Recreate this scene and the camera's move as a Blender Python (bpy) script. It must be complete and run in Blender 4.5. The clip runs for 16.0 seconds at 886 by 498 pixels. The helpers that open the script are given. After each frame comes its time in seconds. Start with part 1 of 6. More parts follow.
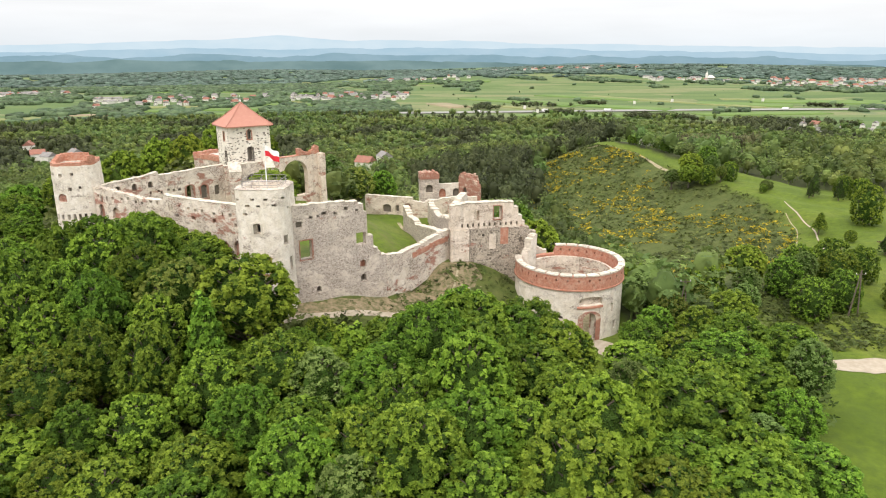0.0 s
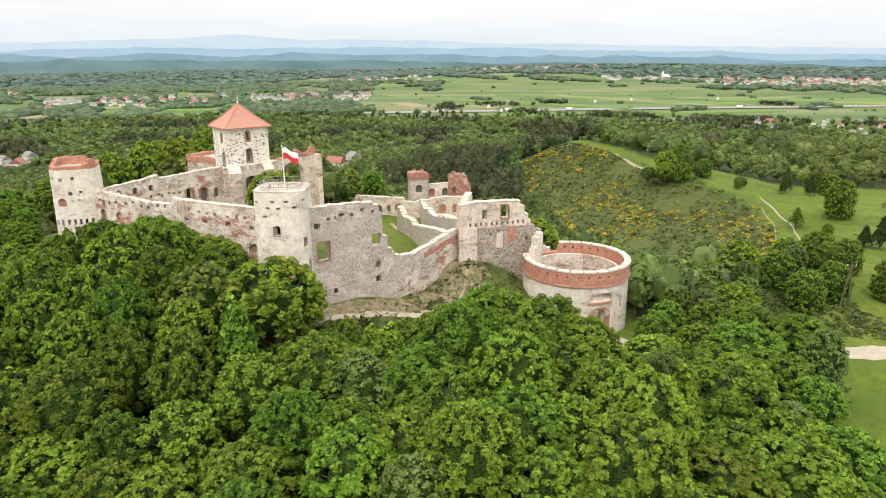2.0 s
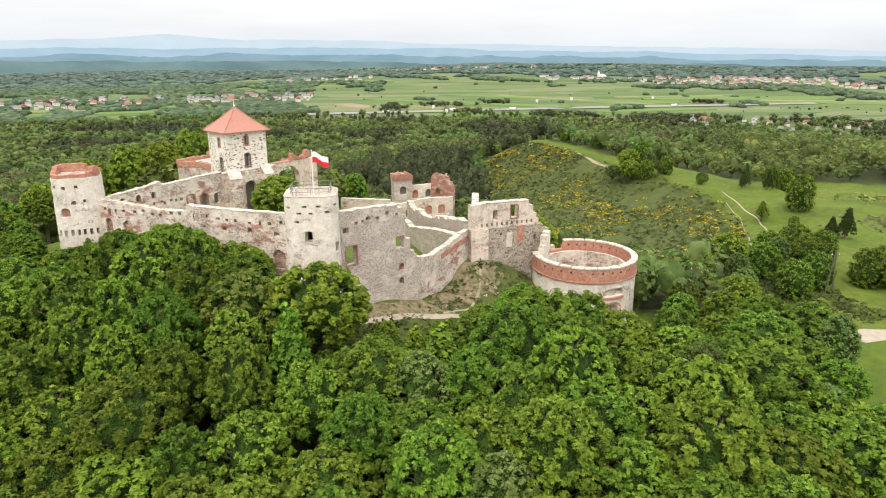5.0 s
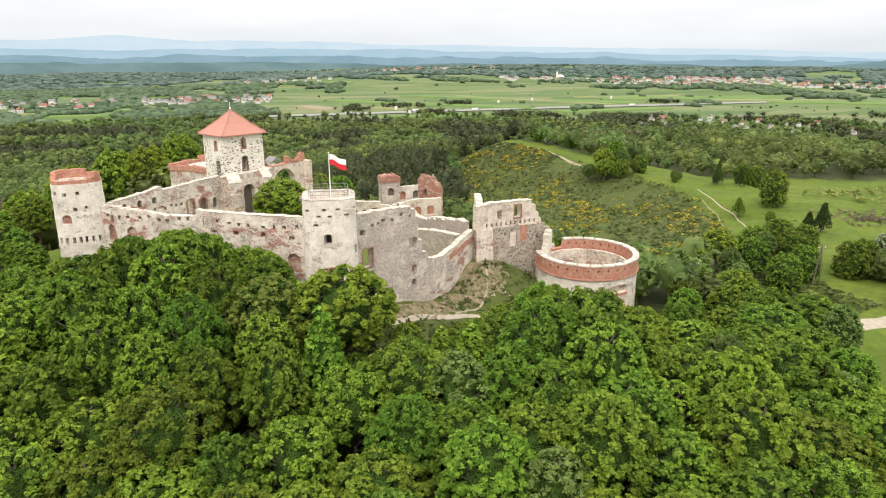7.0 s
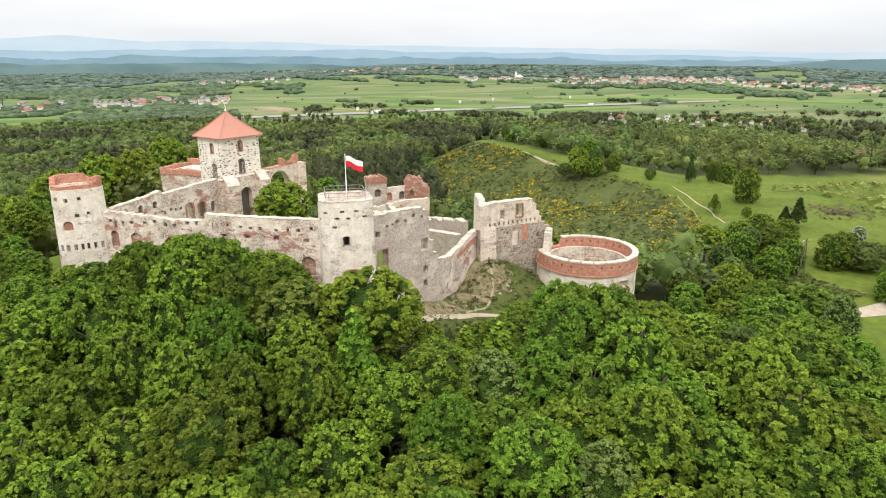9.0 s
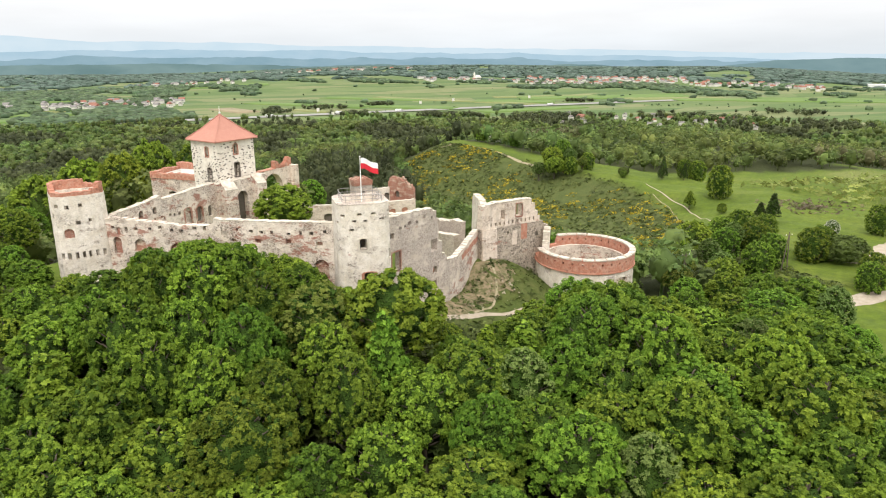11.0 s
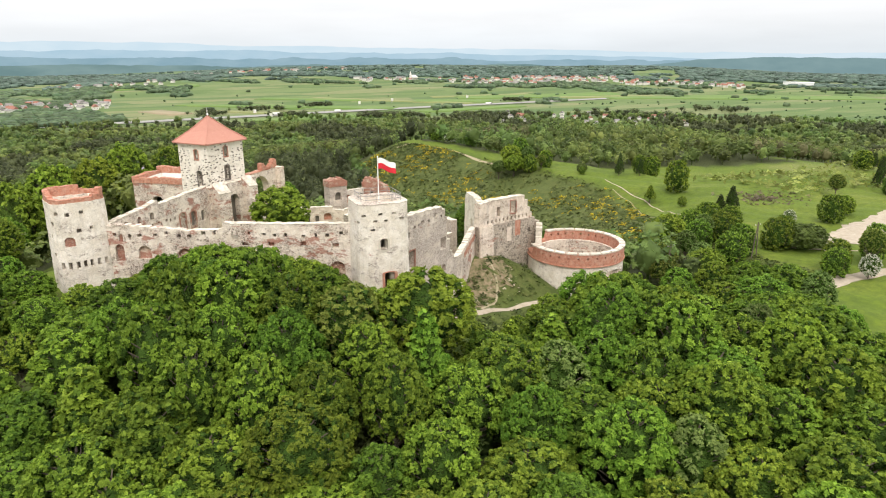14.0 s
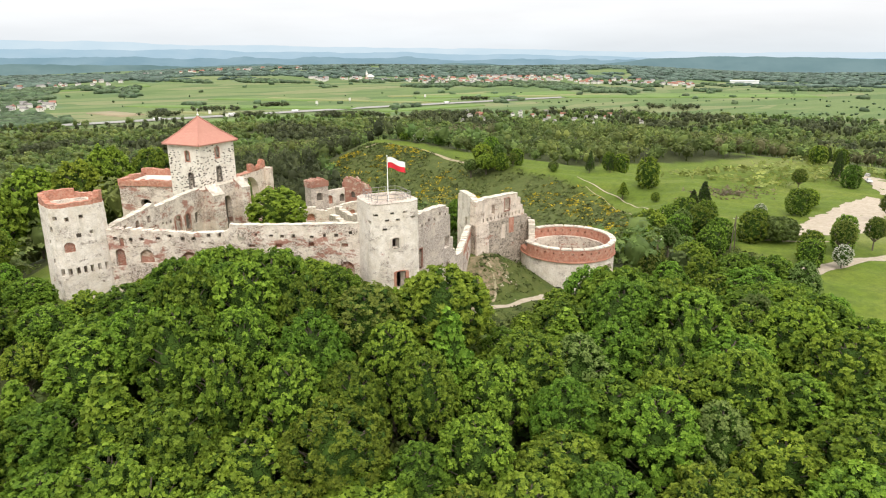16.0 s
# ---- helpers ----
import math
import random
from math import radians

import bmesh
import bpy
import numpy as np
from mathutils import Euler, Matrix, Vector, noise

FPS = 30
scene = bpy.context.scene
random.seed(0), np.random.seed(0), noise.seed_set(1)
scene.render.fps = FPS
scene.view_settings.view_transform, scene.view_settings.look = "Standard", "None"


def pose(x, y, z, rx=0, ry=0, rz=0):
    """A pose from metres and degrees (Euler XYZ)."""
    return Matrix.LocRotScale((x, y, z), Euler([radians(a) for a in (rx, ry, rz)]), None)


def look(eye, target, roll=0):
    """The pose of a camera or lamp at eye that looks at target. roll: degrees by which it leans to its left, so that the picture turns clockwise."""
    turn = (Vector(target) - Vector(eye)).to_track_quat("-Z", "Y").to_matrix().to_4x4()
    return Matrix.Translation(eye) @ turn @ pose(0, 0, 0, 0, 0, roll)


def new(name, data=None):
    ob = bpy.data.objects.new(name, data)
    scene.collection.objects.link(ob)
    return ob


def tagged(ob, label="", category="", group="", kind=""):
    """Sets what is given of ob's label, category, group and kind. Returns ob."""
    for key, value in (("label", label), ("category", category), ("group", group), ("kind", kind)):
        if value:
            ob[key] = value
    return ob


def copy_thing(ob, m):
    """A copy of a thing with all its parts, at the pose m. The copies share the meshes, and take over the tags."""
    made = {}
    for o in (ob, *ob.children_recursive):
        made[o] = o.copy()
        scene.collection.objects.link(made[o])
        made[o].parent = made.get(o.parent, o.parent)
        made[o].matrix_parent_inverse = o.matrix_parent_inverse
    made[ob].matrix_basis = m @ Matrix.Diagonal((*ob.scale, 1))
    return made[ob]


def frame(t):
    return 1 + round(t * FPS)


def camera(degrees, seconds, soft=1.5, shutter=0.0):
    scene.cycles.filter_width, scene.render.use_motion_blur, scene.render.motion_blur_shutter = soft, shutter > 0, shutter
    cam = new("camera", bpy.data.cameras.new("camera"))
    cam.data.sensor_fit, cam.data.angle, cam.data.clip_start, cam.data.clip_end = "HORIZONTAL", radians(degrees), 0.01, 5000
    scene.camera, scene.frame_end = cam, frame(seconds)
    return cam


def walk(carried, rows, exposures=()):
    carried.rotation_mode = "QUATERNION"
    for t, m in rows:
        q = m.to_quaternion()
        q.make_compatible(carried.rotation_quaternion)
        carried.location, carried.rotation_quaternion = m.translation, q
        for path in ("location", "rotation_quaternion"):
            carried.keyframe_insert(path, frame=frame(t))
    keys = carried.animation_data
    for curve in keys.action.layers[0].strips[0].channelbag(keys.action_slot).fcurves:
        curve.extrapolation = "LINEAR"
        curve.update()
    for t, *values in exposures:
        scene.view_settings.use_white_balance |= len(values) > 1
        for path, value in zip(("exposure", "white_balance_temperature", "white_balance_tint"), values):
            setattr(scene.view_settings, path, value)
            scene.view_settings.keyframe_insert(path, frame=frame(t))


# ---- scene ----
cam = camera(68.9, 16.0, soft=1.1)
METRES, EYE, TILT, LEAN, TURN = 64.0, 40.0, -17.0, 0.0, 0.0
ROWS = [
    (0.0, 0.0, 0.0, 0.0, 0.0, 0.0, -0.0),
    (0.5, -0.0323, -0.002, -0.0, -0.78, -0.01, 0.23),
    (1.0, -0.0649, -0.0036, 0.0004, -1.68, -0.03, 0.51),
    (1.5, -0.0981, -0.0049, 0.0006, -2.59, -0.05, 0.77),
    (2.0, -0.1318, -0.0058, 0.0014, -3.39, -0.07, 1.0),
    (2.5, -0.1657, -0.0064, 0.0023, -4.19, -0.08, 1.24),
    (3.0, -0.1997, -0.0063, 0.0034, -5.02, -0.11, 1.49),
    (3.5, -0.2331, -0.0054, 0.0048, -5.86, -0.14, 1.76),
    (4.0, -0.2664, -0.0041, 0.0064, -6.77, -0.17, 2.03),
    (6.5, -0.4274, 0.0109, 0.015, -11.14, -0.28, 3.38),
    (7.0, -0.4585, 0.0154, 0.0165, -12.02, -0.32, 3.66),
    (7.5, -0.4895, 0.0203, 0.0182, -12.93, -0.36, 3.93),
    (8.0, -0.5205, 0.0257, 0.0204, -13.82, -0.41, 4.2),
    (8.5, -0.551, 0.0318, 0.0224, -14.69, -0.46, 4.46),
    (9.0, -0.5814, 0.0386, 0.0249, -15.53, -0.54, 4.74),
    (11.5, -0.729, 0.0768, 0.0397, -20.02, -0.92, 6.09),
    (12.0, -0.7573, 0.0849, 0.0422, -20.88, -1.02, 6.35),
    (12.5, -0.7851, 0.0933, 0.0447, -21.77, -1.13, 6.6),
    (13.0, -0.8126, 0.1021, 0.0473, -22.75, -1.25, 6.88),
    (13.5, -0.8404, 0.111, 0.0499, -23.71, -1.36, 7.17),
    (14.0, -0.868, 0.1207, 0.053, -24.68, -1.48, 7.44),
    (14.5, -0.895, 0.1307, 0.0561, -25.65, -1.62, 7.7),
    (15.0, -0.9215, 0.1414, 0.0594, -26.57, -1.75, 7.95),
    (15.5, -0.9475, 0.1529, 0.0628, -27.5, -1.9, 8.2),
    (16.0, -0.9733, 0.1646, 0.0662, -28.49, -2.06, 8.46),
]
walk(cam, [(t, pose(0, 0, EYE, TILT, LEAN, TURN) @ pose(METRES * x, METRES * y, METRES * z, 90 + pitch, roll, yaw)) for t, x, y, z, yaw, pitch, roll in ROWS])

# ---- world and light: a bright overcast sky ----
SUN_EL, SUN_ROT = radians(52), radians(200)
world = bpy.data.worlds.new("overcast_sky")
scene.world = world
world.use_nodes = True
nt = world.node_tree
nt.nodes.clear()
w_out = nt.nodes.new("ShaderNodeOutputWorld")
w_bg = nt.nodes.new("ShaderNodeBackground")
w_sky = nt.nodes.new("ShaderNodeTexSky")
w_sky.sky_type = "NISHITA"
w_sky.sun_disc = False
w_sky.sun_elevation, w_sky.sun_rotation = SUN_EL, SUN_ROT
w_sky.air_density, w_sky.dust_density = 1.0, 3.0
w_tc = nt.nodes.new("ShaderNodeTexCoord")
w_sep = nt.nodes.new("ShaderNodeSeparateXYZ")
nt.links.new(w_tc.outputs["Generated"], w_sep.inputs[0])
# cloud cover: brighter towards the zenith, pale grey near the horizon
w_up = nt.nodes.new("ShaderNodeValToRGB")
cr = w_up.color_ramp
cr.elements[0].position, cr.elements[0].color = 0.0, (0.90, 0.96, 1.01, 1)
cr.elements[1].position, cr.elements[1].color = 1.0, (2.7, 2.65, 2.55, 1)
e = cr.elements.new(0.05)
e.color = (1.07, 1.08, 1.10, 1)
e = cr.elements.new(0.3)
e.color = (1.55, 1.53, 1.49, 1)
nt.links.new(w_sep.outputs["Z"], w_up.inputs[0])
w_map = nt.nodes.new("ShaderNodeMapping")
w_map.inputs["Scale"].default_value = (2.2, 2.2, 14.0)
nt.links.new(w_tc.outputs["Generated"], w_map.inputs[0])
w_n = nt.nodes.new("ShaderNodeTexNoise")
w_n.inputs["Scale"].default_value = 1.6
w_n.inputs["Detail"].default_value = 6
nt.links.new(w_map.outputs[0], w_n.inputs[0])
w_nr = nt.nodes.new("ShaderNodeMapRange")
w_nr.inputs[1].default_value, w_nr.inputs[2].default_value = 0.3, 0.72
w_nr.inputs[3].default_value, w_nr.inputs[4].default_value = 0.92, 1.05
nt.links.new(w_n.outputs[0], w_nr.inputs[0])
w_mul = nt.nodes.new("ShaderNodeVectorMath")
w_mul.operation = "SCALE"
nt.links.new(w_up.outputs[0], w_mul.inputs[0])
nt.links.new(w_nr.outputs[0], w_mul.inputs["Scale"])
w_skys = nt.nodes.new("ShaderNodeVectorMath")
w_skys.operation = "SCALE"
w_skys.inputs["Scale"].default_value = 0.1
nt.links.new(w_sky.outputs[0], w_skys.inputs[0])
w_mix = nt.nodes.new("ShaderNodeMix")
w_mix.data_type = "RGBA"
w_mix.inputs[0].default_value = 0.9
nt.links.new(w_skys.outputs[0], w_mix.inputs[6])
nt.links.new(w_mul.outputs[0], w_mix.inputs[7])
nt.links.new(w_mix.outputs[2], w_bg.inputs[0])
w_bg.inputs[1].default_value = 1.0
nt.links.new(w_bg.outputs[0], w_out.inputs[0])

sun = new("sun", bpy.data.lights.new("sun", "SUN"))
sun.data.energy, sun.data.angle, sun.data.color = 1.9, radians(18), (1.0, 0.93, 0.84)
az = SUN_ROT
sun_dir = Vector((math.sin(az) * math.cos(SUN_EL), math.cos(az) * math.cos(SUN_EL), math.sin(SUN_EL)))
sun.matrix_world = look(sun_dir * 300, (0, 0, 0))
scene.view_settings.exposure = 0.0


# ---- materials ----
class Mat:
    """Small helper around a node material."""

    def __init__(self, name, rough=0.9):
        self.m = bpy.data.materials.new(name)
        self.m.use_nodes = True
        self.t = self.m.node_tree
        self.b = self.t.nodes["Principled BSDF"]
        self.b.inputs["Roughness"].default_value = rough
        self.b.inputs["Specular IOR Level"].default_value = 0.25
        self.geo = self.t.nodes.new("ShaderNodeNewGeometry")
        self.pos = self.geo.outputs["Position"]

    def node(self, kind, **sockets):
        n = self.t.nodes.new(kind)
        for k, v in sockets.items():
            self.put(n.inputs[k.replace("_", " ")], v)
        return n

    def put(self, sock, v):
        if isinstance(v, bpy.types.NodeSocket):
            self.t.links.new(v, sock)
        else:
            sock.default_value = v

    def scaled(self, sx, sy, sz, src=None):
        n = self.t.nodes.new("ShaderNodeMapping")
        n.inputs["Scale"].default_value = (sx, sy, sz)
        self.t.links.new(src or self.pos, n.inputs[0])
        return n.outputs[0]

    def noise(self, scale, detail=4, vec=None, rough=0.6):
        return self.node("ShaderNodeTexNoise", Vector=vec or self.pos, Scale=scale, Detail=detail, Roughness=rough).outputs[0]

    def voronoi(self, scale, vec=None, feature="F1"):
        n = self.node("ShaderNodeTexVoronoi", Vector=vec or self.pos, Scale=scale)
        n.feature = feature
        return n

    def ramp(self, fac, *stops):
        n = self.t.nodes.new("ShaderNodeValToRGB")
        el = n.color_ramp.elements
        while len(el) < len(stops):
            el.new(0.5)
        for e, (p, c) in zip(el, stops):
            e.position = p
            e.color = (*c, 1) if isinstance(c, tuple) else (c, c, c, 1)
        self.t.links.new(fac, n.inputs[0])
        return n.outputs[0]

    def mix(self, fac, a, b, mode="MIX"):
        n = self.t.nodes.new("ShaderNodeMix")
        n.data_type, n.blend_type = "RGBA", mode
        self.put(n.inputs[0], fac)
        for s, v in ((n.inputs[6], a), (n.inputs[7], b)):
            self.put(s, (*v, 1) if isinstance(v, tuple) else v)
        return n.outputs[2]

    def math(self, op, a, b=0.0):
        n = self.t.nodes.new("ShaderNodeMath")
        n.operation = op
        self.put(n.inputs[0], a)
        self.put(n.inputs[1], b)
        return n.outputs[0]

    def color(self, v):
        self.put(self.b.inputs["Base Color"], (*v, 1) if isinstance(v, tuple) else v)
        return self

    def bump(self, height, strength=0.5, dist=0.1):
        n = self.node("ShaderNodeBump", Height=height, Strength=strength, Distance=dist)
        self.t.links.new(n.outputs[0], self.b.inputs["Normal"])
        return self


def masonry_mat(name, plaster, stone_a, stone_b, bare, brick, stone_scale=2.2):
    """Weathered rubble masonry: lime plaster that has fallen off in patches, with some brick repair.
    bare: share of open stone, brick: share of brick patches."""
    m = Mat(name, 0.95)
    flat = m.scaled(1, 1, 1.5)
    v = m.voronoi(stone_scale, flat)
    joints = m.voronoi(stone_scale, flat, "DISTANCE_TO_EDGE").outputs["Distance"]
    stones = m.mix(m.ramp(v.outputs["Color"], (0.15, 0.0), (0.9, 1.0)), stone_a, stone_b)
    stones = m.mix(m.ramp(joints, (0.02, 1.0), (0.09, 0.0)), stones, plaster)
    patch = m.noise(0.34, 7, m.scaled(1, 1, 1.7), 0.7)
    fine = m.noise(2.6, 4)
    where = m.math("ADD", m.math("MULTIPLY", patch, 0.75), m.math("MULTIPLY", fine, 0.25))
    lo = 0.5 + (bare - 0.5) * 0.42
    mask = m.ramp(where, (max(lo - 0.035, 0), 1.0), (min(lo + 0.035, 1), 0.0))
    plast = m.mix(m.ramp(m.noise(0.9, 6), (0.35, 0.0), (0.7, 1.0)), plaster, tuple(c * f for c, f in zip(plaster, (0.80, 0.76, 0.70))))
    # single stones show through the plaster
    peep = m.ramp(m.noise(1.9, 5, m.scaled(1, 1, 1.4), 0.7), (0.57, 0.0), (0.65, 0.75))
    plast = m.mix(peep, plast, stones)
    col = m.mix(mask, plast, stones)
    bmask = m.ramp(m.noise(0.22, 6, m.scaled(1, 1, 2.2), 0.75), (0.70 - brick * 0.3, 0.0), (0.76 - brick * 0.3, 0.85))
    bricks = m.mix(m.noise(3.5, 3), (0.25, 0.085, 0.055), (0.46, 0.22, 0.16))
    col = m.mix(bmask, col, bricks)
    # dark streaks washed down from above
    grain = m.ramp(m.noise(4.6, 6, m.scaled(1, 1, 1.8), 0.85), (0.30, 0.66), (0.52, 1.0), (0.72, 1.14))
    col = m.mix(1.0, col, grain, "MULTIPLY")
    streak = m.ramp(m.noise(1.0, 4, m.scaled(1.3, 1.3, 0.12)), (0.55, 0.0), (0.75, 0.3))
    col = m.mix(streak, col, (0.30, 0.27, 0.23))
    m.color(col)
    h = m.math("ADD", m.math("MULTIPLY", m.math("MINIMUM", joints, 0.12), m.math("MULTIPLY", mask, 4.0)), m.math("MULTIPLY", fine, 0.5))
    m.bump(h, 0.8, 0.12)
    return m.m


m_white = masonry_mat("limewashed_masonry", (0.80, 0.74, 0.665), (0.34, 0.275, 0.23), (0.60, 0.52, 0.455), 0.35, 0.14, 3.2)
m_wall = masonry_mat("rubble_wall", (0.78, 0.70, 0.62), (0.23, 0.175, 0.14), (0.60, 0.495, 0.42), 0.48, 0.56, 2.9)
m_grey = masonry_mat("grey_rubble", (0.72, 0.64, 0.565), (0.29, 0.235, 0.20), (0.58, 0.495, 0.43), 0.60, 0.24, 3.6)
m_pink = masonry_mat("warm_plaster_wall", (0.76, 0.665, 0.58), (0.30, 0.225, 0.18), (0.56, 0.46, 0.37), 0.42, 0.42)
m_gate = masonry_mat("dark_rubble", (0.58, 0.50, 0.42), (0.15, 0.125, 0.10), (0.42, 0.355, 0.29), 0.66, 0.25, 2.0)
m_brickpatch = masonry_mat("brick_repair", (0.66, 0.54, 0.44), (0.26, 0.13, 0.095), (0.50, 0.33, 0.25), 0.55, 0.85, 3.0)

m = Mat("keep_masonry", 0.95)      # limewash over dark coursed stones, bare in patches of the lower storey
kz = m.node("ShaderNodeSeparateXYZ", Vector=m.pos).outputs[2]
kv_ = m.voronoi(1.55, m.scaled(1, 1, 2.3))
k_rand = m.node("ShaderNodeSeparateColor", Color=kv_.outputs["Color"]).outputs[0]
k_zone = m.ramp(m.math("MULTIPLY", kz, 0.03), (0.45, 0.95), (0.62, 0.85), (0.69, 0.42), (0.76, 0.07))
k_patch = m.ramp(m.noise(0.42, 5, m.scaled(1, 1, 1.3), 0.65), (0.40, 0.15), (0.60, 1.3))
k_on = m.math("LESS_THAN", k_rand, m.math("MULTIPLY", k_zone, k_patch))
k_stone = m.math("MULTIPLY", k_on, m.ramp(kv_.outputs["Distance"], (0.36, 1.0), (0.46, 0.0)))
k_lime = m.mix(m.ramp(m.noise(1.1, 6), (0.35, 0.0), (0.7, 1.0)), (0.82, 0.77, 0.69), (0.62, 0.55, 0.47))
k_dark = m.mix(m.noise(3.0, 4), (0.05, 0.042, 0.035), (0.22, 0.18, 0.145))
m.color(m.mix(k_stone, k_lime, k_dark)).bump(m.math("SUBTRACT", m.noise(5, 4), m.math("MULTIPLY", k_stone, 0.8)), 0.7, 0.08)
m_keep = m.m

m = Mat("coping_mortar", 0.95)
m.color(m.mix(m.ramp(m.noise(1.3, 5), (0.38, 0.0), (0.68, 1.0)), (0.66, 0.60, 0.515), (0.36, 0.31, 0.255))).bump(m.noise(5, 4), 0.6, 0.08)
m_coping = m.m

m = Mat("old_brick", 0.92)
rows_b = m.ramp(m.math("FRACT", m.math("MULTIPLY", m.node("ShaderNodeSeparateXYZ", Vector=m.pos).outputs[2], 5.5)), (0.0, 1.0), (0.16, 0.0))
bc = m.mix(m.ramp(m.noise(2.4, 6, rough=0.75), (0.3, 0.0), (0.7, 1.0)), (0.30, 0.112, 0.072), (0.54, 0.260, 0.175))
bc = m.mix(m.ramp(m.noise(1.3, 6, rough=0.75), (0.48, 0.0), (0.66, 0.55)), bc, (0.57, 0.40, 0.31))
bc = m.mix(m.ramp(m.noise(1.7, 4), (0.58, 0.0), (0.68, 0.6)), bc, (0.16, 0.07, 0.05))
bc = m.mix(m.math("MULTIPLY", rows_b, 0.35), bc, (0.62, 0.55, 0.47))
m.color(bc).bump(m.noise(6, 4), 0.5, 0.05)
m_brick = m.m

m = Mat("red_roof_tiles", 0.8)
zc = m.node("ShaderNodeSeparateXYZ", Vector=m.pos).outputs[2]
course = m.math("FRACT", m.math("MULTIPLY", zc, 4.2))
rc = m.mix(m.noise(1.2, 5), (0.43, 0.205, 0.155), (0.53, 0.285, 0.225))
rc = m.mix(m.math("MULTIPLY", m.noise(9, 2), 0.5), rc, (0.41, 0.16, 0.12))
m.color(rc).bump(course, 0.6, 0.06)
m_tile = m.m

# dark colour in place of shade within holes and arches; also trim and wheels
m = Mat("dark_shade_and_trim", 0.95)
m.color(m.mix(m.noise(2, 4), (0.10, 0.085, 0.07), (0.22, 0.19, 0.16)))
m_dark = m.m

m = Mat("dressed_stone", 0.85)
m.color(m.mix(m.noise(3, 4), (0.66, 0.60, 0.51), (0.48, 0.42, 0.35))).bump(m.noise(8, 3), 0.3, 0.03)
m_dressed = m.m

m = Mat("weathered_metal", 0.5)
m.color((0.32, 0.31, 0.30))
m.b.inputs["Metallic"].default_value = 0.6
m_metal = m.m

m = Mat("painted_white", 0.5)
m.color((0.8, 0.8, 0.78))
m_paint = m.m

m = Mat("white_cloth", 0.8)
m.color((0.82, 0.82, 0.82))
m_cloth_w = m.m
m = Mat("red_cloth", 0.8)
m.color((0.62, 0.03, 0.045))
m_cloth_r = m.m


def leaf_mat(name, dark, light, hue_shift=0.035, joined=False, spread=0.30):
    """Foliage: colour varies from tree to tree and from leaf to leaf; light shines through the leaves."""
    m = Mat(name, 0.6)
    info = m.t.nodes.new("ShaderNodeObjectInfo")
    col = m.mix(m.geo.outputs["Random Per Island"], dark, light)
    rand = info.outputs["Random"]
    if joined:      # many trees in one mesh carry their own random number
        at = m.t.nodes.new("ShaderNodeAttribute")
        at.attribute_name = "tint"
        rand = at.outputs["Fac"]
    hsv = m.t.nodes.new("ShaderNodeHueSaturation")
    rnd = m.node("ShaderNodeMapRange", Value=rand)
    rnd.inputs[3].default_value, rnd.inputs[4].default_value = 0.5 - hue_shift, 0.5 + hue_shift * 0.22
    val = m.node("ShaderNodeMapRange", Value=m.math("FRACT", m.math("MULTIPLY", rand, 7.31)))
    spread = 0.42 if joined else spread
    val.inputs[3].default_value, val.inputs[4].default_value = 1 - spread, 1 + spread
    m.put(hsv.inputs["Hue"], rnd.outputs[0])
    m.put(hsv.inputs["Value"], val.outputs[0])
    m.put(hsv.inputs["Color"], col)
    patch = m.ramp(m.noise(0.35, 3), (0.3, 0.8), (0.7, 1.15))
    col = m.mix(1.0, hsv.outputs[0], patch, "MULTIPLY")
    m.color(col)
    m.b.inputs["Specular IOR Level"].default_value = 0.15
    tr = m.node("ShaderNodeBsdfTranslucent", Color=col)
    mixs = m.t.nodes.new("ShaderNodeMixShader")
    mixs.inputs[0].default_value = 0.32
    out = m.t.nodes["Material Output"]
    m.t.links.new(m.b.outputs[0], mixs.inputs[1])
    m.t.links.new(tr.outputs[0], mixs.inputs[2])
    m.t.links.new(mixs.outputs[0], out.inputs[0])
    return m.m


m_leaf = leaf_mat("broad_leaves", (0.062, 0.134, 0.012), (0.204, 0.332, 0.036), 0.036)
m_leaf_light = leaf_mat("light_leaves", (0.120, 0.195, 0.018), (0.285, 0.390, 0.044), 0.02, spread=0.08)
m_leaf_dark = leaf_mat("dark_needles", (0.028, 0.045, 0.016), (0.065, 0.095, 0.030))
m_leaf_grey = leaf_mat("birch_leaves", (0.095, 0.155, 0.040), (0.19, 0.28, 0.075), 0.02)
m_leaf_brown = leaf_mat("young_bronze_leaves", (0.105, 0.145, 0.024), (0.215, 0.265, 0.048), 0.015)
m_wood_far = leaf_mat("woodland", (0.066, 0.113, 0.033), (0.152, 0.226, 0.060), 0.050, True)
m_wood_pine = leaf_mat("pine_wood", (0.048, 0.062, 0.028), (0.095, 0.115, 0.048), 0.02, True)
m_wood_bronze = leaf_mat("late_leafing_wood", (0.085, 0.088, 0.040), (0.165, 0.165, 0.075), 0.02, True)
# far woods: bluish haze is mixed into the leaf colours, more so farther out
m_wood_dist = leaf_mat("distant_woodland_hazed", (0.078, 0.128, 0.068), (0.125, 0.190, 0.092), 0.03, True)
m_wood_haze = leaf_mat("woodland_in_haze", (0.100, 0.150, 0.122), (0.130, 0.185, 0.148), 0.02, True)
m_blossom = leaf_mat("white_blossom", (0.45, 0.48, 0.36), (0.72, 0.72, 0.62), 0.01)
m_gorse = leaf_mat("yellow_gorse", (0.36, 0.29, 0.02), (0.60, 0.47, 0.035), 0.01)
m_shrub = leaf_mat("low_scrub", (0.07, 0.10, 0.025), (0.15, 0.20, 0.05), 0.02)
m_shrub_joined = leaf_mat("grassy_scrub", (0.048, 0.072, 0.020), (0.125, 0.158, 0.043), 0.03, True)
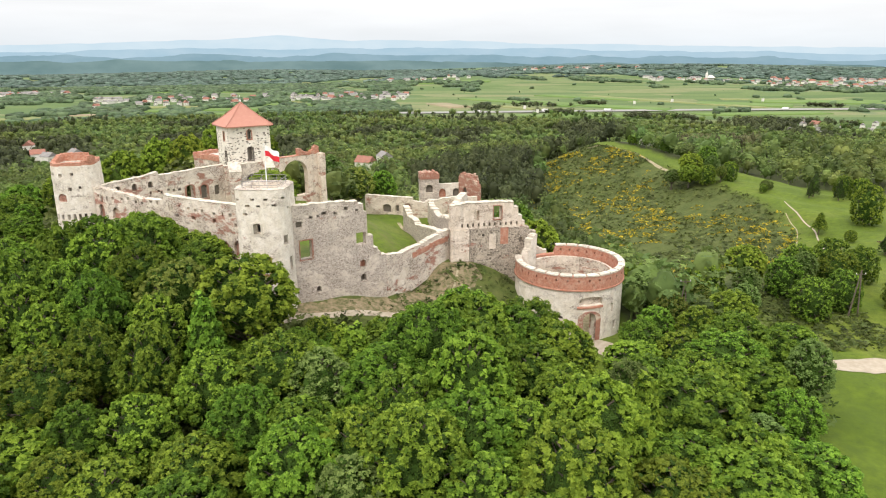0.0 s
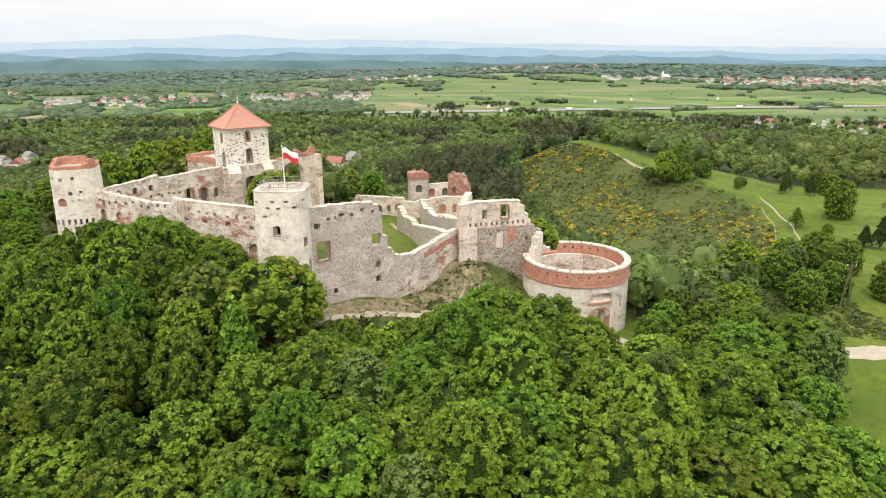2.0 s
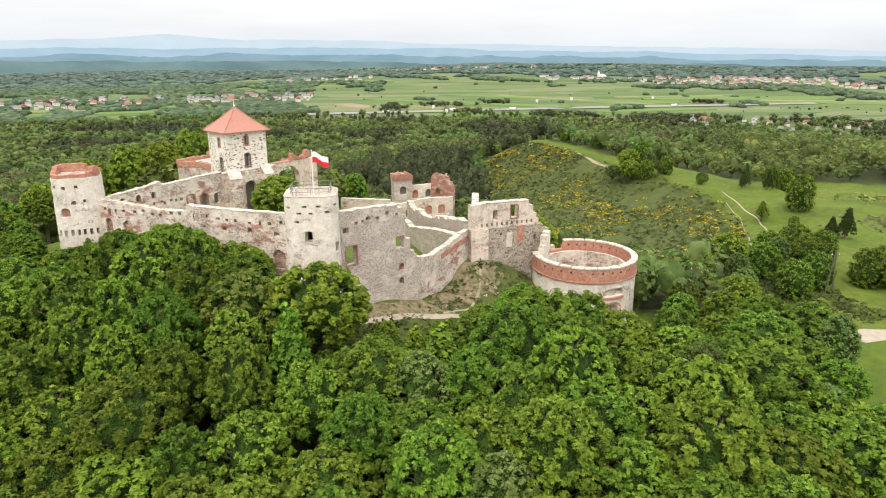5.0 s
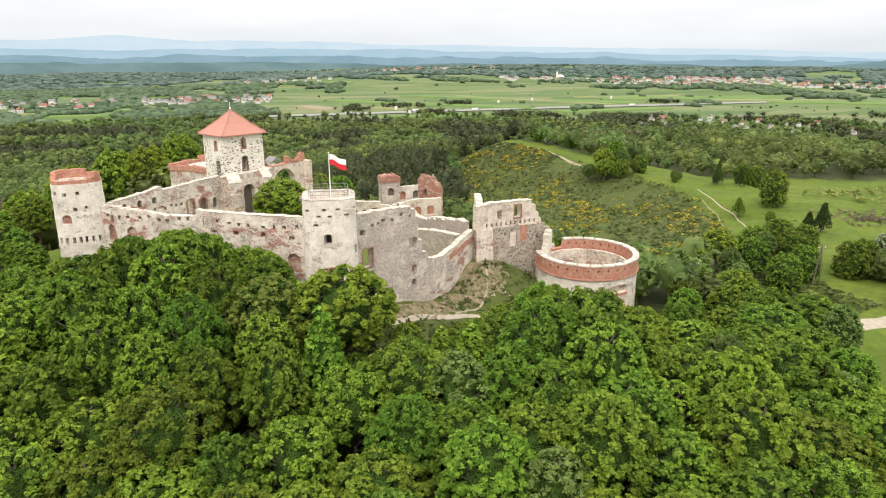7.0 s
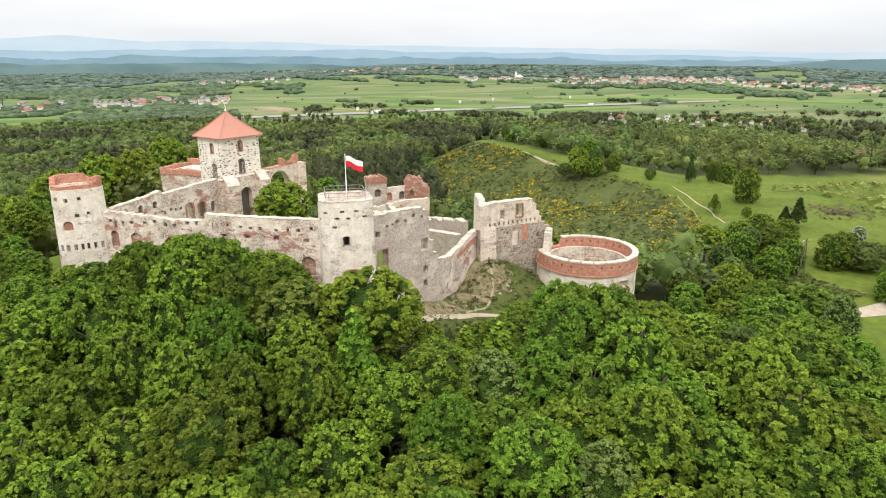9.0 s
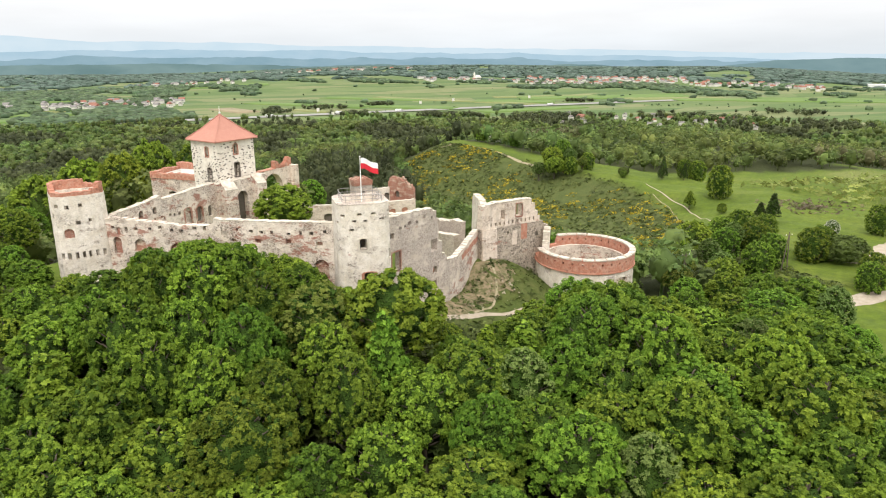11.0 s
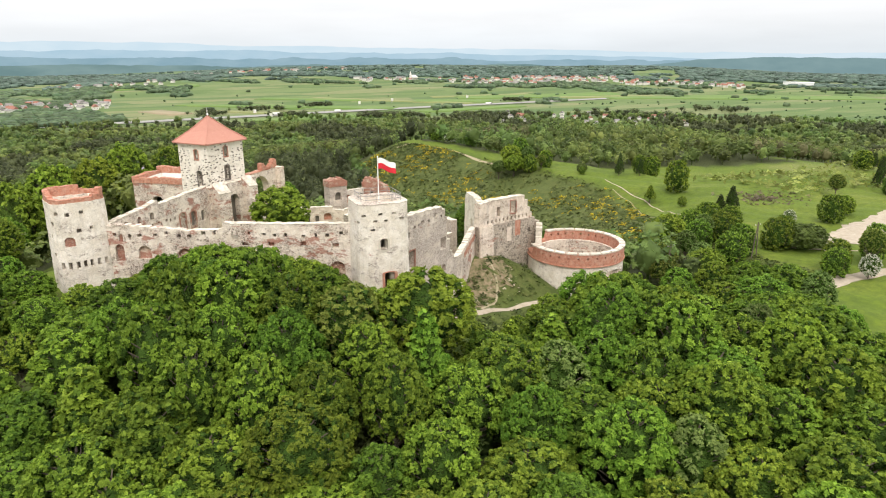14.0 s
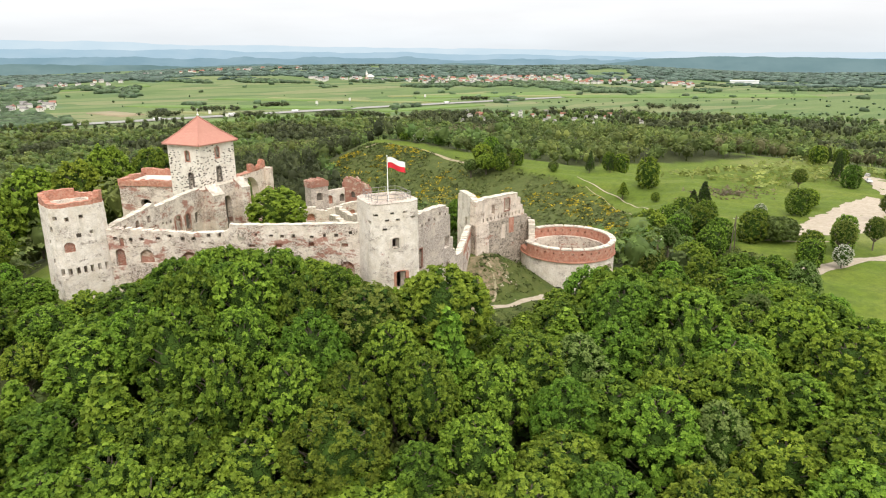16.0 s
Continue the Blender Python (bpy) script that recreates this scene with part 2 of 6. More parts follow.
m_orchard = leaf_mat("young_growth", (0.16, 0.20, 0.05), (0.26, 0.30, 0.08), 0.02, True)
m_brownscrub = leaf_mat("bare_twigs", (0.10, 0.08, 0.055), (0.19, 0.15, 0.10), 0.01, True)
# inner crown: shade between the leaves is painted into this darker colour
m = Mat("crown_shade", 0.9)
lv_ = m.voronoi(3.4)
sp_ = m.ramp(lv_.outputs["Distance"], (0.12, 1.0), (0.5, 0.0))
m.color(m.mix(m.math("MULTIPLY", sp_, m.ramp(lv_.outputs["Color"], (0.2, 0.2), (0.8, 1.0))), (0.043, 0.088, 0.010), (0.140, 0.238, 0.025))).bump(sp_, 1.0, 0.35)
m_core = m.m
# the same painted crown shade, a little lighter
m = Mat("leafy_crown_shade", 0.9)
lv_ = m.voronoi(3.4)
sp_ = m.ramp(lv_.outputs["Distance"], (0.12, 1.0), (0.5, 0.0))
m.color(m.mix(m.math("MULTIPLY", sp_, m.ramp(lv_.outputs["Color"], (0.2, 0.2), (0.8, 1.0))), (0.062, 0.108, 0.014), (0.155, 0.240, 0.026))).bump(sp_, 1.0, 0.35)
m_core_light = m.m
m = Mat("bark", 0.95)
m.color(m.mix(m.noise(3.0, 5, m.scaled(1, 1, 0.2)), (0.07, 0.055, 0.04), (0.20, 0.17, 0.13))).bump(m.noise(8, 4), 0.6, 0.05)
m_bark = m.m

# ground: grass with worn and taller patches, woodland floor, bare soil on steep slopes
m = Mat("grass_ground", 0.95)
g1 = m.ramp(m.noise(0.045, 6), (0.32, (0.078, 0.118, 0.010)), (0.5, (0.110, 0.158, 0.013)), (0.68, (0.152, 0.184, 0.026)))
g2 = m.mix(m.ramp(m.noise(0.6, 7, rough=0.75), (0.38, 0.0), (0.66, 0.75)), g1, (0.050, 0.078, 0.012))
dry = m.ramp(m.noise(0.016, 5, rough=0.7), (0.56, 0.0), (0.68, 0.5))
g3 = m.mix(dry, g2, (0.19, 0.19, 0.07))
nz = m.node("ShaderNodeSeparateXYZ", Vector=m.geo.outputs["Normal"]).outputs[2]
steep = m.math("MULTIPLY", m.ramp(nz, (0.84, 1.0), (0.96, 0.0)), m.ramp(m.noise(0.5, 6, rough=0.7), (0.42, 0.0), (0.6, 1.0)))
g4 = m.mix(m.math("MULTIPLY", steep, 0.8), g3, (0.135, 0.118, 0.052))
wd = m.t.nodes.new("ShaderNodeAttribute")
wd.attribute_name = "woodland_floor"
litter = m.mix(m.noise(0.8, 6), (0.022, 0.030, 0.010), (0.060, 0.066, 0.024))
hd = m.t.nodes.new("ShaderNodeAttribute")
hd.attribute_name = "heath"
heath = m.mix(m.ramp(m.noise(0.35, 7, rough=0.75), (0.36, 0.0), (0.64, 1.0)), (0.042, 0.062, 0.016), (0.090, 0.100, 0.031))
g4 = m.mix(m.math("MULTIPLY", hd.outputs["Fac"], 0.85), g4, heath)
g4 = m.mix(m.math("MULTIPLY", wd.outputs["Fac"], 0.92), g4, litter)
fm = m.t.nodes.new("ShaderNodeAttribute")
fm.attribute_name = "farmland"
rot = m.node("ShaderNodeMapping", Vector=m.pos)
rot.inputs["Rotation"].default_value = (0, 0, 0.7)
rot.inputs["Scale"].default_value = (0.35, 1.6, 0.0)
strip = m.node("ShaderNodeSeparateColor", Color=m.voronoi(0.011, rot.outputs[0]).outputs["Color"]).outputs[0]
# haze is put into these far field colours: duller, bluer than near grass
farm = m.ramp(strip, (0.1, (0.078, 0.128, 0.040)), (0.45, (0.104, 0.154, 0.046)), (0.7, (0.128, 0.172, 0.062)), (0.95, (0.190, 0.196, 0.094)))
farm = m.mix(m.ramp(m.noise(0.03, 6), (0.35, 0.0), (0.7, 0.5)), farm, (0.080, 0.122, 0.042))
g4 = m.mix(fm.outputs["Fac"], g4, farm)
# ground under far woods takes the same haze-tinted green
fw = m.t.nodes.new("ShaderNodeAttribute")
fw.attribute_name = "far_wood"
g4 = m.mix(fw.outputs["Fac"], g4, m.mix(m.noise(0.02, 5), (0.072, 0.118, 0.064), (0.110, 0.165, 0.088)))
m.color(g4).bump(m.noise(2.5, 5), 0.5, 0.2)
m_ground = m.m

m = Mat("pale_gravel", 0.97)
m.color(m.mix(m.ramp(m.noise(0.9, 6), (0.35, 0.0), (0.7, 1.0)), (0.42, 0.36, 0.29), (0.31, 0.265, 0.20))).bump(m.noise(6, 4), 0.4, 0.05)
m_gravel = m.m
m = Mat("trodden_soil", 0.97)
m.color(m.mix(m.ramp(m.noise(1.6, 6), (0.4, 0.0), (0.68, 1.0)), (0.36, 0.30, 0.215), (0.19, 0.185, 0.085))).bump(m.noise(6, 4), 0.4, 0.05)
m_soil = m.m
m = Mat("asphalt", 0.9)
m.color(m.mix(m.noise(0.2, 4), (0.25, 0.245, 0.23), (0.30, 0.29, 0.27)))
m_road = m.m


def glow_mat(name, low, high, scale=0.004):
    """Far ridges: the haze of miles of air is painted in as a pale glow."""
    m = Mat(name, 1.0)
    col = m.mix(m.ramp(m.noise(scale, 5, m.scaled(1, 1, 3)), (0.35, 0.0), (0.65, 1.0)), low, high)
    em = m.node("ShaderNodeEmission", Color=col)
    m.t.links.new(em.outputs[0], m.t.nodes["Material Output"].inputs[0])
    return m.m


def plain_mat(name, a, b, scale=0.05, rough=0.95):
    m = Mat(name, rough)
    m.color(m.mix(m.ramp(m.noise(scale, 6), (0.35, 0.0), (0.65, 1.0)), a, b))
    return m.m


m_field_g = plain_mat("bright_pasture", (0.105, 0.175, 0.045), (0.135, 0.20, 0.058), 0.02)
m_field_y = plain_mat("dry_pasture", (0.22, 0.225, 0.10), (0.18, 0.205, 0.08), 0.02)
m_field_b = plain_mat("ploughed_field", (0.30, 0.24, 0.16), (0.24, 0.21, 0.13), 0.03)
m_house_w = plain_mat("house_plaster", (0.74, 0.72, 0.67), (0.62, 0.59, 0.53), 0.3)
m_roof_r = plain_mat("house_roof_red", (0.33, 0.155, 0.115), (0.26, 0.13, 0.10), 0.4)
m_roof_g = plain_mat("house_roof_grey", (0.20, 0.19, 0.185), (0.28, 0.26, 0.25), 0.4)
m_rubble = plain_mat("loose_stones", (0.50, 0.43, 0.35), (0.30, 0.25, 0.20), 1.5)
m_bank = plain_mat("bare_earth_bank", (0.27, 0.205, 0.135), (0.085, 0.092, 0.034), 1.3)


# ---- terrain ----
def seg_dist(x, y, pts):
    """Distance to a polyline of (x, y, z), and the height of its nearest point."""
    best, bz = None, None
    for (ax, ay, az_), (bx, by, bz_) in zip(pts, pts[1:]):
        dx, dy = bx - ax, by - ay
        t = np.clip(((x - ax) * dx + (y - ay) * dy) / (dx * dx + dy * dy), 0, 1)
        d = np.hypot(x - ax - t * dx, y - ay - t * dy)
        z = az_ + t * (bz_ - az_)
        if best is None:
            best, bz = d, z
        else:
            bz = np.where(d < best, z, bz)
            best = np.minimum(d, best)
    return best, bz


# ridges and terraces: line, half width of its flat top, slope of its sides
RIDGES = (
    (((-64, 116, 9.0), (-46, 124, 8.5), (-31, 106, 7.0)), 7, 0.43),       # castle rock
    (((-48, 150, 8.0), (-42, 138, 9.0)), 8, 0.45),                        # below the keep
    (((-20, 92, 2.2), (-9.5, 101, -1.2)), 2.5, 0.30),                      # foot of the curtain wall
    (((-6.0, 103.5, -0.8), (-1.0, 109.5, 3.6), (2.5, 112.5, 4.4)), 0.8, 0.62),  # rubble mound
    (((3, 101, -2.0), (14, 103, -4.6), (24, 100, -7.6)), 6, 0.32),        # yard before the barbican
    (((-10, 168, -4.0), (-5, 135, -3.0)), 15, 0.5),                       # bailey lawn
    (((45, 52, -6.0), (100, 98, -5.4), (165, 138, -6.4)), 44, 0.33),      # meadow
    (((130, 150, -8.0), (124, 212, -7.5), (115, 270, -8.5), (92, 342, -6.0)), 10, 0.47),  # grassy spur
    (((185, 185, -9.0), (190, 320, -14.0)), 55, 0.14),                    # plateau behind the spur
)


def smooth(a, b, v):
    t = np.clip((v - a) / (b - a), 0, 1)
    return t * t * (3 - 2 * t)


def ground_height(x, y):
    x, y = np.asarray(x, float), np.asarray(y, float)
    d = np.hypot(x, y)
    azi = np.degrees(np.arctan2(x, y))
    east = smooth(-8, 12, azi) * (1 - smooth(38, 56, azi))
    low = -38 - 30 * smooth(320, 800, d)
    rise = 44 * smooth(1350, 3000, d) * (0.35 + 0.65 * east)
    low = low + rise + 7 * np.sin(x / 310 + 1) * np.sin(y / 270) * smooth(1500, 2200, d)
    low = low - 30 * smooth(3000, 4600, d) * (0.4 + 0.6 * east)
    k = 0.9
    total = np.exp(k * low)
    for pts, half, slope in RIDGES:
        dd, z = seg_dist(x, y, pts)
        over = np.maximum(dd - half, 0)
        h = z - slope * over * over / (over + 3)
        total = total + np.exp(np.clip(k * h, -60, 60))
    near = np.log(total) / k
    bumps = 0.35 * np.sin(x * 0.21 + 1.3) * np.sin(y * 0.17) + 0.18 * np.sin(x * 0.55 + y * 0.3)
    return near + bumps * (1 - smooth(300, 700, d)) - 0.4


def gz(x, y):
    return float(ground_height(x, y))


def mesh_object(name, verts, faces, mat, parent=None, label="", soft=False):
    me = bpy.data.meshes.new(name)
    me.from_pydata([tuple(v) for v in verts], [], [tuple(f) for f in faces])
    me.materials.append(mat)
    if soft:
        me.polygons.foreach_set("use_smooth", [True] * len(me.polygons))
    ob = new(name, me)
    if parent is not None:
        hang(ob, parent)
    if label:
        tagged(ob, label)
    return ob


def hang(ob, parent):
    """Parent ob without moving it; things stand unrotated at their base."""
    ob.parent = parent
    if parent.parent is None:       # a thing stands at its base; its parts keep world coordinates
        ob.matrix_parent_inverse = Matrix.Translation(-Vector(parent.location))


def part(name, bm, material, parent, label="", soft=False):
    me = bpy.data.meshes.new(name)
    bm.to_mesh(me)
    bm.free()
    me.materials.append(material)
    if soft:
        me.polygons.foreach_set("use_smooth", [True] * len(me.polygons))
    ob = new(name, me)
    hang(ob, parent)
    if label:
        tagged(ob, label)
    return ob


def thing(name, x, y, z, label, category, group="", kind=""):
    ob = new(name)
    ob.location = (x, y, z)
    return tagged(ob, label, category, group, kind)


CX, CY = -10.0, 120.0
rad = np.concatenate([np.arange(0, 200, 2.0), 200 * (4700 / 200) ** np.linspace(0, 1, 90)])
NA = 360
ang = np.linspace(0, 2 * np.pi, NA, endpoint=False)
gx = CX + rad[1:, None] * np.cos(ang)[None, :]
gy = CY + rad[1:, None] * np.sin(ang)[None, :]
vv = np.stack([gx, gy, ground_height(gx, gy)], -1).reshape(-1, 3)
vv = np.concatenate([[[CX, CY, gz(CX, CY)]], vv])
ff = [(0, 1 + j, 1 + (j + 1) % NA) for j in range(NA)]
for i in range(len(rad) - 2):
    a, b = 1 + i * NA, 1 + (i + 1) * NA
    ff += [(a + j, b + j, b + (j + 1) % NA, a + (j + 1) % NA) for j in range(NA)]
ground = mesh_object("ground", vv, ff, m_ground, soft=True)
tagged(ground, "green grassy hills and valley with worn patches", "ground", kind="structure")


def ribbon(name, pts, widths, mat, label, category, lift=0.07, step=1.5, wobble=0.15, cross=3):
    """A path or road that follows the ground."""
    rng = random.Random(name)
    line = []
    for (a, wa), (b, wb) in zip(zip(pts, widths), zip(pts[1:], widths[1:])):
        n = max(2, int(math.dist(a, b) / step))
        for i in range(n):
            t = i / n
            line.append((a[0] + (b[0] - a[0]) * t, a[1] + (b[1] - a[1]) * t, wa + (wb - wa) * t))
    line.append((*pts[-1], widths[-1]))
    arr = np.array(line)
    for _ in range(6):
        arr[1:-1, :2] = (arr[:-2, :2] + 2 * arr[1:-1, :2] + arr[2:, :2]) / 4
    tan = np.gradient(arr[:, :2], axis=0)
    tan /= np.linalg.norm(tan, axis=1)[:, None]
    nor = np.stack([-tan[:, 1], tan[:, 0]], -1)
    verts, faces = [], []
    for i in range(len(arr)):
        for s in range(cross):
            o = (s / (cross - 1) - 0.5) * arr[i, 2]
            if s in (0, cross - 1):
                o *= 1 + rng.uniform(-wobble, wobble)
            x, y = arr[i, :2] + nor[i] * o
            verts.append((x, y, gz(x, y) + lift))
    for i in range(len(arr) - 1):
        for s in range(cross - 1):
            a = i * cross + s
            faces.append((a, a + 1, a + cross + 1, a + cross))
    ob = mesh_object(name, verts, faces, mat, soft=True)
    return tagged(ob, label, category, kind="structure")


# ---- masonry ----
def arch(u, z, w, h, n=8):
    """Round-headed opening: centre u, sill z, width, full height."""
    r = w / 2
    return [(u - r, z), (u + r, z)] + [(u + r * math.cos(math.pi * i / n), z + h - r + r * math.sin(math.pi * i / n)) for i in range(n + 1)]


def rect(u, z, w, h):
    return [(u - w / 2, z), (u + w / 2, z), (u + w / 2, z + h), (u - w / 2, z + h)]


def low_arch(u, z, w, h, rise=0.3, n=6):
    top = z + h - rise
    return [(u - w / 2, z), (u + w / 2, z)] + [(u + w / 2 * math.cos(math.pi * i / n), top + rise * math.sin(math.pi * i / n)) for i in range(n + 1)]


def ragged(profile, seed, step=0.8, amp=0.12):
    """A broken wall top along (u, z) points, stone by stone."""
    rng = random.Random(seed)
    us = [p[0] for p in profile]
    zs = [p[1] for p in profile]
    out, u = [], us[0]
    while u < us[-1] - step * 0.4:
        w = step * rng.uniform(0.6, 1.4)
        e = min(u + w, us[-1])
        z = float(np.interp((u + e) / 2, us, zs)) + rng.uniform(-amp, amp)
        out += [(u, z), (e - 0.03, z + rng.uniform(-0.04, 0.04))]
        u = e
    out[-1] = (us[-1], out[-1][1])
    return out


def straight(ax, ay, bx, by):
    """Places (u along the wall, depth into it, height) in the world; the face looks to the right of a->b."""
    L = math.hypot(bx - ax, by - ay)
    dx, dy = (bx - ax) / L, (by - ay) / L
    return L, lambda u, d, z: (ax + dx * u - dy * d, ay + dy * u + dx * d, z)


def round_plan(cx, cy, r, start, taper=0.0, z_top=0.0, squash=1.0):
    """u runs along the circle, anticlockwise from above, from the angle start (degrees)."""
    a0 = radians(start)

    def place(u, d, z):
        rr = r + taper * (z_top - z) - d
        a = a0 + u / r
        return (cx + rr * math.cos(a), cy + squash * rr * math.sin(a), z)
    return 2 * math.pi * r, place


def square_radius(ang, half, soft):
    """Distance from the centre to a square with rounded corners, in the direction ang from the middle of one face."""
    th = abs((ang + math.pi / 4) % (math.pi / 2) - math.pi / 4)
    if half * math.tan(th) <= half - soft:
        return half / math.cos(th)
    p, dl = math.sqrt(2) * (half - soft), math.pi / 4 - th
    return p * math.cos(dl) + math.sqrt(max(soft * soft - (p * math.sin(dl)) ** 2, 0.0))


def rounded_plan(cx, cy, half, soft, start, turn, taper=0.0, z_top=0.0):
    """A square tower with rounded corners, one face turned to the angle turn; u runs round it as on a circle of radius half."""
    a0, tn = radians(start), radians(turn)

    def place(u, d, z):
        a = a0 + u / half
        o = taper * (z_top - z) - d
        rr = square_radius(a - tn, half + o, max(soft + o, 0.05))
        return (cx + rr * math.cos(a), cy + rr * math.sin(a), z)
    return 2 * math.pi * half, place


def shell(name, outline, holes, thick, place, mat, parent, label="", cut=1.1, rough=0.05, closed=False):
    """A wall with real openings: an outline with holes in (u, z), given thickness and mapped into the world."""
    bm = bmesh.new()
    loops = [outline] + holes
    for loop in loops:
        vs = [bm.verts.new((u, 0, z)) for u, z in loop]
        for a, b in zip(vs, vs[1:] + vs[:1]):
            if (a.co - b.co).length > 1e-5:
                bm.edges.new((a, b))
    bmesh.ops.remove_doubles(bm, verts=bm.verts[:], dist=1e-4)
    bmesh.ops.triangle_fill(bm, use_beauty=True, use_dissolve=False, edges=bm.edges[:], normal=(0, -1, 0))
    us = [p[0] for p in outline]
    zs = [p[1] for p in outline]
    for lo, hi, no in ((min(us), max(us), (1, 0, 0)), (min(zs), max(zs), (0, 0, 1))):
        n = int((hi - lo) / cut)
        for i in range(1, n + 1):
            p = lo + (hi - lo) * i / (n + 1)
            bmesh.ops.bisect_plane(bm, geom=bm.verts[:] + bm.edges[:] + bm.faces[:], plane_co=tuple(p * c for c in no), plane_no=no, dist=1e-4)
    bm.verts.index_update()
    pts = [(v.co.x, v.co.z) for v in bm.verts]
    nv = len(pts)
    verts = []
    for side in (0, 1):
        for u, z in pts:
            x, y, zz = place(u, side * thick, z)
            n1 = noise.noise((x * 0.9, y * 0.9, zz * 0.9 + 7 * side)) * rough
            x, y, zz = place(u, side * thick + n1, z)
            verts.append((x, y, zz))
    faces = []
    for f in bm.faces:
        idx = [v.index for v in f.verts]
        if f.normal.y > 0:
            idx.reverse()
        faces.append(idx)
        faces.append([i + nv for i in reversed(idx)])
    bm.verts.ensure_lookup_table()
    for ed in bm.edges:
        if len(ed.link_faces) == 1:
            f = ed.link_faces[0]
            a, b = ed.verts[0].index, ed.verts[1].index
            if closed and all(abs(pts[i][0] - us_end) < 1e-3 for i in (a, b) for us_end in [min(us)]) or closed and all(abs(pts[i][0] - max(us)) < 1e-3 for i in (a, b)):
                continue
            idx = [v.index for v in f.verts]
            if f.normal.y > 0:
                idx.reverse()
            k = idx.index(a)
            if idx[(k + 1) % len(idx)] != b:
                a, b = b, a
            faces.append((b, a, a + nv, b + nv))
    bm.free()
    return mesh_object(name, verts, faces, mat, parent, label)


def plate(name, loop, depth, place, mat, parent, label="", thick=0.12):
    """Backs an opening with a slab of its shape, set back in the wall: masonry fill, or m_dark in place of shade."""
    return shell(name, loop, [], thick, lambda u, d, z: place(u, d + depth, z), mat, parent, label, cut=3, rough=0.03)


def band(name, profile, place, mat, parent, out=0.04, thick=1.2, height=0.10, label="", cut=0.0, sink=0.02):
    """Coping along a wall top: a strip over the (u, z) profile that overhangs on both sides."""
    pr = profile
    if cut:
        us = [p[0] for p in pr]
        zs = [p[1] for p in pr]
        n = int((us[-1] - us[0]) / cut)
        pr = [(us[0] + (us[-1] - us[0]) * i / n, float(np.interp(us[0] + (us[-1] - us[0]) * i / n, us, zs))) for i in range(n + 1)]
    verts, faces = [], []
    for u, z in pr:
        for d, h in ((-out, -sink), (-out, height * 0.8), (thick * 0.5, height), (thick + out, height * 0.8), (thick + out, -sink)):
            j = noise.noise((u * 1.7, d * 2, z)) * 0.06
            verts.append(place(u, d + j, z + h + (j if h > 0 else 0)))
    for i in range(len(pr) - 1):
        a, b = i * 5, i * 5 + 5
        for s in range(5):
            t = (s + 1) % 5
            faces.append((a + s, b + s, b + t, a + t))
    faces.append((4, 3, 2, 1, 0))
    n = (len(pr) - 1) * 5
    faces.append((n, n + 1, n + 2, n + 3, n + 4))
    return mesh_object(name, verts, faces, mat, parent, label)


def surround(name, loop, width, depth, place, mat, parent, label="", proud=0.06):
    """A frame of stone or brick round an opening."""
    cu = sum(p[0] for p in loop) / len(loop)
    cz = sum(p[1] for p in loop) / len(loop)
    hw = max(abs(p[0] - cu) for p in loop)
    hh = max(abs(p[1] - cz) for p in loop)
    outer = [(cu + (u - cu) * (hw + width) / hw, cz + (z - cz) * (hh + width) / hh) for u, z in loop]
    return shell(name, outer, [loop], depth, lambda u, d, z: place(u, d - proud, z), mat, parent, label, cut=2.5, rough=0.02)


def wall_run(name, ax, ay, bx, by, base, profile, thick, mat, label, holes=(), blocked=(), coping=True, seed=1, amp=0.1, step=0.8, category="wall", cop_mat=None, mats=None):
    """One stretch of curtain wall: body with openings, openings backed by masonry fill or shade-dark slabs, and a
    mortar coping.
    """
    L, place = straight(ax, ay, bx, by)
    sx = L / profile[-1][0]
    prof = [(u * sx, z) for u, z in profile]
    top = ragged(prof, seed, step, amp)
    if isinstance(base, (int, float)):
        outline = [(0, base), (L, base)]
    else:
        outline = [(0, base[0]), (L, base[1])]
    t = thing(name, (ax + bx) / 2, (ay + by) / 2, min(p[1] for p in outline), label, category, kind="")
    all_holes = list(holes) + [b[0] for b in blocked]
    body = shell("masonry", outline + top[::-1], all_holes, thick, place, mat, t)
    for loop, depth, bmat in blocked:
        plate("blocked_opening", loop, depth, place, bmat, body)
    if coping:
        band("coping", top, place, cop_mat or m_coping, t, thick=thick, label="pale mortar coping, bright along the wall top")
    return t, place, L


# ---- the castle ----
def small_holes(L, zs, n, seed, u0=0.5, size=(0.5, 0.5), mat=None, jitter=0.4):
    """Putlog holes: shallow square sockets in a wall, by default backed dark in place of their shade."""
    rng = random.Random(seed)
    out = []
    for i in range(n):
        u = u0 + (L - 2 * u0) * (i + 0.5) / n + rng.uniform(-jitter, jitter)
        z = float(np.interp(u, [0, L], zs)) + rng.uniform(-0.25, 0.25)
        out.append((rect(u, z, size[0] * rng.uniform(0.8, 1.3), size[1] * rng.uniform(0.7, 1.2)), 0.55, mat or m_dark))
    return out


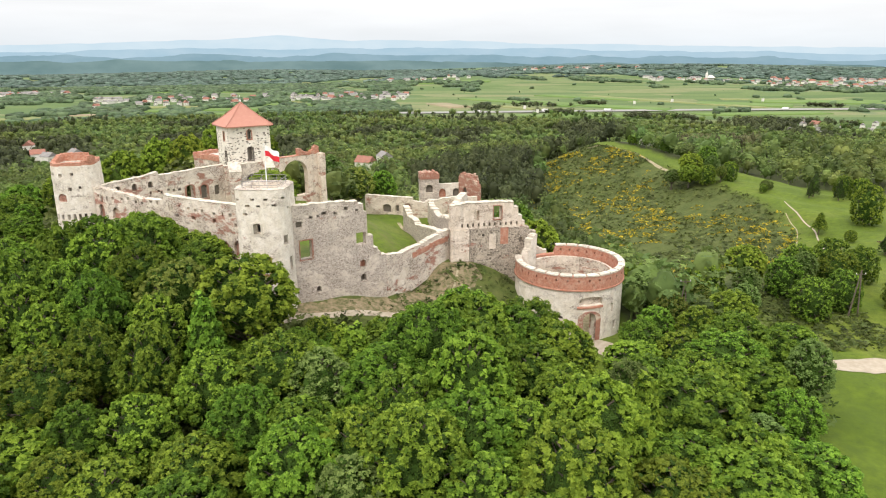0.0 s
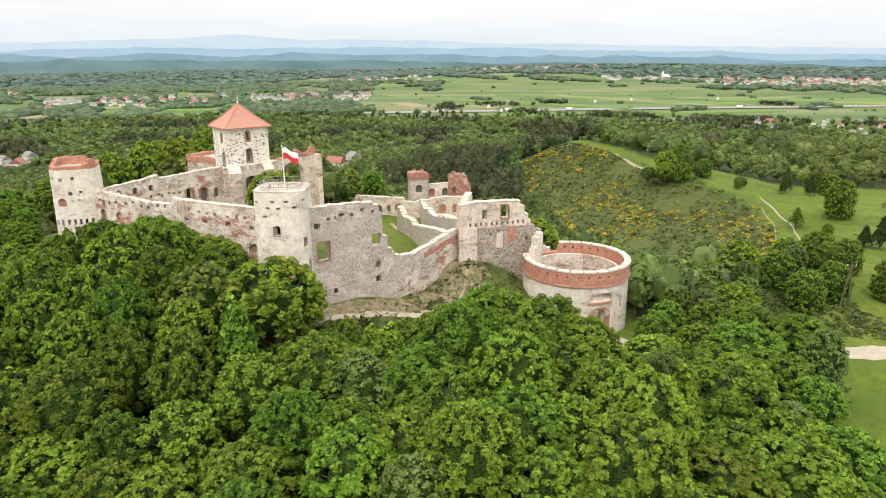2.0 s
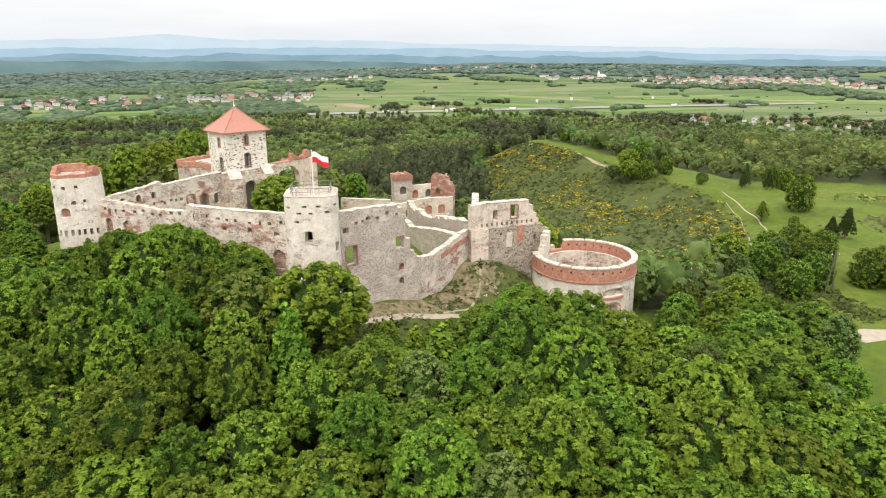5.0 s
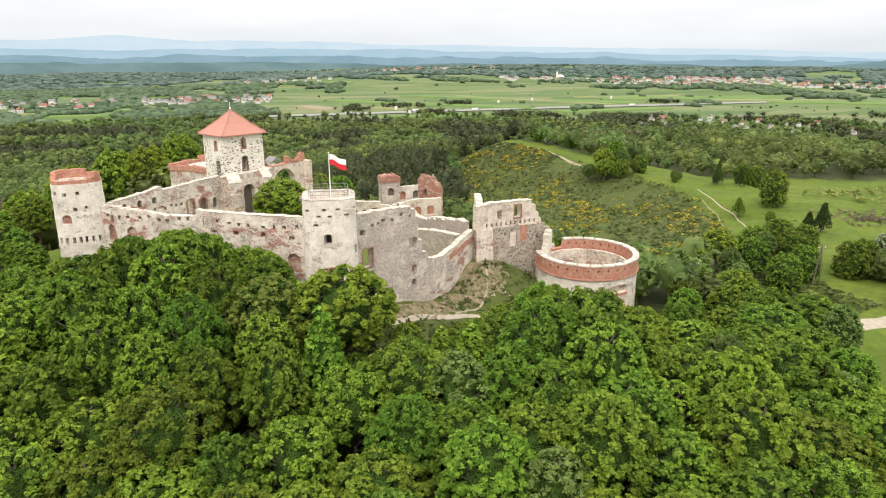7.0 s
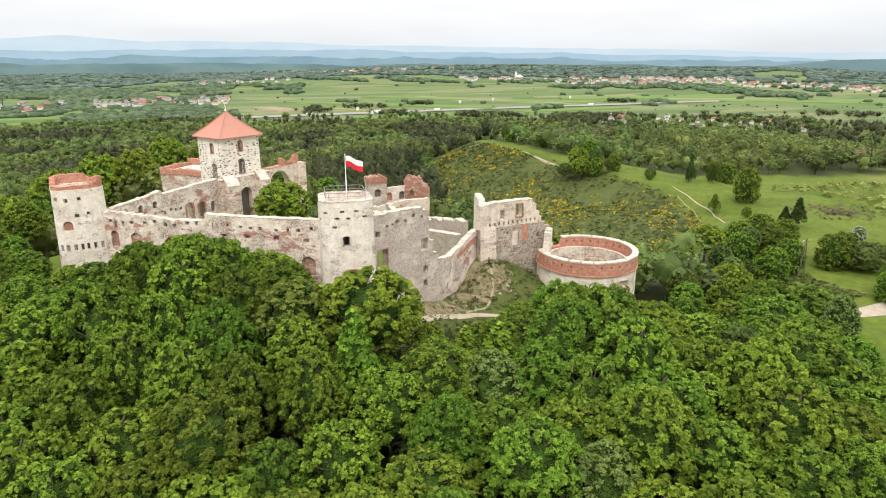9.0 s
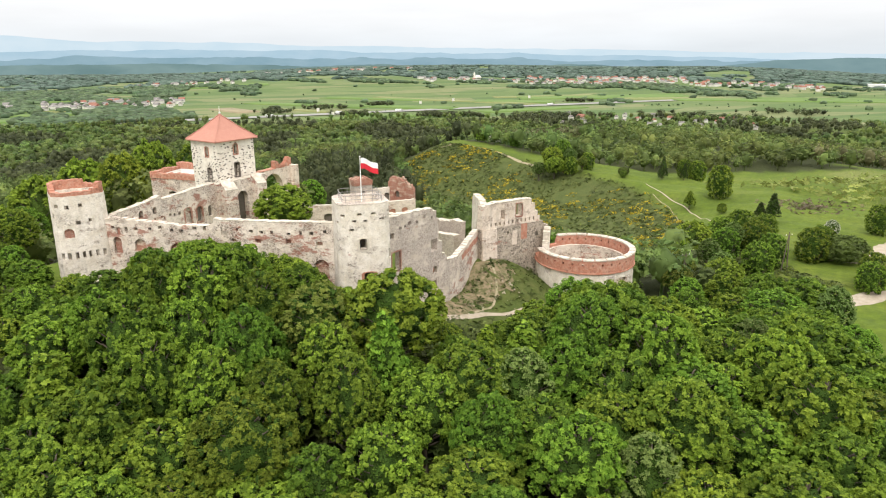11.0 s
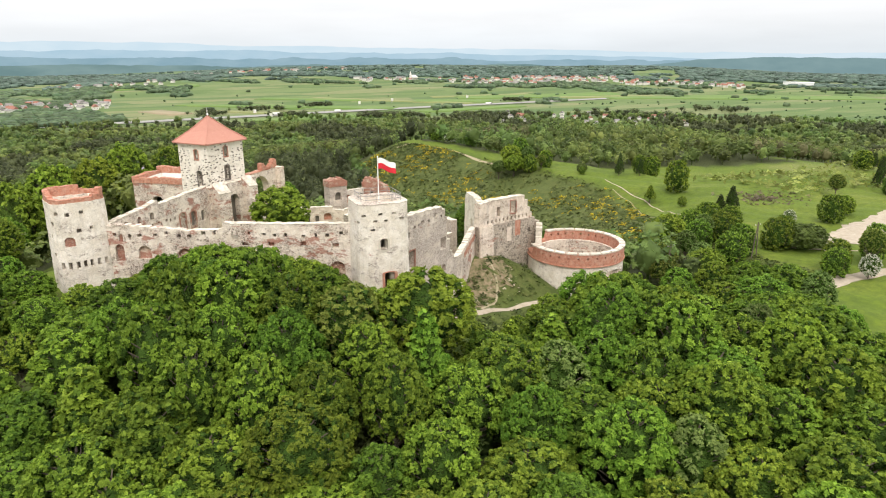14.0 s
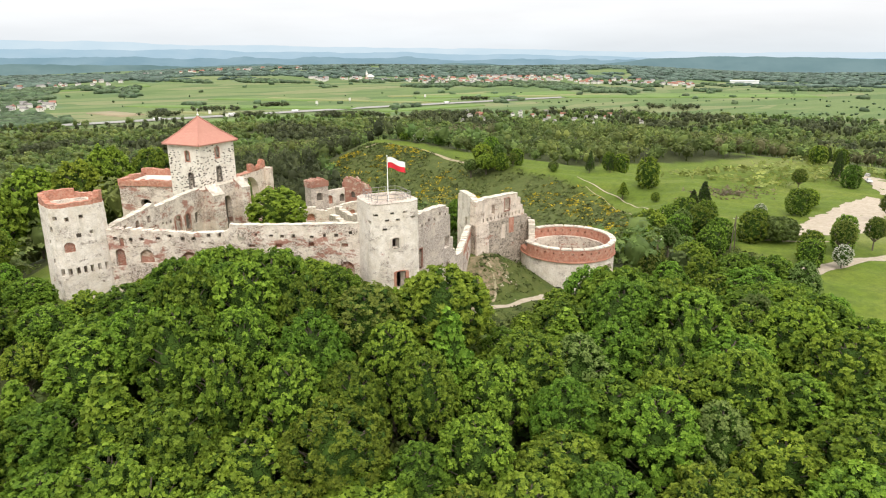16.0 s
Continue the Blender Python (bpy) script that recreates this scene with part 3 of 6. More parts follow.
def square_tower(name, cx, cy, half, soft, turn, z0, z1, mat, label, holes, blocked, start, taper=0.0, thick=1.3, top_amp=0.06, deck=0.8):
    L, place = rounded_plan(cx, cy, half, soft, start, turn, taper, z1)
    t = thing(name, cx, cy, z0, label, "tower")
    top = ragged([(0, z1), (L, z1)], label, 0.7, top_amp)
    body = shell("tower_wall", [(0, z0), (L, z0)] + top[::-1], holes + [b[0] for b in blocked], thick, place, mat, t, cut=0.6, closed=True)
    for loop, depth, bmat in blocked:
        plate("blocked_opening", loop, depth, place, bmat, body)
    # deck closing the tower a little below its rim
    bm = bmesh.new()
    f = bm.faces.new([bm.verts.new(place(L * i / 48, thick - 0.15, z1 - deck)) for i in range(48)])
    ext = bmesh.ops.extrude_face_region(bm, geom=[f])
    for v in ext["geom"]:
        if isinstance(v, bmesh.types.BMVert):
            v.co.z -= 0.4
    part("deck", bm, m_grey, t, "grey stone deck within the tower rim")
    return t, place, L


def ang_u(r, start, deg):
    """Way along a tower's face for an angle in degrees."""
    return radians((deg - start) % 360) * r


# --- flag tower ---
FT = (-25.7, 91.6, 3.62)
S0 = 90
fu = lambda deg: ang_u(FT[2], S0, deg)
ft_win = low_arch(fu(262), 15.3, 1.0, 1.55, 0.25)
ft_door = low_arch(fu(272), 9.3, 1.35, 2.7, 0.2)
ft_slits = [rect(fu(318), 13.6, 0.7, 1.4), rect(fu(330), 9.3, 0.8, 2.3)]
ft_sock = [(rect(fu(d), z, 0.55, 0.32), 0.5, m_dark) for d, z in ((245, 19.2), (256, 20.1), (268, 19.15), (285, 20.1), (300, 19.3), (225, 20.0), (212, 19.0), (318, 20.2), (240, 18.0), (335, 18.6))]
flag_tower, ftp, ftL = square_tower("square_tower", FT[0], FT[1], FT[2], 1.7, 267.4, 0.0, 21.6, m_white,
                                   "whitewashed stone tower with small windows and a flat top",
                                   [ft_win, ft_door] + ft_slits, ft_sock, S0, taper=0.014)
surround("window_frame", ft_win, 0.28, 0.3, ftp, m_dressed, flag_tower, "pale dressed stone window frame")
surround("door_frame", ft_door, 0.35, 0.3, ftp, m_brick, flag_tower, "brick-edged doorway")
band("coping", [(u, 21.6) for u in np.linspace(0, ftL, 64)], ftp, m_grey, flag_tower, out=0.02, thick=1.3, height=0.08)
# railing on the top
bm = bmesh.new()
rail_at = lambda k, n, d: ftp(ftL * k / n, d, 21.6)
for i in range(16):
    px, py, _ = rail_at(i, 16, 0.9)
    bmesh.ops.create_cone(bm, cap_ends=True, segments=6, radius1=0.035, radius2=0.035, depth=1.3, matrix=Matrix.Translation((px, py, 22.0)))
for h in (22.1, 22.62):
    n = 48
    for i in range(n):
        q = [(*rail_at(k, n, d)[:2], h + dz) for d in (0.93, 0.87) for k in (i, i + 1) for dz in (0, 0.06)]
        v = [bm.verts.new(p) for p in q]
        for f in ((0, 1, 3, 2), (4, 6, 7, 5), (1, 5, 7, 3), (0, 2, 6, 4)):
            bm.faces.new([v[k] for k in f])
part("railing", bm, m_metal, flag_tower, "thin grey metal railing round the tower top")

flagpole = thing("flagpole", -25.4, 91.8, 21.0, "white flagpole with a white and red flag on a tower", "flagpole")
bm = bmesh.new()
bmesh.ops.create_cone(bm, cap_ends=True, segments=10, radius1=0.09, radius2=0.05, depth=6.6, matrix=Matrix.Translation((-25.4, 91.8, 24.1)))
part("pole", bm, m_paint, flagpole)
bm = bmesh.new()
bmesh.ops.create_uvsphere(bm, u_segments=8, v_segments=6, radius=0.1, matrix=Matrix.Translation((-25.4, 91.8, 27.45)))
part("finial", bm, m_paint, flagpole)
FLAG_N = 24
for nm, lo, mt, lab in (("flag_upper_half", 0.95, m_cloth_w, "white upper half of the flag"), ("flag_lower_half", 0.0, m_cloth_r, "red lower half of the flag")):
    verts, faces = [], []
    for side in (0, 1):
        for i in range(FLAG_N + 1):
            s = i / FLAG_N
            for h in (0, 1, 2, 3):
                hh = (lo + 0.95 * h / 3) * 0.78
                x = -25.3 + 2.2 * s
                y = 91.8 - 1.1 * s + 0.22 * math.sin(7 * s + hh * 0.8) * s ** 0.5 + 0.015 * side
                z = 25.75 + hh - 0.85 * s ** 1.5 + 0.1 * math.sin(8 * s)
                verts.append((x, y, z))
    n = (FLAG_N + 1) * 4
    for i in range(FLAG_N):
        for h in range(3):
            a = i * 4 + h
            faces.append((a, a + 4, a + 5, a + 1))
            faces.append((n + a, n + a + 1, n + a + 5, n + a + 4))
    mesh_object(nm, verts, faces, mt, flagpole, lab, soft=True)

# --- west tower ---
WT = (-63.9, 111.8, 3.5)
wu = lambda deg: ang_u(WT[2], S0, deg)
wt_slits = [(rect(wu(d), 12.2, 0.4, 1.0), 0.7, m_dark) for d in (239, 251, 264, 277, 290, 304, 317)]
wt_other = [(arch(wu(256), 15.4, 1.1, 1.4), 0.2, m_brickpatch), (rect(wu(228), 18.3, 0.5, 0.7), 0.6, m_dark), (rect(wu(258), 19.6, 0.45, 0.6), 0.6, m_dark),
            (rect(wu(285), 19.8, 0.5, 0.5), 0.6, m_dark), (rect(wu(240), 19.9, 0.45, 0.5), 0.6, m_dark), (rect(wu(275), 17.2, 0.6, 0.6), 0.4, m_dark),
            (rect(wu(215), 16.5, 0.5, 0.6), 0.6, m_dark), (rect(wu(300), 17.5, 0.4, 0.5), 0.6, m_dark), (rect(wu(222), 13.9, 0.5, 0.6), 0.4, m_dark)]
west_tower, wtp, wtL = square_tower("square_tower", WT[0], WT[1], WT[2], 1.7, 285, 4.0, 21.5, m_white,
                                   "whitewashed stone tower with arrow slits and a broken brick rim", [], wt_slits + wt_other, S0, taper=0.02, deck=1.0)
rim = [(0.0, 22.8), (wtL, 22.8)] + [(wu(d_), z_) for d_, z_ in ((30, 22.0), (75, 22.1), (88, 22.9), (120, 22.9), (150, 22.8), (178, 22.6), (192, 22.4), (210, 22.15), (250, 22.0), (290, 22.0), (318, 22.05), (324, 23.0), (340, 23.1), (350, 22.9), (358, 22.2), (10, 22.0))]
rim = sorted(rim)
rt = ragged(rim, "rim", 0.5, 0.08)
shell("brick_rim", [(0, 21.45), (wtL, 21.45)] + rt[::-1], [], 0.75, lambda u, d, z: wtp(u, d + 0.05, z), m_brick, west_tower, "crumbling red brick parapet", cut=0.7, closed=True)

# --- curtain wall between the towers ---
LW = "long rubble curtain wall with plaster, brick patches and a pale coping"
L1 = math.hypot(15.2, 7.4)
bl = small_holes(L1, (16.0, 16.0), 9, 3) + [(arch(1.6, 12.2, 1.3, 2.6), 0.5, m_brickpatch), (arch(5.2, 12.6, 1.9, 2.0), 0.45, m_brickpatch), (arch(11.0, 11.8, 2.4, 2.3), 0.45, m_brickpatch),
                                              (rect(2.0, 15.2, 0.6, 1.2), 0.3, m_brickpatch)]
wall_run("curtain_wall", -60.4, 109.5, -45.2, 102.1, 4, [(0, 17.7), (5, 17.5), (11, 16.9), (15.6, 16.7), (16.9, 17.6)], 1.05, m_wall, LW.replace(" and a pale coping", " and a broken top"), blocked=bl, seed=4, amp=0.16, step=0.6, coping=False)
L2 = math.hypot(16.2, 9.0)
bl = small_holes(L2, (16.0, 16.2), 9, 5) + small_holes(L2, (14.4, 14.6), 4, 6, size=(0.9, 0.6), mat=m_brickpatch) + [(arch(1.5, 15.4, 0.9, 1.4), 0.25, m_coping), (arch(16.2, 9.5, 2.2, 3.0), 0.45, m_brickpatch), (arch(13.2, 10, 1.6, 2.0), 0.45, m_brickpatch)]
wall_run("curtain_wall", -45.2, 102.1, -29.0, 93.1, 2, [(0, 17.9), (6, 17.8), (18, 18.05)], 1.0, m_wall, LW, blocked=bl, seed=8, amp=0.05)

# --- tall ruined wall beside the flag tower ---
nw_holes = [rect(1.9, 10.2, 1.9, 2.9), rect(11.0, 11.0, 1.7, 2.0)]
nw_bl = [(rect(u, z, w, h), 0.55, m_dark) for u, z, w, h in ((2.9, 16.3, 0.6, 0.4), (5.0, 16.6, 0.8, 0.5), (6.8, 16.4, 0.5, 0.4), (8.6, 16.8, 0.6, 0.6), (10.4, 16.4, 0.5, 0.4), (1.0, 15.2, 1.0, 0.9), (4.0, 16.4, 0.4, 0.35))]
nw_bl += [(arch(11.2, 7.2, 1.15, 1.3), 0.7, m_brick), (arch(11.2, 4.9, 1.0, 1.2), 0.8, m_dark), (arch(3.6, 4.6, 0.75, 0.95), 0.8, m_dark)]
ruin_wall, nwp, nwL = wall_run("ruined_wall", -22.0, 91.2, -9.2, 99.6, (-1, -2), [(0, 18.5), (6, 18.35), (10.2, 18.0), (10.9, 17.7), (11.5, 16.8), (11.9, 15.9), (12.1, 13.0), (13.0, 11.6), (13.3, 10.2), (14.4, 9.0), (15.3, 8.2)],
                               1.1, m_grey, "tall grey rubble palace wall with empty window openings and a broken end", nw_holes, nw_bl, seed=11, amp=0.07, step=0.7)
surround("window_frame", nw_holes[0], 0.2, 0.3, nwp, m_brickpatch, ruin_wall, "brick window edging", proud=0.02)
# --- sloping wall on the mound ---
slope_wall, slp, slL = wall_run("sloping_wall", -9.4, 99.5, 1.1, 112.2, (-1, 3), [(0, 8.4), (4, 7.9), (9, 8.4), (14.2, 9.2), (16.2, 9.4)], 1.0, m_wall, "low broken wall climbing a grassy mound, brick showing under its coping", seed=12, amp=0.06)

sl_low = ragged([(6.6, 7.3), (9.6, 7.7), (14.0, 8.2), (16.0, 8.3)], 14, 0.5, 0.12)
shell("brick_course", [(u, z - 0.95) for u, z in sl_low] + sl_low[::-1], [], 0.1, lambda u, d, z: slp(u, d - 0.06, z), m_brick, slope_wall, "red brick course under the coping", cut=1.0)
# --- gatehouse ruin beside the barbican ---
hb_holes = [rect(4.86, 10.95, 0.95, 1.9), rect(8.75, 11.1, 1.5, 2.5)]
hb_bl = [(rect(2.2 + i * 1.02, 9.85, 0.36, 0.7), 0.5, m_dark) for i in range(11)] + [(rect(8.4, 6.2, 1.1, 2.6), 0.12, m_coping), (rect(6.1, 8.0, 0.5, 0.5), 0.4, m_dark)]
hb_low = [(rect(7.9, 5.6, 1.3, 2.9), 0.05, m_pink), (rect(10.1, 6.4, 1.5, 3.1), 0.03, m_brick), (rect(6.1, 8.0, 0.5, 0.5), 0.4, m_dark), (rect(3.6, 7.2, 0.3, 0.4), 0.4, m_dark), (rect(13.2, 6.5, 0.6, 1.0), 0.3, m_dark)]
gate_ruin, hbp, hbL = wall_run("gatehouse_ruin", 1.3, 110.95, 17.1, 114.4, (-3, -5), [(0, 9.55), (13.9, 9.55), (14.2, 9.4), (14.9, 8.6), (16, 8.4)], 1.5, m_gate,
                               "ruined gatehouse with two empty windows above beam holes", [], hb_low, seed=21, amp=0.03, step=0.7, coping=False)
top = ragged([(0, 14.0), (3, 14.3), (11.9, 14.2), (12.2, 13.0), (12.7, 12.2), (13.2, 11.2), (13.7, 10.4), (13.9, 9.7)], 22, 0.7, 0.06)
shell("upper_wall", [(0, 9.5), (13.9, 9.5)] + top[::-1], hb_holes + [h[0] for h in hb_bl[:11]], 1.4, lambda u, d, z: hbp(u, d + 0.06, z), m_pink, gate_ruin, "plastered upper storey wall")
# dark slabs in the beam holes, in place of their shade
for loop, depth, bmat in hb_bl[:11]:
    plate("beam_hole", loop, depth, hbp, bmat, gate_ruin)
band("coping", top, hbp, m_coping, gate_ruin, thick=1.4)
surround("window_frame", hb_holes[1], 0.16, 0.3, hbp, m_brickpatch, gate_ruin, "brick window edging", proud=0.02)
side = gate_ruin
Ls, sp = straight(3.6, 121.3, 1.58, 112.1)
topz = ragged([(0, 12.4), (1.2, 14.4), (5.2, 14.6), (Ls, 14.1)], 31, 0.7, 0.08)
s_holes = [arch(3.2, 11.0, 0.6, 1.5), rect(5.2, 8.3, 1.0, 1.7)]
shell("side_wall", [(0, 2), (Ls, 2)] + topz[::-1], s_holes, 1.2, sp, m_white, side, "pale plastered side wall")
band("coping", topz, sp, m_coping, side, thick=1.2)
Lb, bp = straight(14.4, 123.4, 3.6, 121.4)
shell("rear_wall", [(0, 0), (Lb, 0)] + ragged([(0, 6.5), (5, 6.2), (8.5, 7.2), (Lb, 9.0)], 32, 0.7, 0.2)[::-1], [], 1.1, bp, m_pink, side)
# plastered pier and wall stub to the barbican
bm = bmesh.new()
mtx = Matrix.Translation((3.0, 111.42, 3.8)) @ Matrix.Rotation(radians(12.3), 4, "Z") @ Matrix.Diagonal((3.4, 0.5, 11.4, 1))
bmesh.ops.create_cube(bm, size=1, matrix=mtx)
for v in bm.verts:
    if v.co.z < 5:
        v.co.y -= 0.5
bmesh.ops.subdivide_edges(bm, edges=bm.edges[:], cuts=4, use_grid_fill=True)
for v in bm.verts:
    v.co += Vector((noise.noise(v.co * 0.8), noise.noise(v.co * 0.8 + Vector((9, 0, 0))), 0)) * 0.12
part("plastered_pier", bm, m_pink, gate_ruin, "pale plastered buttress at the wall foot")

# --- barbican ---
BB = (22.4, 109.0, 9.35)
bu = lambda deg: ang_u(BB[2], 180, deg)
door_a = 283
b_portal = arch(bu(door_a), -7.4, 2.3, 5.7)
b_recess = low_arch(bu(door_a + 1), -0.4, 4.2, 1.5, 0.5)
b_bl = [(b_recess, 0.6, m_pink), (low_arch(bu(222), -3.6, 1.2, 0.9), 0.8, m_dark), (low_arch(bu(252), -3.0, 1.1, 0.8), 0.8, m_dark), (rect(bu(312), -2.4, 0.6, 1.6), 0.6, m_dark), (rect(bu(318), -5.6, 0.9, 1.5), 0.7, m_dark)]
barbican = thing("barbican", BB[0], BB[1], -9.0, "round roofless barbican of pale stone with a red brick parapet band", "barbican")
bbL, bbp = round_plan(BB[0], BB[1], BB[2], 180, 0.015, 2.4)
drum = shell("stone_wall", [(0, -12.0), (bbL, -12.0), (bbL, 2.4), (0, 2.4)], [b_portal] + [b[0] for b in b_bl], 1.5, bbp, m_white, barbican, "pale lime-plastered stone drum", cut=0.9, closed=True)
for loop, depth, bmat in b_bl:
    plate("blocked_opening", loop, depth, bbp, bmat, drum)
surround("portal_frame", b_portal, 0.9, 0.5, bbp, m_brickpatch, barbican, "plastered portal with an arched opening", proud=0.1)
band("portal_lintel", [(bu(door_a) - 2.3, -0.85), (bu(door_a) + 2.3, -0.85)], bbp, m_brick, barbican, out=0.2, thick=0.3, height=0.4, cut=0.5, label="red brick sill over the portal")
gap0, gap1 = bu(97), bu(171)      # low stretch where the parapet is missing
low = [(u, (3.15 if gap0 < u < gap1 else 4.75)) for u in np.linspace(0, bbL, 120)]
loops = [rect(bu(d), 3.75, 0.32, 0.42) for d in list(range(192, 300, 11)) + list(range(305, 360, 11)) + list(range(2, 92, 11))]
b2 = lambda u, d, z: bbp(u, d - 0.14, z)
parapet = shell("brick_parapet", [(0, 2.4), (bbL, 2.4)] + low[::-1], loops, 0.95, b2, m_brick, barbican, "red brick parapet with small loopholes", cut=0.9, closed=True, rough=0.02)
band("cornice", [(u, 2.25) for u in np.linspace(0, bbL, 90)], bbp, m_brick, barbican, out=0.28, thick=0.4, height=0.22, label="projecting brick cornice")
# coping blocks with dark gaps between them
n = 26
for i in range(n):
    u0_, u1_ = bbL * i / n + 0.13, bbL * (i + 1) / n - 0.13
    if gap0 - 0.5 < (u0_ + u1_) / 2 < gap1 + 0.2:
        continue
    band("coping_block", [(u0_ + (u1_ - u0_) * k / 4, 4.75) for k in range(5)], b2, m_coping, parapet, out=0.1, thick=0.95, height=0.28)
# inner ledge and floor
shell("inner_ledge", [(0, -12), (bbL, -12), (bbL, 3.0), (0, 3.0)], [arch(bu(150), -1.6, 1.7, 2.2), b_portal], 0.4, lambda u, d, z: bbp(u, d + 1.52, z), m_wall, barbican, "patchy plastered inner face", cut=0.9, closed=True)
bm = bmesh.new()
f = bm.faces.new([bm.verts.new((BB[0] + 8 * math.cos(a), BB[1] + 8 * math.sin(a), -6.5)) for a in np.linspace(0, 2 * math.pi, 40, endpoint=False)])
ext = bmesh.ops.extrude_face_region(bm, geom=[f])
for v in ext["geom"]:
    if isinstance(v, bmesh.types.BMVert):
        v.co.z -= 2.0
part("floor_slab", bm, m_soil, barbican)
# sloping wall link to the gatehouse
wall_run("link_wall", 13.9, 118.6, 19.8, 118.2, -4, [(0, 6.0), (3, 4.6), (6, 3.4)], 1.0, m_white, "pale plastered wall linking gatehouse and barbican", seed=41, amp=0.04)
wall_run("link_wall", 16.2, 114.2, 14.2, 111.2, -6, [(0, 8.3), (2.0, 7.8), (2.6, 6.0), (3.6, 5.6)], 1.2, m_white, "pale wall stub stepping down to the barbican", seed=42, amp=0.05)

# --- keep ---
KC, KA, KW, KH = (-42.1, 137.2), radians(36.2), 4.35, 3.75
ku, kv = Vector((math.cos(KA), math.sin(KA))), Vector((-math.sin(KA), math.cos(KA)))
corner = lambda a, b: (KC[0] + ku.x * a + kv.x * b, KC[1] + ku.y * a + kv.y * b)
keep = thing("keep_tower", KC[0], KC[1], 6.0, "square whitewashed keep with dark exposed stones and a red pyramid roof", "tower")
face_holes = [low_arch(4.3, 22.7, 0.85, 1.9, 0.3), low_arch(4.3, 18.4, 1.0, 2.7, 0.3)]
left_holes = [low_arch(4.6, 22.5, 0.85, 1.8, 0.3), low_arch(4.9, 17.6, 1.0, 2.8, 0.3)]
cs = [corner(-KW, -KH), corner(KW, -KH), corner(KW, KH), corner(-KW, KH)]
for i, hs in enumerate((face_holes, [], [], left_holes)):
    a, b = cs[i], cs[(i + 1) % 4]
    L, p = straight(*a, *b)
    kw_ = shell("keep_wall", [(0, 4), (L, 4), (L, 25.35), (0, 25.35)], hs, 0.9, p, m_keep, keep, cut=1.0)
    for h in hs:
        surround("window_frame", h, 0.22, 0.3, p, m_dark if h[0][1] < 20 else m_brick, kw_, "worn window edging", proud=0.03)
        # dark slab behind the window, in place of the shade within
        plate("window_shade", h, 0.75, p, m_dark, kw_)
E1 = 0.62
bm = bmesh.new()
base = [bm.verts.new((*corner(sx * (KW + E1), sy * (KH + E1)), 25.45)) for sx, sy in ((-1, -1), (1, -1), (1, 1), (-1, 1))]
low_ = [bm.verts.new((*corner(sx * (KW + E1), sy * (KH + E1)), 25.25)) for sx, sy in ((-1, -1), (1, -1), (1, 1), (-1, 1))]
mid = [bm.verts.new((*corner(sx * (KW + E1) * 0.55, sy * (KH + E1) * 0.55), 27.25)) for sx, sy in ((-1, -1), (1, -1), (1, 1), (-1, 1))]
apex = bm.verts.new((*KC, 29.9))
for i in range(4):
    j = (i + 1) % 4
    bm.faces.new((base[i], base[j], mid[j], mid[i]))
    bm.faces.new((mid[i], mid[j], apex))
    bm.faces.new((low_[j], low_[i], base[i], base[j])[::-1])
bm.faces.new(low_)
bmesh.ops.recalc_face_normals(bm, faces=bm.faces[:])
keep_roof = part("roof", bm, m_tile, keep, "red tiled pyramid roof")
for i in range(4):
    a = Vector((*corner(*[(s * (k + E1)) for s, k in zip(((-1, -1), (1, -1), (1, 1), (-1, 1))[i], (KW, KH))]), 25.5))
    mdp = Vector((*corner(*[(s * (k + E1) * 0.55) for s, k in zip(((-1, -1), (1, -1), (1, 1), (-1, 1))[i], (KW, KH))]), 27.3))
    bm = bmesh.new()
    for p0, p1 in ((a, mdp), (mdp, Vector((*KC, 29.95)))):
        d = p1 - p0
        bmesh.ops.create_cone(bm, cap_ends=True, segments=6, radius1=0.11, radius2=0.11, depth=d.length, matrix=Matrix.Translation((p0 + p1) / 2) @ d.to_track_quat("Z", "Y").to_matrix().to_4x4())
    part("ridge_tile_row", bm, m_tile, keep_roof)
bm = bmesh.new()
bmesh.ops.create_cone(bm, cap_ends=True, segments=8, radius1=0.07, radius2=0.03, depth=1.6, matrix=Matrix.Translation((*KC, 30.6)))
bmesh.ops.create_uvsphere(bm, u_segments=8, v_segments=6, radius=0.2, matrix=Matrix.Translation((*KC, 30.2)))
part("finial", bm, m_paint, keep_roof)

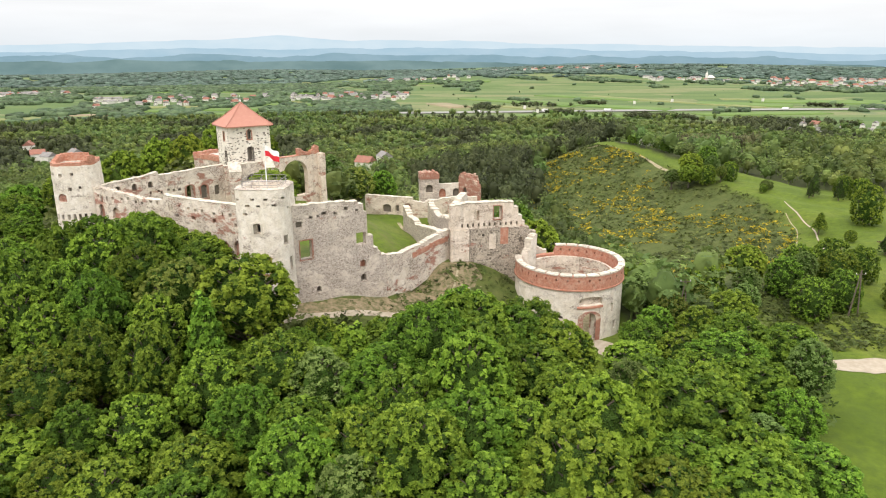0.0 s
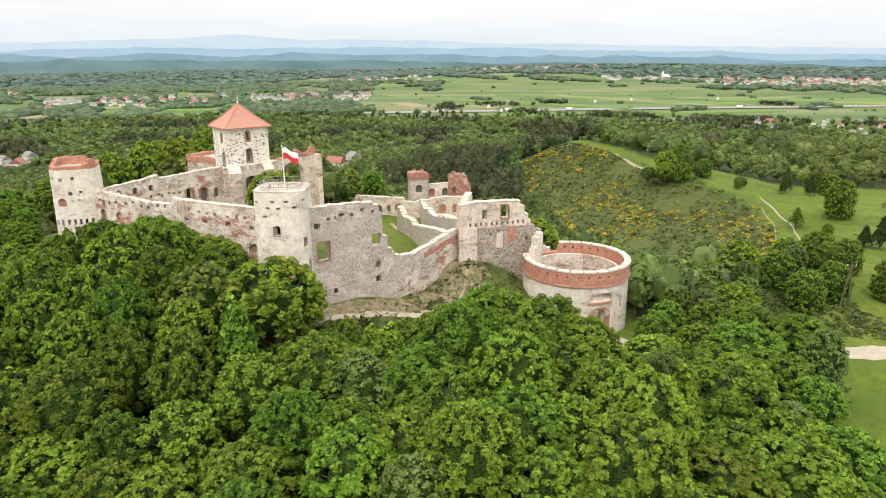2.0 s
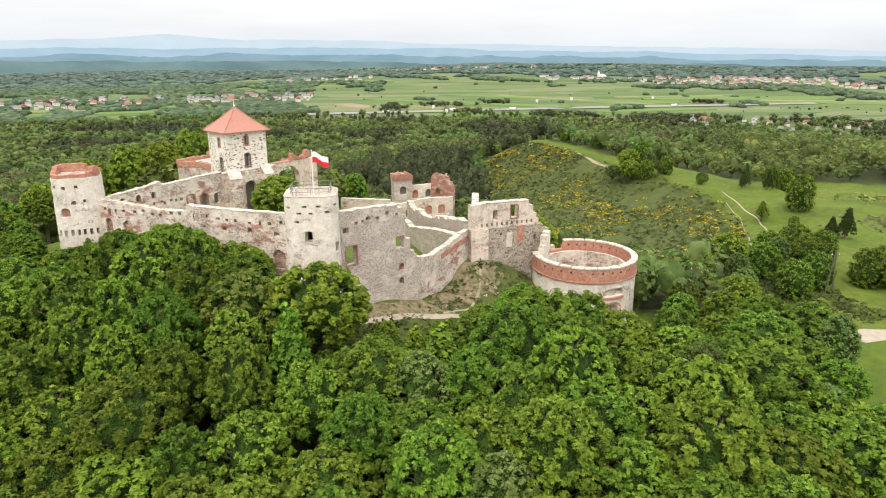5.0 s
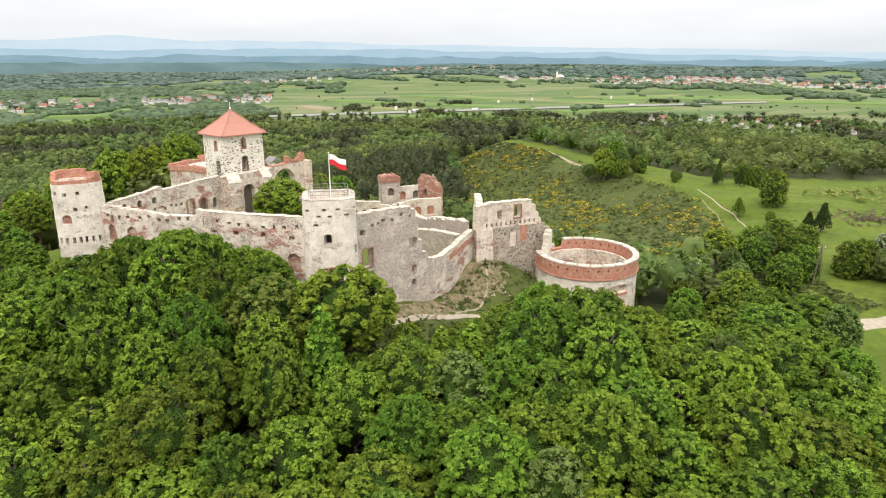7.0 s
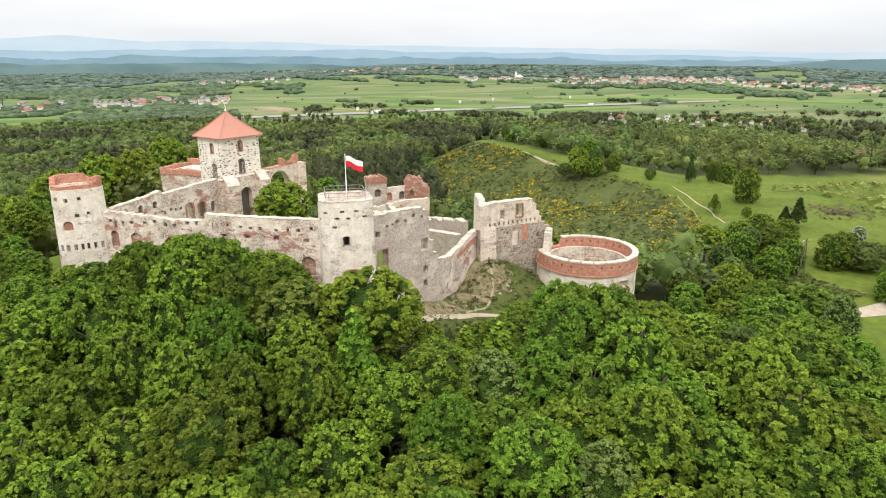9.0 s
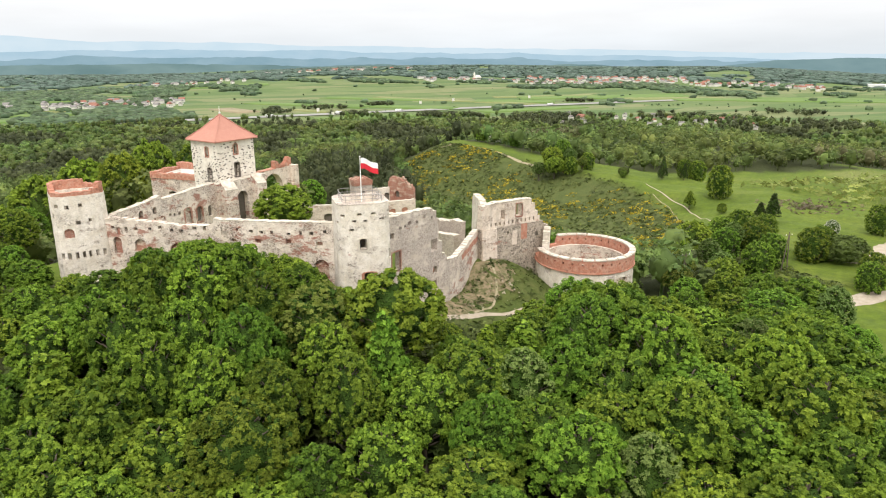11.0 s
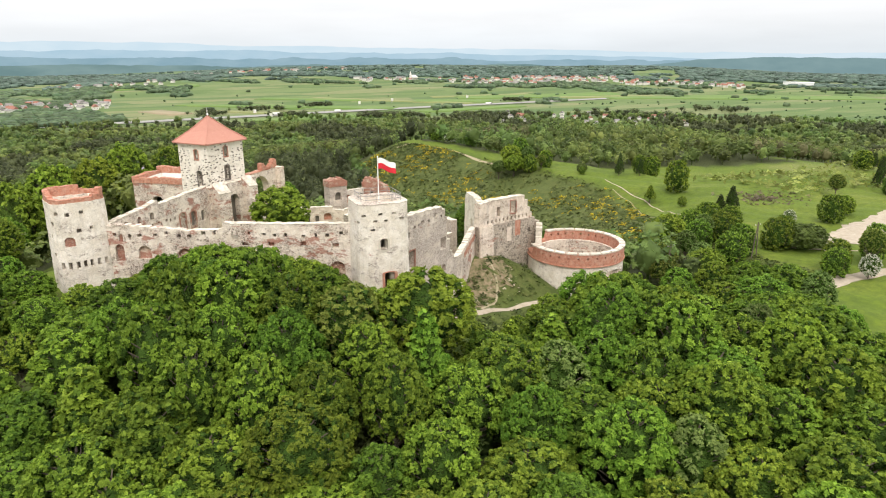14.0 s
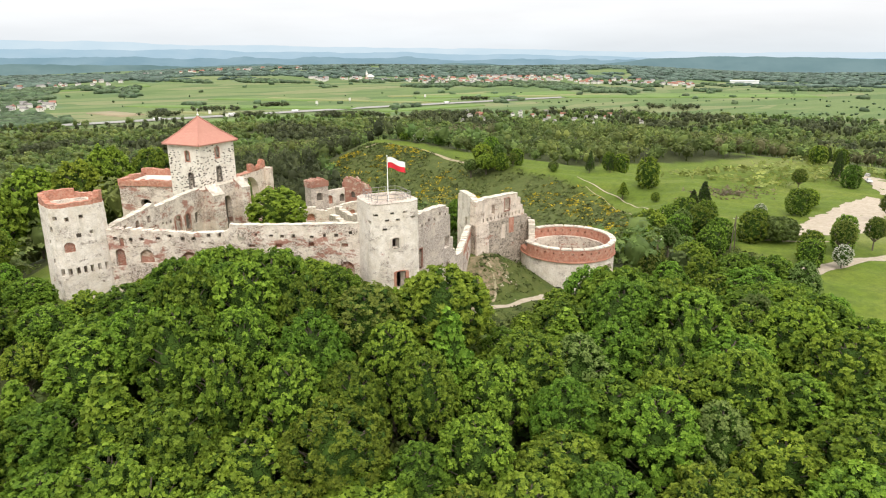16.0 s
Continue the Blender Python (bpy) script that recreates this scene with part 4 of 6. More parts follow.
# --- gate structure below the keep ---
def buttress(x, y, dx, dy, w, depth, z0, z1, mat, name="buttress"):
    """Stepped buttress with a sloping pale cap; (dx, dy) points outwards."""
    d = Vector((dx, dy)).normalized()
    s = Vector((-d.y, d.x))
    t = thing(name, x, y, z0, "rubble buttress with a sloping pale cap against the keep", "buttress")
    bm = bmesh.new()
    sec = [(0, z0), (depth * 1.12, z0), (depth, z1 - 1.6), (0, z1)]
    va, vb = [], []
    for o, zz in sec:
        for k, lst in ((-w / 2, va), (w / 2, vb)):
            lst.append(bm.verts.new((x + d.x * o + s.x * k, y + d.y * o + s.y * k, zz)))
    bm.faces.new(va)
    bm.faces.new(vb[::-1])
    for i in range(4):
        j = (i + 1) % 4
        bm.faces.new((va[j], va[i], vb[i], vb[j]))
    bmesh.ops.subdivide_edges(bm, edges=bm.edges[:], cuts=5, use_grid_fill=True)
    for v in bm.verts:
        v.co += Vector((noise.noise(v.co), noise.noise(v.co + Vector((5, 5, 5))), noise.noise(v.co + Vector((9, 1, 5))) * 0.4)) * 0.12
    bmesh.ops.recalc_face_normals(bm, faces=bm.faces[:])
    part("masonry", bm, mat, t)
    cap = [(0.0, z1 + 0.06), (depth + 0.1, z1 - 1.62)]
    band("cap", [(0, cap[0][1]), (depth + 0.12, cap[1][1])], lambda u, dd, z: (x + d.x * u + s.x * (dd - w / 2), y + d.y * u + s.y * (dd - w / 2), z), m_coping, t, out=0.05, thick=w, height=0.14, cut=0.6)
    return t


gate, gp, gL = wall_run("keep_gate_wall", -44.0, 128.9, -34.6, 135.6, 3, [(0, 17.9), (11.5, 18.2)], 1.6, m_wall, "high rubble wall with a tall dark arch under the keep",
                        holes=[arch(5.6, 6.5, 2.4, 9.4)], seed=51, amp=0.05)
# dark slab set in the arch, in place of its shade
plate("arch_shade", arch(5.6, 6.5, 2.4, 9.4), 1.2, gp, m_dark, gate)
buttress(-42.4, 129.9, 0.45, -0.9, 2.4, 2.0, 3, 18.5, m_wall)
buttress(-36.8, 134.2, 0.55, -0.85, 2.0, 2.0, 3, 18.6, m_wall)

# --- arched wall beyond the keep ---
ar, arp, arL = wall_run("arcade_wall", -36.6, 138.2, -28.2, 147.0, 4, [(0, 17.9), (13.0, 17.9)], 1.5, m_pink, "plastered wall with a wide round arch and a brick crown", holes=[arch(5.6, 9.0, 6.4, 8.0, 14)], seed=61, amp=0.03, cop_mat=m_brick)
crown = ragged([(6.6, 19.6), (7.4, 19.3), (8.4, 18.5), (9.6, 18.4), (10.6, 18.9), (11.4, 19.8), (12.1, 19.4)], 62, 0.45, 0.06)
shell("brick_crown", [(6.6, 18.05), (12.1, 18.05)] + crown[::-1], [], 1.0, arp, m_brick, ar, "scalloped red brick crown", cut=1.0)
bm = bmesh.new()
bmesh.ops.create_cube(bm, size=1, matrix=Matrix.Translation((-28.0, 146.8, 11.2)) @ Matrix.Rotation(radians(45), 4, "Z") @ Matrix.Diagonal((1.3, 2.2, 13.6, 1)))
bmesh.ops.subdivide_edges(bm, edges=bm.edges[:], cuts=5, use_grid_fill=True)
for v in bm.verts:
    v.co += Vector((noise.noise(v.co * 1.3), noise.noise(v.co * 1.3 + Vector((5, 5, 5))), 0)) * 0.22
part("end_pier", bm, m_pink, ar, "weathered end pier")

# --- upper wall from the west tower to the keep ---
uw_bl = [(low_arch(u, z, w, h, 0.4), 0.35, mt) for u, z, w, h, mt in ((20.3, 12.2, 1.3, 2.6, m_dark), (23.2, 12.4, 1.1, 2.0, m_dark))]
uw_open = [low_arch(17.3, 12.4, 1.4, 2.8, 0.5)]
uw_bl += [(arch(u, 15.9, 0.95, 1.2), 0.6, m_dark) for u in (3.6, 6.6, 9.6)]
uw_bl += small_holes(25, (14.6, 14.6), 6, 71, u0=9)
upper, up, upL = wall_run("upper_wall", -60.0, 110.0, -44.4, 129.6, 5, [(0, 17.5), (4, 17.9), (9.0, 18.2), (11.4, 18.6), (11.8, 17.9), (17, 18.0), (25.7, 18.2)], 1.0, m_wall,
                          "tall plastered palace wall with dark window openings and small round loops", holes=uw_open, blocked=uw_bl, seed=72, amp=0.07, step=0.7)
surround("window_frame", uw_open[0], 0.4, 0.3, up, m_brickpatch, upper, "red brick arch round the window", proud=0.03)
surround("window_frame", uw_bl[0][0], 0.4, 0.3, up, m_brickpatch, upper, "red brick arch round the window", proud=0.03)

# --- roofless annex beside the keep ---
annex = thing("roofless_annex", -51, 146, 6, "roofless rubble annex with a brick cornice and white inner plaster", "ruin")
ac = [(-56.2, 145.3), (-46.2, 137.6), (-41.5, 146.5), (-51.0, 153.5)]
for i in range(4):
    L, p = straight(*ac[i], *ac[(i + 1) % 4])
    tp = ragged([(0, 18.0), (L * 0.5, 18.4), (L, 18.3)] if i in (0, 3) else [(0, 18.6), (L, 18.9)], 80 + i, 0.6, 0.12)
    hs = [low_arch(5.0, 12.5, 2.0, 2.2, 0.6)] if i == 0 else []
    shell("annex_wall", [(0, 5), (L, 5), (L, 17.2), (0, 17.2)], hs, 1.0, p, m_wall, annex)
    shell("brick_cornice", [(0, 17.2), (L, 17.2)] + tp[::-1], [], 1.0, lambda u, d, z, p=p: p(u, d - 0.15, z), m_brick, annex, "red brick cornice", cut=1.0)
    shell("inner_plaster", [(1.2, 15.0), (L - 1.2, 15.0), (L - 1.2, 17.6), (1.2, 17.6)], [], 0.1, lambda u, d, z, p=p: p(u, d + 1.02, z), m_paint, annex, "white inner plaster")
bm = bmesh.new()
f = bm.faces.new([bm.verts.new((*c, 15.6)) for c in ((-55.3, 145.4), (-46.4, 138.6), (-42.2, 146.3), (-51.0, 152.6))])
ext = bmesh.ops.extrude_face_region(bm, geom=[f])
for v in ext["geom"]:
    if isinstance(v, bmesh.types.BMVert):
        v.co.z -= 0.5
part("floor_slab", bm, m_coping, annex)

# --- ruins across the bailey ---
wall_run("bailey_wall", -22.0, 178.5, -8.6, 175.0, -7, [(0, 1.4), (13.8, 1.2)], 1.2, m_pink, "long low bailey wall with arched niches", blocked=[(low_arch(6.5, -3.2, 2.4, 2.3, 0.7), 0.6, m_dark), (rect(9.6, -2.8, 1.0, 1.8), 0.6, m_dark), (low_arch(12.4, -2.4, 2.0, 2.0, 0.6), 0.7, m_brick)], seed=91, amp=0.05)
wall_run("inner_wall", -10.2, 160.0, -0.2, 121.5, (-6, -1), [(0, 2.6), (2, 2.5), (6, 1.2), (12, 2.0), (16, 1.5), (26, 3.6), (40, 6.0)], 1.4, m_grey, "low wavy rubble wall crossing the bailey lawn", seed=92, amp=0.12, step=1.3)
wall_run("inner_wall", -4.2, 172.0, 2.2, 124.5, (-7, 0), [(0, 1.8), (8, 0.4), (12, 1.8), (20, 1.6), (30, 4.2), (48, 8.0)], 1.4, m_grey, "broken inner wall stepping up towards the gatehouse", seed=93, amp=0.25, step=1.6)
wall_run("palace_ruin_wall", -8.6, 175.0, 9.6, 178.0, -8, [(0, 0.6), (3, -0.2), (7, 0.4), (10, 1.0), (18.4, 0.8)], 1.2, m_pink, "ruined palace wall with blocked arched windows", blocked=[(low_arch(11.2, -3.6, 2.0, 2.6, 0.6), 0.3, m_brick), (low_arch(15.0, -3.6, 2.0, 2.6, 0.6), 0.3, m_brick), (arch(5.2, -4, 1.4, 2.4), 0.5, m_dark)], seed=94, amp=0.1)
wall_run("palace_ruin_wall", -4.5, 186.5, 5.5, 188.0, -8, [(0, 2.6), (10.1, 2.8)], 1.2, m_white, "back wall of the ruined palace with arched openings", blocked=[(arch(1.4, -1.4, 1.8, 2.6), 0.6, m_dark), (arch(4.4, -1.2, 2.0, 2.6), 0.6, m_brick), (arch(8.4, -1.0, 1.8, 2.4), 0.6, m_dark)], seed=95, amp=0.05)
ch, chp, chL = wall_run("chimney_stack", -6.6, 184.5, -1.2, 185.4, -8, [(0, 5.8), (1.4, 6.3), (3.4, 6.2), (5.5, 5.9)], 3.6, m_grey, "squat ruined chimney stack with a brick head", seed=96, amp=0.2, cop_mat=m_brickpatch, blocked=[(arch(2.7, 0.6, 2.0, 2.4), 0.8, m_dark)])
shell("brick_head", [(-0.15, 4.6), (chL + 0.15, 4.6)] + ragged([(-0.15, 6.1), (1.5, 6.7), (4, 6.6), (chL + 0.15, 6.2)], 97, 0.45, 0.3)[::-1], [], 3.9, lambda u, d, z: chp(u, d - 0.15, z), m_brickpatch, ch, "red brick head")
for (ax, ay, bx, by, pf, sd) in ((4.6, 187.6, 10.2, 181.6, [(0, 4.4), (0.8, 6.2), (1.6, 6.6), (2.6, 5.9), (3.4, 6.0), (5.2, 4.9), (6.6, 4.6), (8.2, 3.4)], 98),
                                 (4.8, 189.6, 10.4, 188.4, [(0, 4.2), (1.4, 5.9), (3.4, 5.2), (4.6, 5.6), (5.7, 4.2)], 99)):
    wall_run("brick_gable", ax, ay, bx, by, -8, pf, 1.0, m_brickpatch, "crumbling red brick gable of a ruined palace", seed=sd, amp=0.3, step=0.45, coping=False,
             blocked=[(arch(2.6, 0.2, 1.5, 1.9), 0.6, m_dark)] if sd == 98 else [])


# ---- paths and roads ----
ribbon("footpath", [(-25, 86.0), (-15, 91.0), (-8, 95.0), (0, 97.8), (6, 99.8), (12, 100.2), (18, 99.0), (24.0, 97.6)], [1.4, 1.3, 1.2, 1.2, 1.2, 1.3, 1.8, 2.6], m_gravel, "pale trodden footpath below the castle walls", "path")
ribbon("footpath", [(24.6, 101.0), (25.2, 97.5), (28.0, 93.0)], [2.6, 4.2, 5.0], m_gravel, "pale forecourt before the barbican door", "path")
ribbon("footpath", [(-6, 96.5), (-1.5, 99.8), (1.8, 103.5), (3.0, 107.5), (2.6, 110)], [0.5, 0.45, 0.4, 0.4, 0.35], m_soil, "thin trail climbing the rubble mound", "path")
ribbon("gravel_road", [(40, 93.0), (54, 90.0), (66, 89), (79, 89.5), (92, 88), (110, 84), (130, 80)], [3.4, 4.2, 4.6, 4.2, 3.4, 3.0, 2.6], m_gravel, "pale gravel road across the meadow", "road", wobble=0.1)
ribbon("gravel_yard", [(101, 110), (110, 108), (124, 110), (148, 117), (172, 122)], [4, 12, 16, 14, 12], m_gravel, "pale gravel parking yard", "yard", cross=9, wobble=0.12)
ribbon("gravel_road", [(180, 124), (196, 136), (214, 150), (230, 170)], [7, 8, 8, 7], m_gravel, "pale gravel road past the yard", "road")
ribbon("hill_path", [(76, 340), (86, 334), (93, 316), (95.9, 285), (99, 274)], [1.2, 1.4, 1.5, 1.4, 1.1], m_soil, "sandy path along the crest of the grassy spur", "path")
ribbon("hill_path", [(114, 211), (112, 199.7), (108.6, 181), (100, 163), (91.5, 147), (88, 136)], [0.35, 0.4, 0.4, 0.4, 0.35, 0.3], m_gravel, "pale path along the crest of the grassy spur", "path")
ribbon("hill_path", [(109.6, 200.8), (106, 186), (95, 166), (82.6, 146.6), (75.4, 134.4)], [0.25, 0.25, 0.3, 0.3, 0.3], m_soil, "narrow second trail beside the path", "path")
ribbon("meadow_trail", [(86, 113), (94, 106), (100, 101), (108, 97)], [1.2, 1.0, 1.0], m_soil, "worn trail in the meadow", "path")


# ---- trees ----
def leaf_sprays(rng, centres, radii, per, size, leaves=6, squash=0.9, up=0.65, droop=0.02, fat=0.33):
    """Sprays of leaves over the outer, upper side of round clumps: each is a star of pointed leaves round one stalk. Returns verts and faces."""
    g = np.random.default_rng(rng.randrange(1 << 30))
    c, r = np.asarray(centres, float), np.asarray(radii, float)
    idx = np.repeat(np.arange(len(c)), np.maximum((per * r * r).astype(int), 1))
    n = len(idx)
    out = np.stack([c[idx, 0], c[idx, 1], np.zeros(n)], -1)
    out /= np.linalg.norm(out, axis=1, keepdims=True) + 0.3
    unit = lambda v: v / (np.linalg.norm(v, axis=1, keepdims=True) + 1e-9)
    d = unit(g.normal(0, 1, (n, 3)) + out * 0.7 + np.array([0, 0, up]))
    p = c[idx] + d * (r[idx] * g.uniform(0.72, 1.12, n))[:, None] * np.array([1, 1, squash])
    axis = unit(d * 0.75 + np.array([0, 0, up]) + g.normal(0, 0.48, (n, 3)))
    b1 = unit(np.cross(axis, g.normal(0, 1, (n, 3))))
    b2 = np.cross(axis, b1)
    s = size * g.uniform(0.65, 1.35, n)
    k = 1 + 3 * leaves
    verts = np.empty((n, k, 3))
    verts[:, 0] = p
    turn = g.uniform(0, 6.28, n)
    for j in range(leaves):
        a = turn + 2 * math.pi * j / leaves + g.uniform(-0.25, 0.25, n)
        ln = (s * g.uniform(0.75, 1.2, n))[:, None]
        t = np.cos(a)[:, None] * b1 + np.sin(a)[:, None] * b2
        w = -np.sin(a)[:, None] * b1 + np.cos(a)[:, None] * b2
        dr = (droop + g.uniform(-0.35, 0.35, n))[:, None]
        half = p + t * ln * 0.55 + axis * ln * 0.10
        verts[:, 1 + 3 * j] = half - w * ln * fat
        verts[:, 2 + 3 * j] = p + t * ln - axis * ln * dr
        verts[:, 3 + 3 * j] = half + w * ln * fat
    base = (np.arange(n) * k)[:, None]
    tri = []
    for j in range(leaves):
        q = 1 + 3 * j
        tri += [np.concatenate([base, base + q, base + q + 1], 1), np.concatenate([base, base + q + 1, base + q + 2], 1)]
    return verts.reshape(-1, 3), np.concatenate(tri)


def blob(verts, faces, c, r, rng, squash=0.85, seg=8, rings=5, wob=0.18):
    """A lumpy closed clump appended to verts and faces."""
    i0 = len(verts)
    verts.append((c[0], c[1], c[2] + r * squash))
    for k in range(1, rings):
        th = math.pi * k / rings
        for j in range(seg):
            ph = 2 * math.pi * (j + 0.5 * (k % 2)) / seg
            q = r * (1 + rng.uniform(-wob, wob))
            verts.append((c[0] + q * math.sin(th) * math.cos(ph), c[1] + q * math.sin(th) * math.sin(ph), c[2] + q * math.cos(th) * squash))
    verts.append((c[0], c[1], c[2] - r * squash))
    last = len(verts) - 1
    for j in range(seg):
        faces.append((i0, i0 + 1 + j, i0 + 1 + (j + 1) % seg))
        a = i0 + 1 + (rings - 2) * seg
        faces.append((last, a + (j + 1) % seg, a + j))
    for k in range(rings - 2):
        a, b = i0 + 1 + k * seg, i0 + 1 + (k + 1) * seg
        for j in range(seg):
            faces.append((a + j, b + j, b + (j + 1) % seg, a + (j + 1) % seg))


def tube(verts, faces, p0, p1, r0, r1, seg=6):
    d = Vector(p1) - Vector(p0)
    q = d.to_track_quat("Z", "Y").to_matrix()
    i = len(verts)
    for p, r in ((p0, r0), (p1, r1)):
        for k in range(seg):
            a = 2 * math.pi * k / seg
            verts.append(tuple(Vector(p) + q @ Vector((r * math.cos(a), r * math.sin(a), 0))))
    for k in range(seg):
        faces.append((i + k, i + (k + 1) % seg, i + seg + (k + 1) % seg, i + seg + k))


def make_tree(seed, height, radius, mat, shape="round", per=80, size=0.26, name="tree", label="", base_frac=0.32, lobes=180, core_mat=None, leaves=6):
    """A tree at the origin: tapered trunk with limbs, a shaded inner crown, and clumps of leaf sprays with gaps between them."""
    rng = random.Random(seed)
    t = new(name)
    tagged(t, label, "tree")
    cz = height * (base_frac + (1 - base_frac) / 2)
    hz = height * (1 - base_frac) / 2
    centres, radii = [], []
    for i in range(lobes):
        f = (i + 0.5) / lobes
        zz = 1 - (1.75 if base_frac > 0.1 else 1.96) * f
        ring = math.sqrt(max(0.0, 1 - min(abs(zz) ** 2.1, 1)))
        if base_frac < 0.1 and zz < 0:
            ring = math.sqrt(max(0.0, 1 - abs(zz) ** 5))
        if shape == "cone":
            ring = 0.10 + 0.88 * f
        elif shape == "tall":
            ring = ring * (0.80 + 0.16 * (1 - zz))
        a = i * 2.39996 + rng.uniform(-0.4, 0.4)
        k = rng.uniform(0.86, 1.04)
        rr = radius * rng.uniform(0.085, 0.155)
        centres.append((radius * ring * k * math.cos(a), radius * ring * k * math.sin(a), cz + hz * zz * rng.uniform(0.80, 0.98)))
        radii.append(rr)
    wv, wf = [], []
    top = cz + hz * 0.4
    lean = (rng.uniform(-0.5, 0.5), rng.uniform(-0.5, 0.5))
    pts = [(0, 0, -1.0), (lean[0] * 0.3, lean[1] * 0.3, height * 0.25), (lean[0], lean[1], height * 0.5), (lean[0], lean[1], top)]
    rads = [0.030 * height, 0.020 * height, 0.014 * height, 0.004 * height]
    for (a, ra), (b, rb) in zip(zip(pts, rads), zip(pts[1:], rads[1:])):
        tube(wv, wf, a, b, ra, rb, 7)
    for c in centres[::3]:
        st = Vector((lean[0] * 0.6, lean[1] * 0.6, max(height * 0.22, c[2] - 0.55 * math.hypot(c[0], c[1]) - 1)))
        tube(wv, wf, st, c, 0.010 * height, 0.002 * height, 5)
    mesh_object("trunk", wv, wf, m_bark, t)
    # lumps behind the leaves; the crown shade colours make the gaps dark
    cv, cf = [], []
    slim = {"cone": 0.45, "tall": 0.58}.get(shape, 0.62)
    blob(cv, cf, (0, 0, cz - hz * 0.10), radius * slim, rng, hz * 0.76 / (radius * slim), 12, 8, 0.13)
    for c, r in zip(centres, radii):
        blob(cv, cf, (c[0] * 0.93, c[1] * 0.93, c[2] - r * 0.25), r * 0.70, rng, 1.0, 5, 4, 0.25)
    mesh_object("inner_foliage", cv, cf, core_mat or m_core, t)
    lv, lf = leaf_sprays(rng, centres, radii, per, size, leaves)
    mesh_object("crown", lv, lf, mat, t)
    return t


LB = "broadleaf tree in fresh green spring leaf on the castle hill"
protos = []
for i, (wide_, mat_, shape_, per_, size_, nl_) in enumerate((
        (4.4, m_leaf, "round", 60, 0.265, 6), (4.8, m_leaf, "tall", 66, 0.24, 5), (4.0, m_leaf, "tall", 80, 0.21, 6), (5.0, m_leaf, "round", 54, 0.28, 6),
        (4.6, m_leaf, "round", 88, 0.19, 5), (3.7, m_leaf_grey, "tall", 88, 0.18, 5), (4.6, m_leaf, "round", 74, 0.22, 6))):
    protos.append(make_tree(100 + i, 15, wide_, mat_, shape_, per_, size_, label=LB, leaves=nl_))
p_bronze = make_tree(131, 13, 4.2, m_leaf_brown, "tall", 42, 0.24, label="tree with bronze-tinted young leaves among green crowns", leaves=5)
p_blossom = make_tree(132, 9, 3.6, m_blossom, "round", 40, 0.22, label="tree covered in white blossom", base_frac=0.10, leaves=5)
p_pine = make_tree(133, 15, 3.6, m_leaf_dark, "cone", 40, 0.26, label="dark green pine in the wood behind the castle", name="pine_tree", base_frac=0.06, leaves=7)
p_cone = make_tree(134, 14, 4.0, m_leaf, "cone", 30, 0.32, label="pointed broadleaf tree in fresh green leaf", base_frac=0.14)
p_small = make_tree(135, 6, 2.6, m_leaf, "round", 60, 0.20, name="small_tree", label="small green tree on the meadow", base_frac=0.05, core_mat=m_core_light, leaves=5)
p_bush = make_tree(136, 3.2, 2.2, m_shrub, "round", 70, 0.18, name="bush", label="low dark green bush", base_frac=0.02, core_mat=m_shrub, leaves=5)
p_field = make_tree(137, 12, 4.8, m_leaf, "round", 36, 0.27, label="full green tree on the meadow", base_frac=-0.04, leaves=5)
p_light = make_tree(138, 15, 4.8, m_leaf_light, "round", 60, 0.28, label="full light green tree behind the castle walls", core_mat=m_core_light, base_frac=0.2)
templates = protos + [p_light, p_field, p_bronze, p_blossom, p_pine, p_cone, p_small, p_bush]

trng = random.Random(7)


def plant(proto, x, y, height=None, base_h=15.0, wide=1.0, group="trees on the castle hill", label=""):
    s = (height or base_h) / base_h
    w = s * wide
    m = Matrix.Translation((x, y, gz(x, y))) @ Matrix.Rotation(trng.uniform(0, 6.28), 4, "Z")
    ob = copy_thing(proto, m)
    ob.scale = (w * trng.uniform(0.92, 1.08), w * trng.uniform(0.92, 1.08), s)
    tagged(ob, label, "", group)
    return ob


def poisson(x0, x1, y0, y1, gap, ok, seed, tries=12000):
    rng = random.Random(seed)
    cell, grid, out = gap, {}, []
    for _ in range(tries):
        x, y = rng.uniform(x0, x1), rng.uniform(y0, y1)
        if not ok(x, y):
            continue
        g = (int(x // cell), int(y // cell))
        if any((x - a) ** 2 + (y - b) ** 2 < gap * gap for i in (-1, 0, 1) for j in (-1, 0, 1) for a, b in grid.get((g[0] + i, g[1] + j), ())):
            continue
        grid.setdefault(g, []).append((x, y))
        out.append((x, y))
    return out


def wood_edge(x):
    """Upper edge of the wood below the castle."""
    return float(np.interp(x, [-130, -75, -66, -58, -46, -34, -28, -22, -17, -8, 0, 8, 16, 20, 24, 30, 36, 44, 48], [124, 117, 105, 104, 98, 90, 85, 82, 81, 81, 81, 82, 82, 82, 82, 92, 90, 84, 80]))


def right_edge(y):
    return float(np.interp(y, [-60, 0, 30, 50, 60, 70, 80, 95], [30, 32, 33, 36, 40, 45, 49, 46]))


def front_wood(x, y):
    return y < wood_edge(x) and x < right_edge(y)


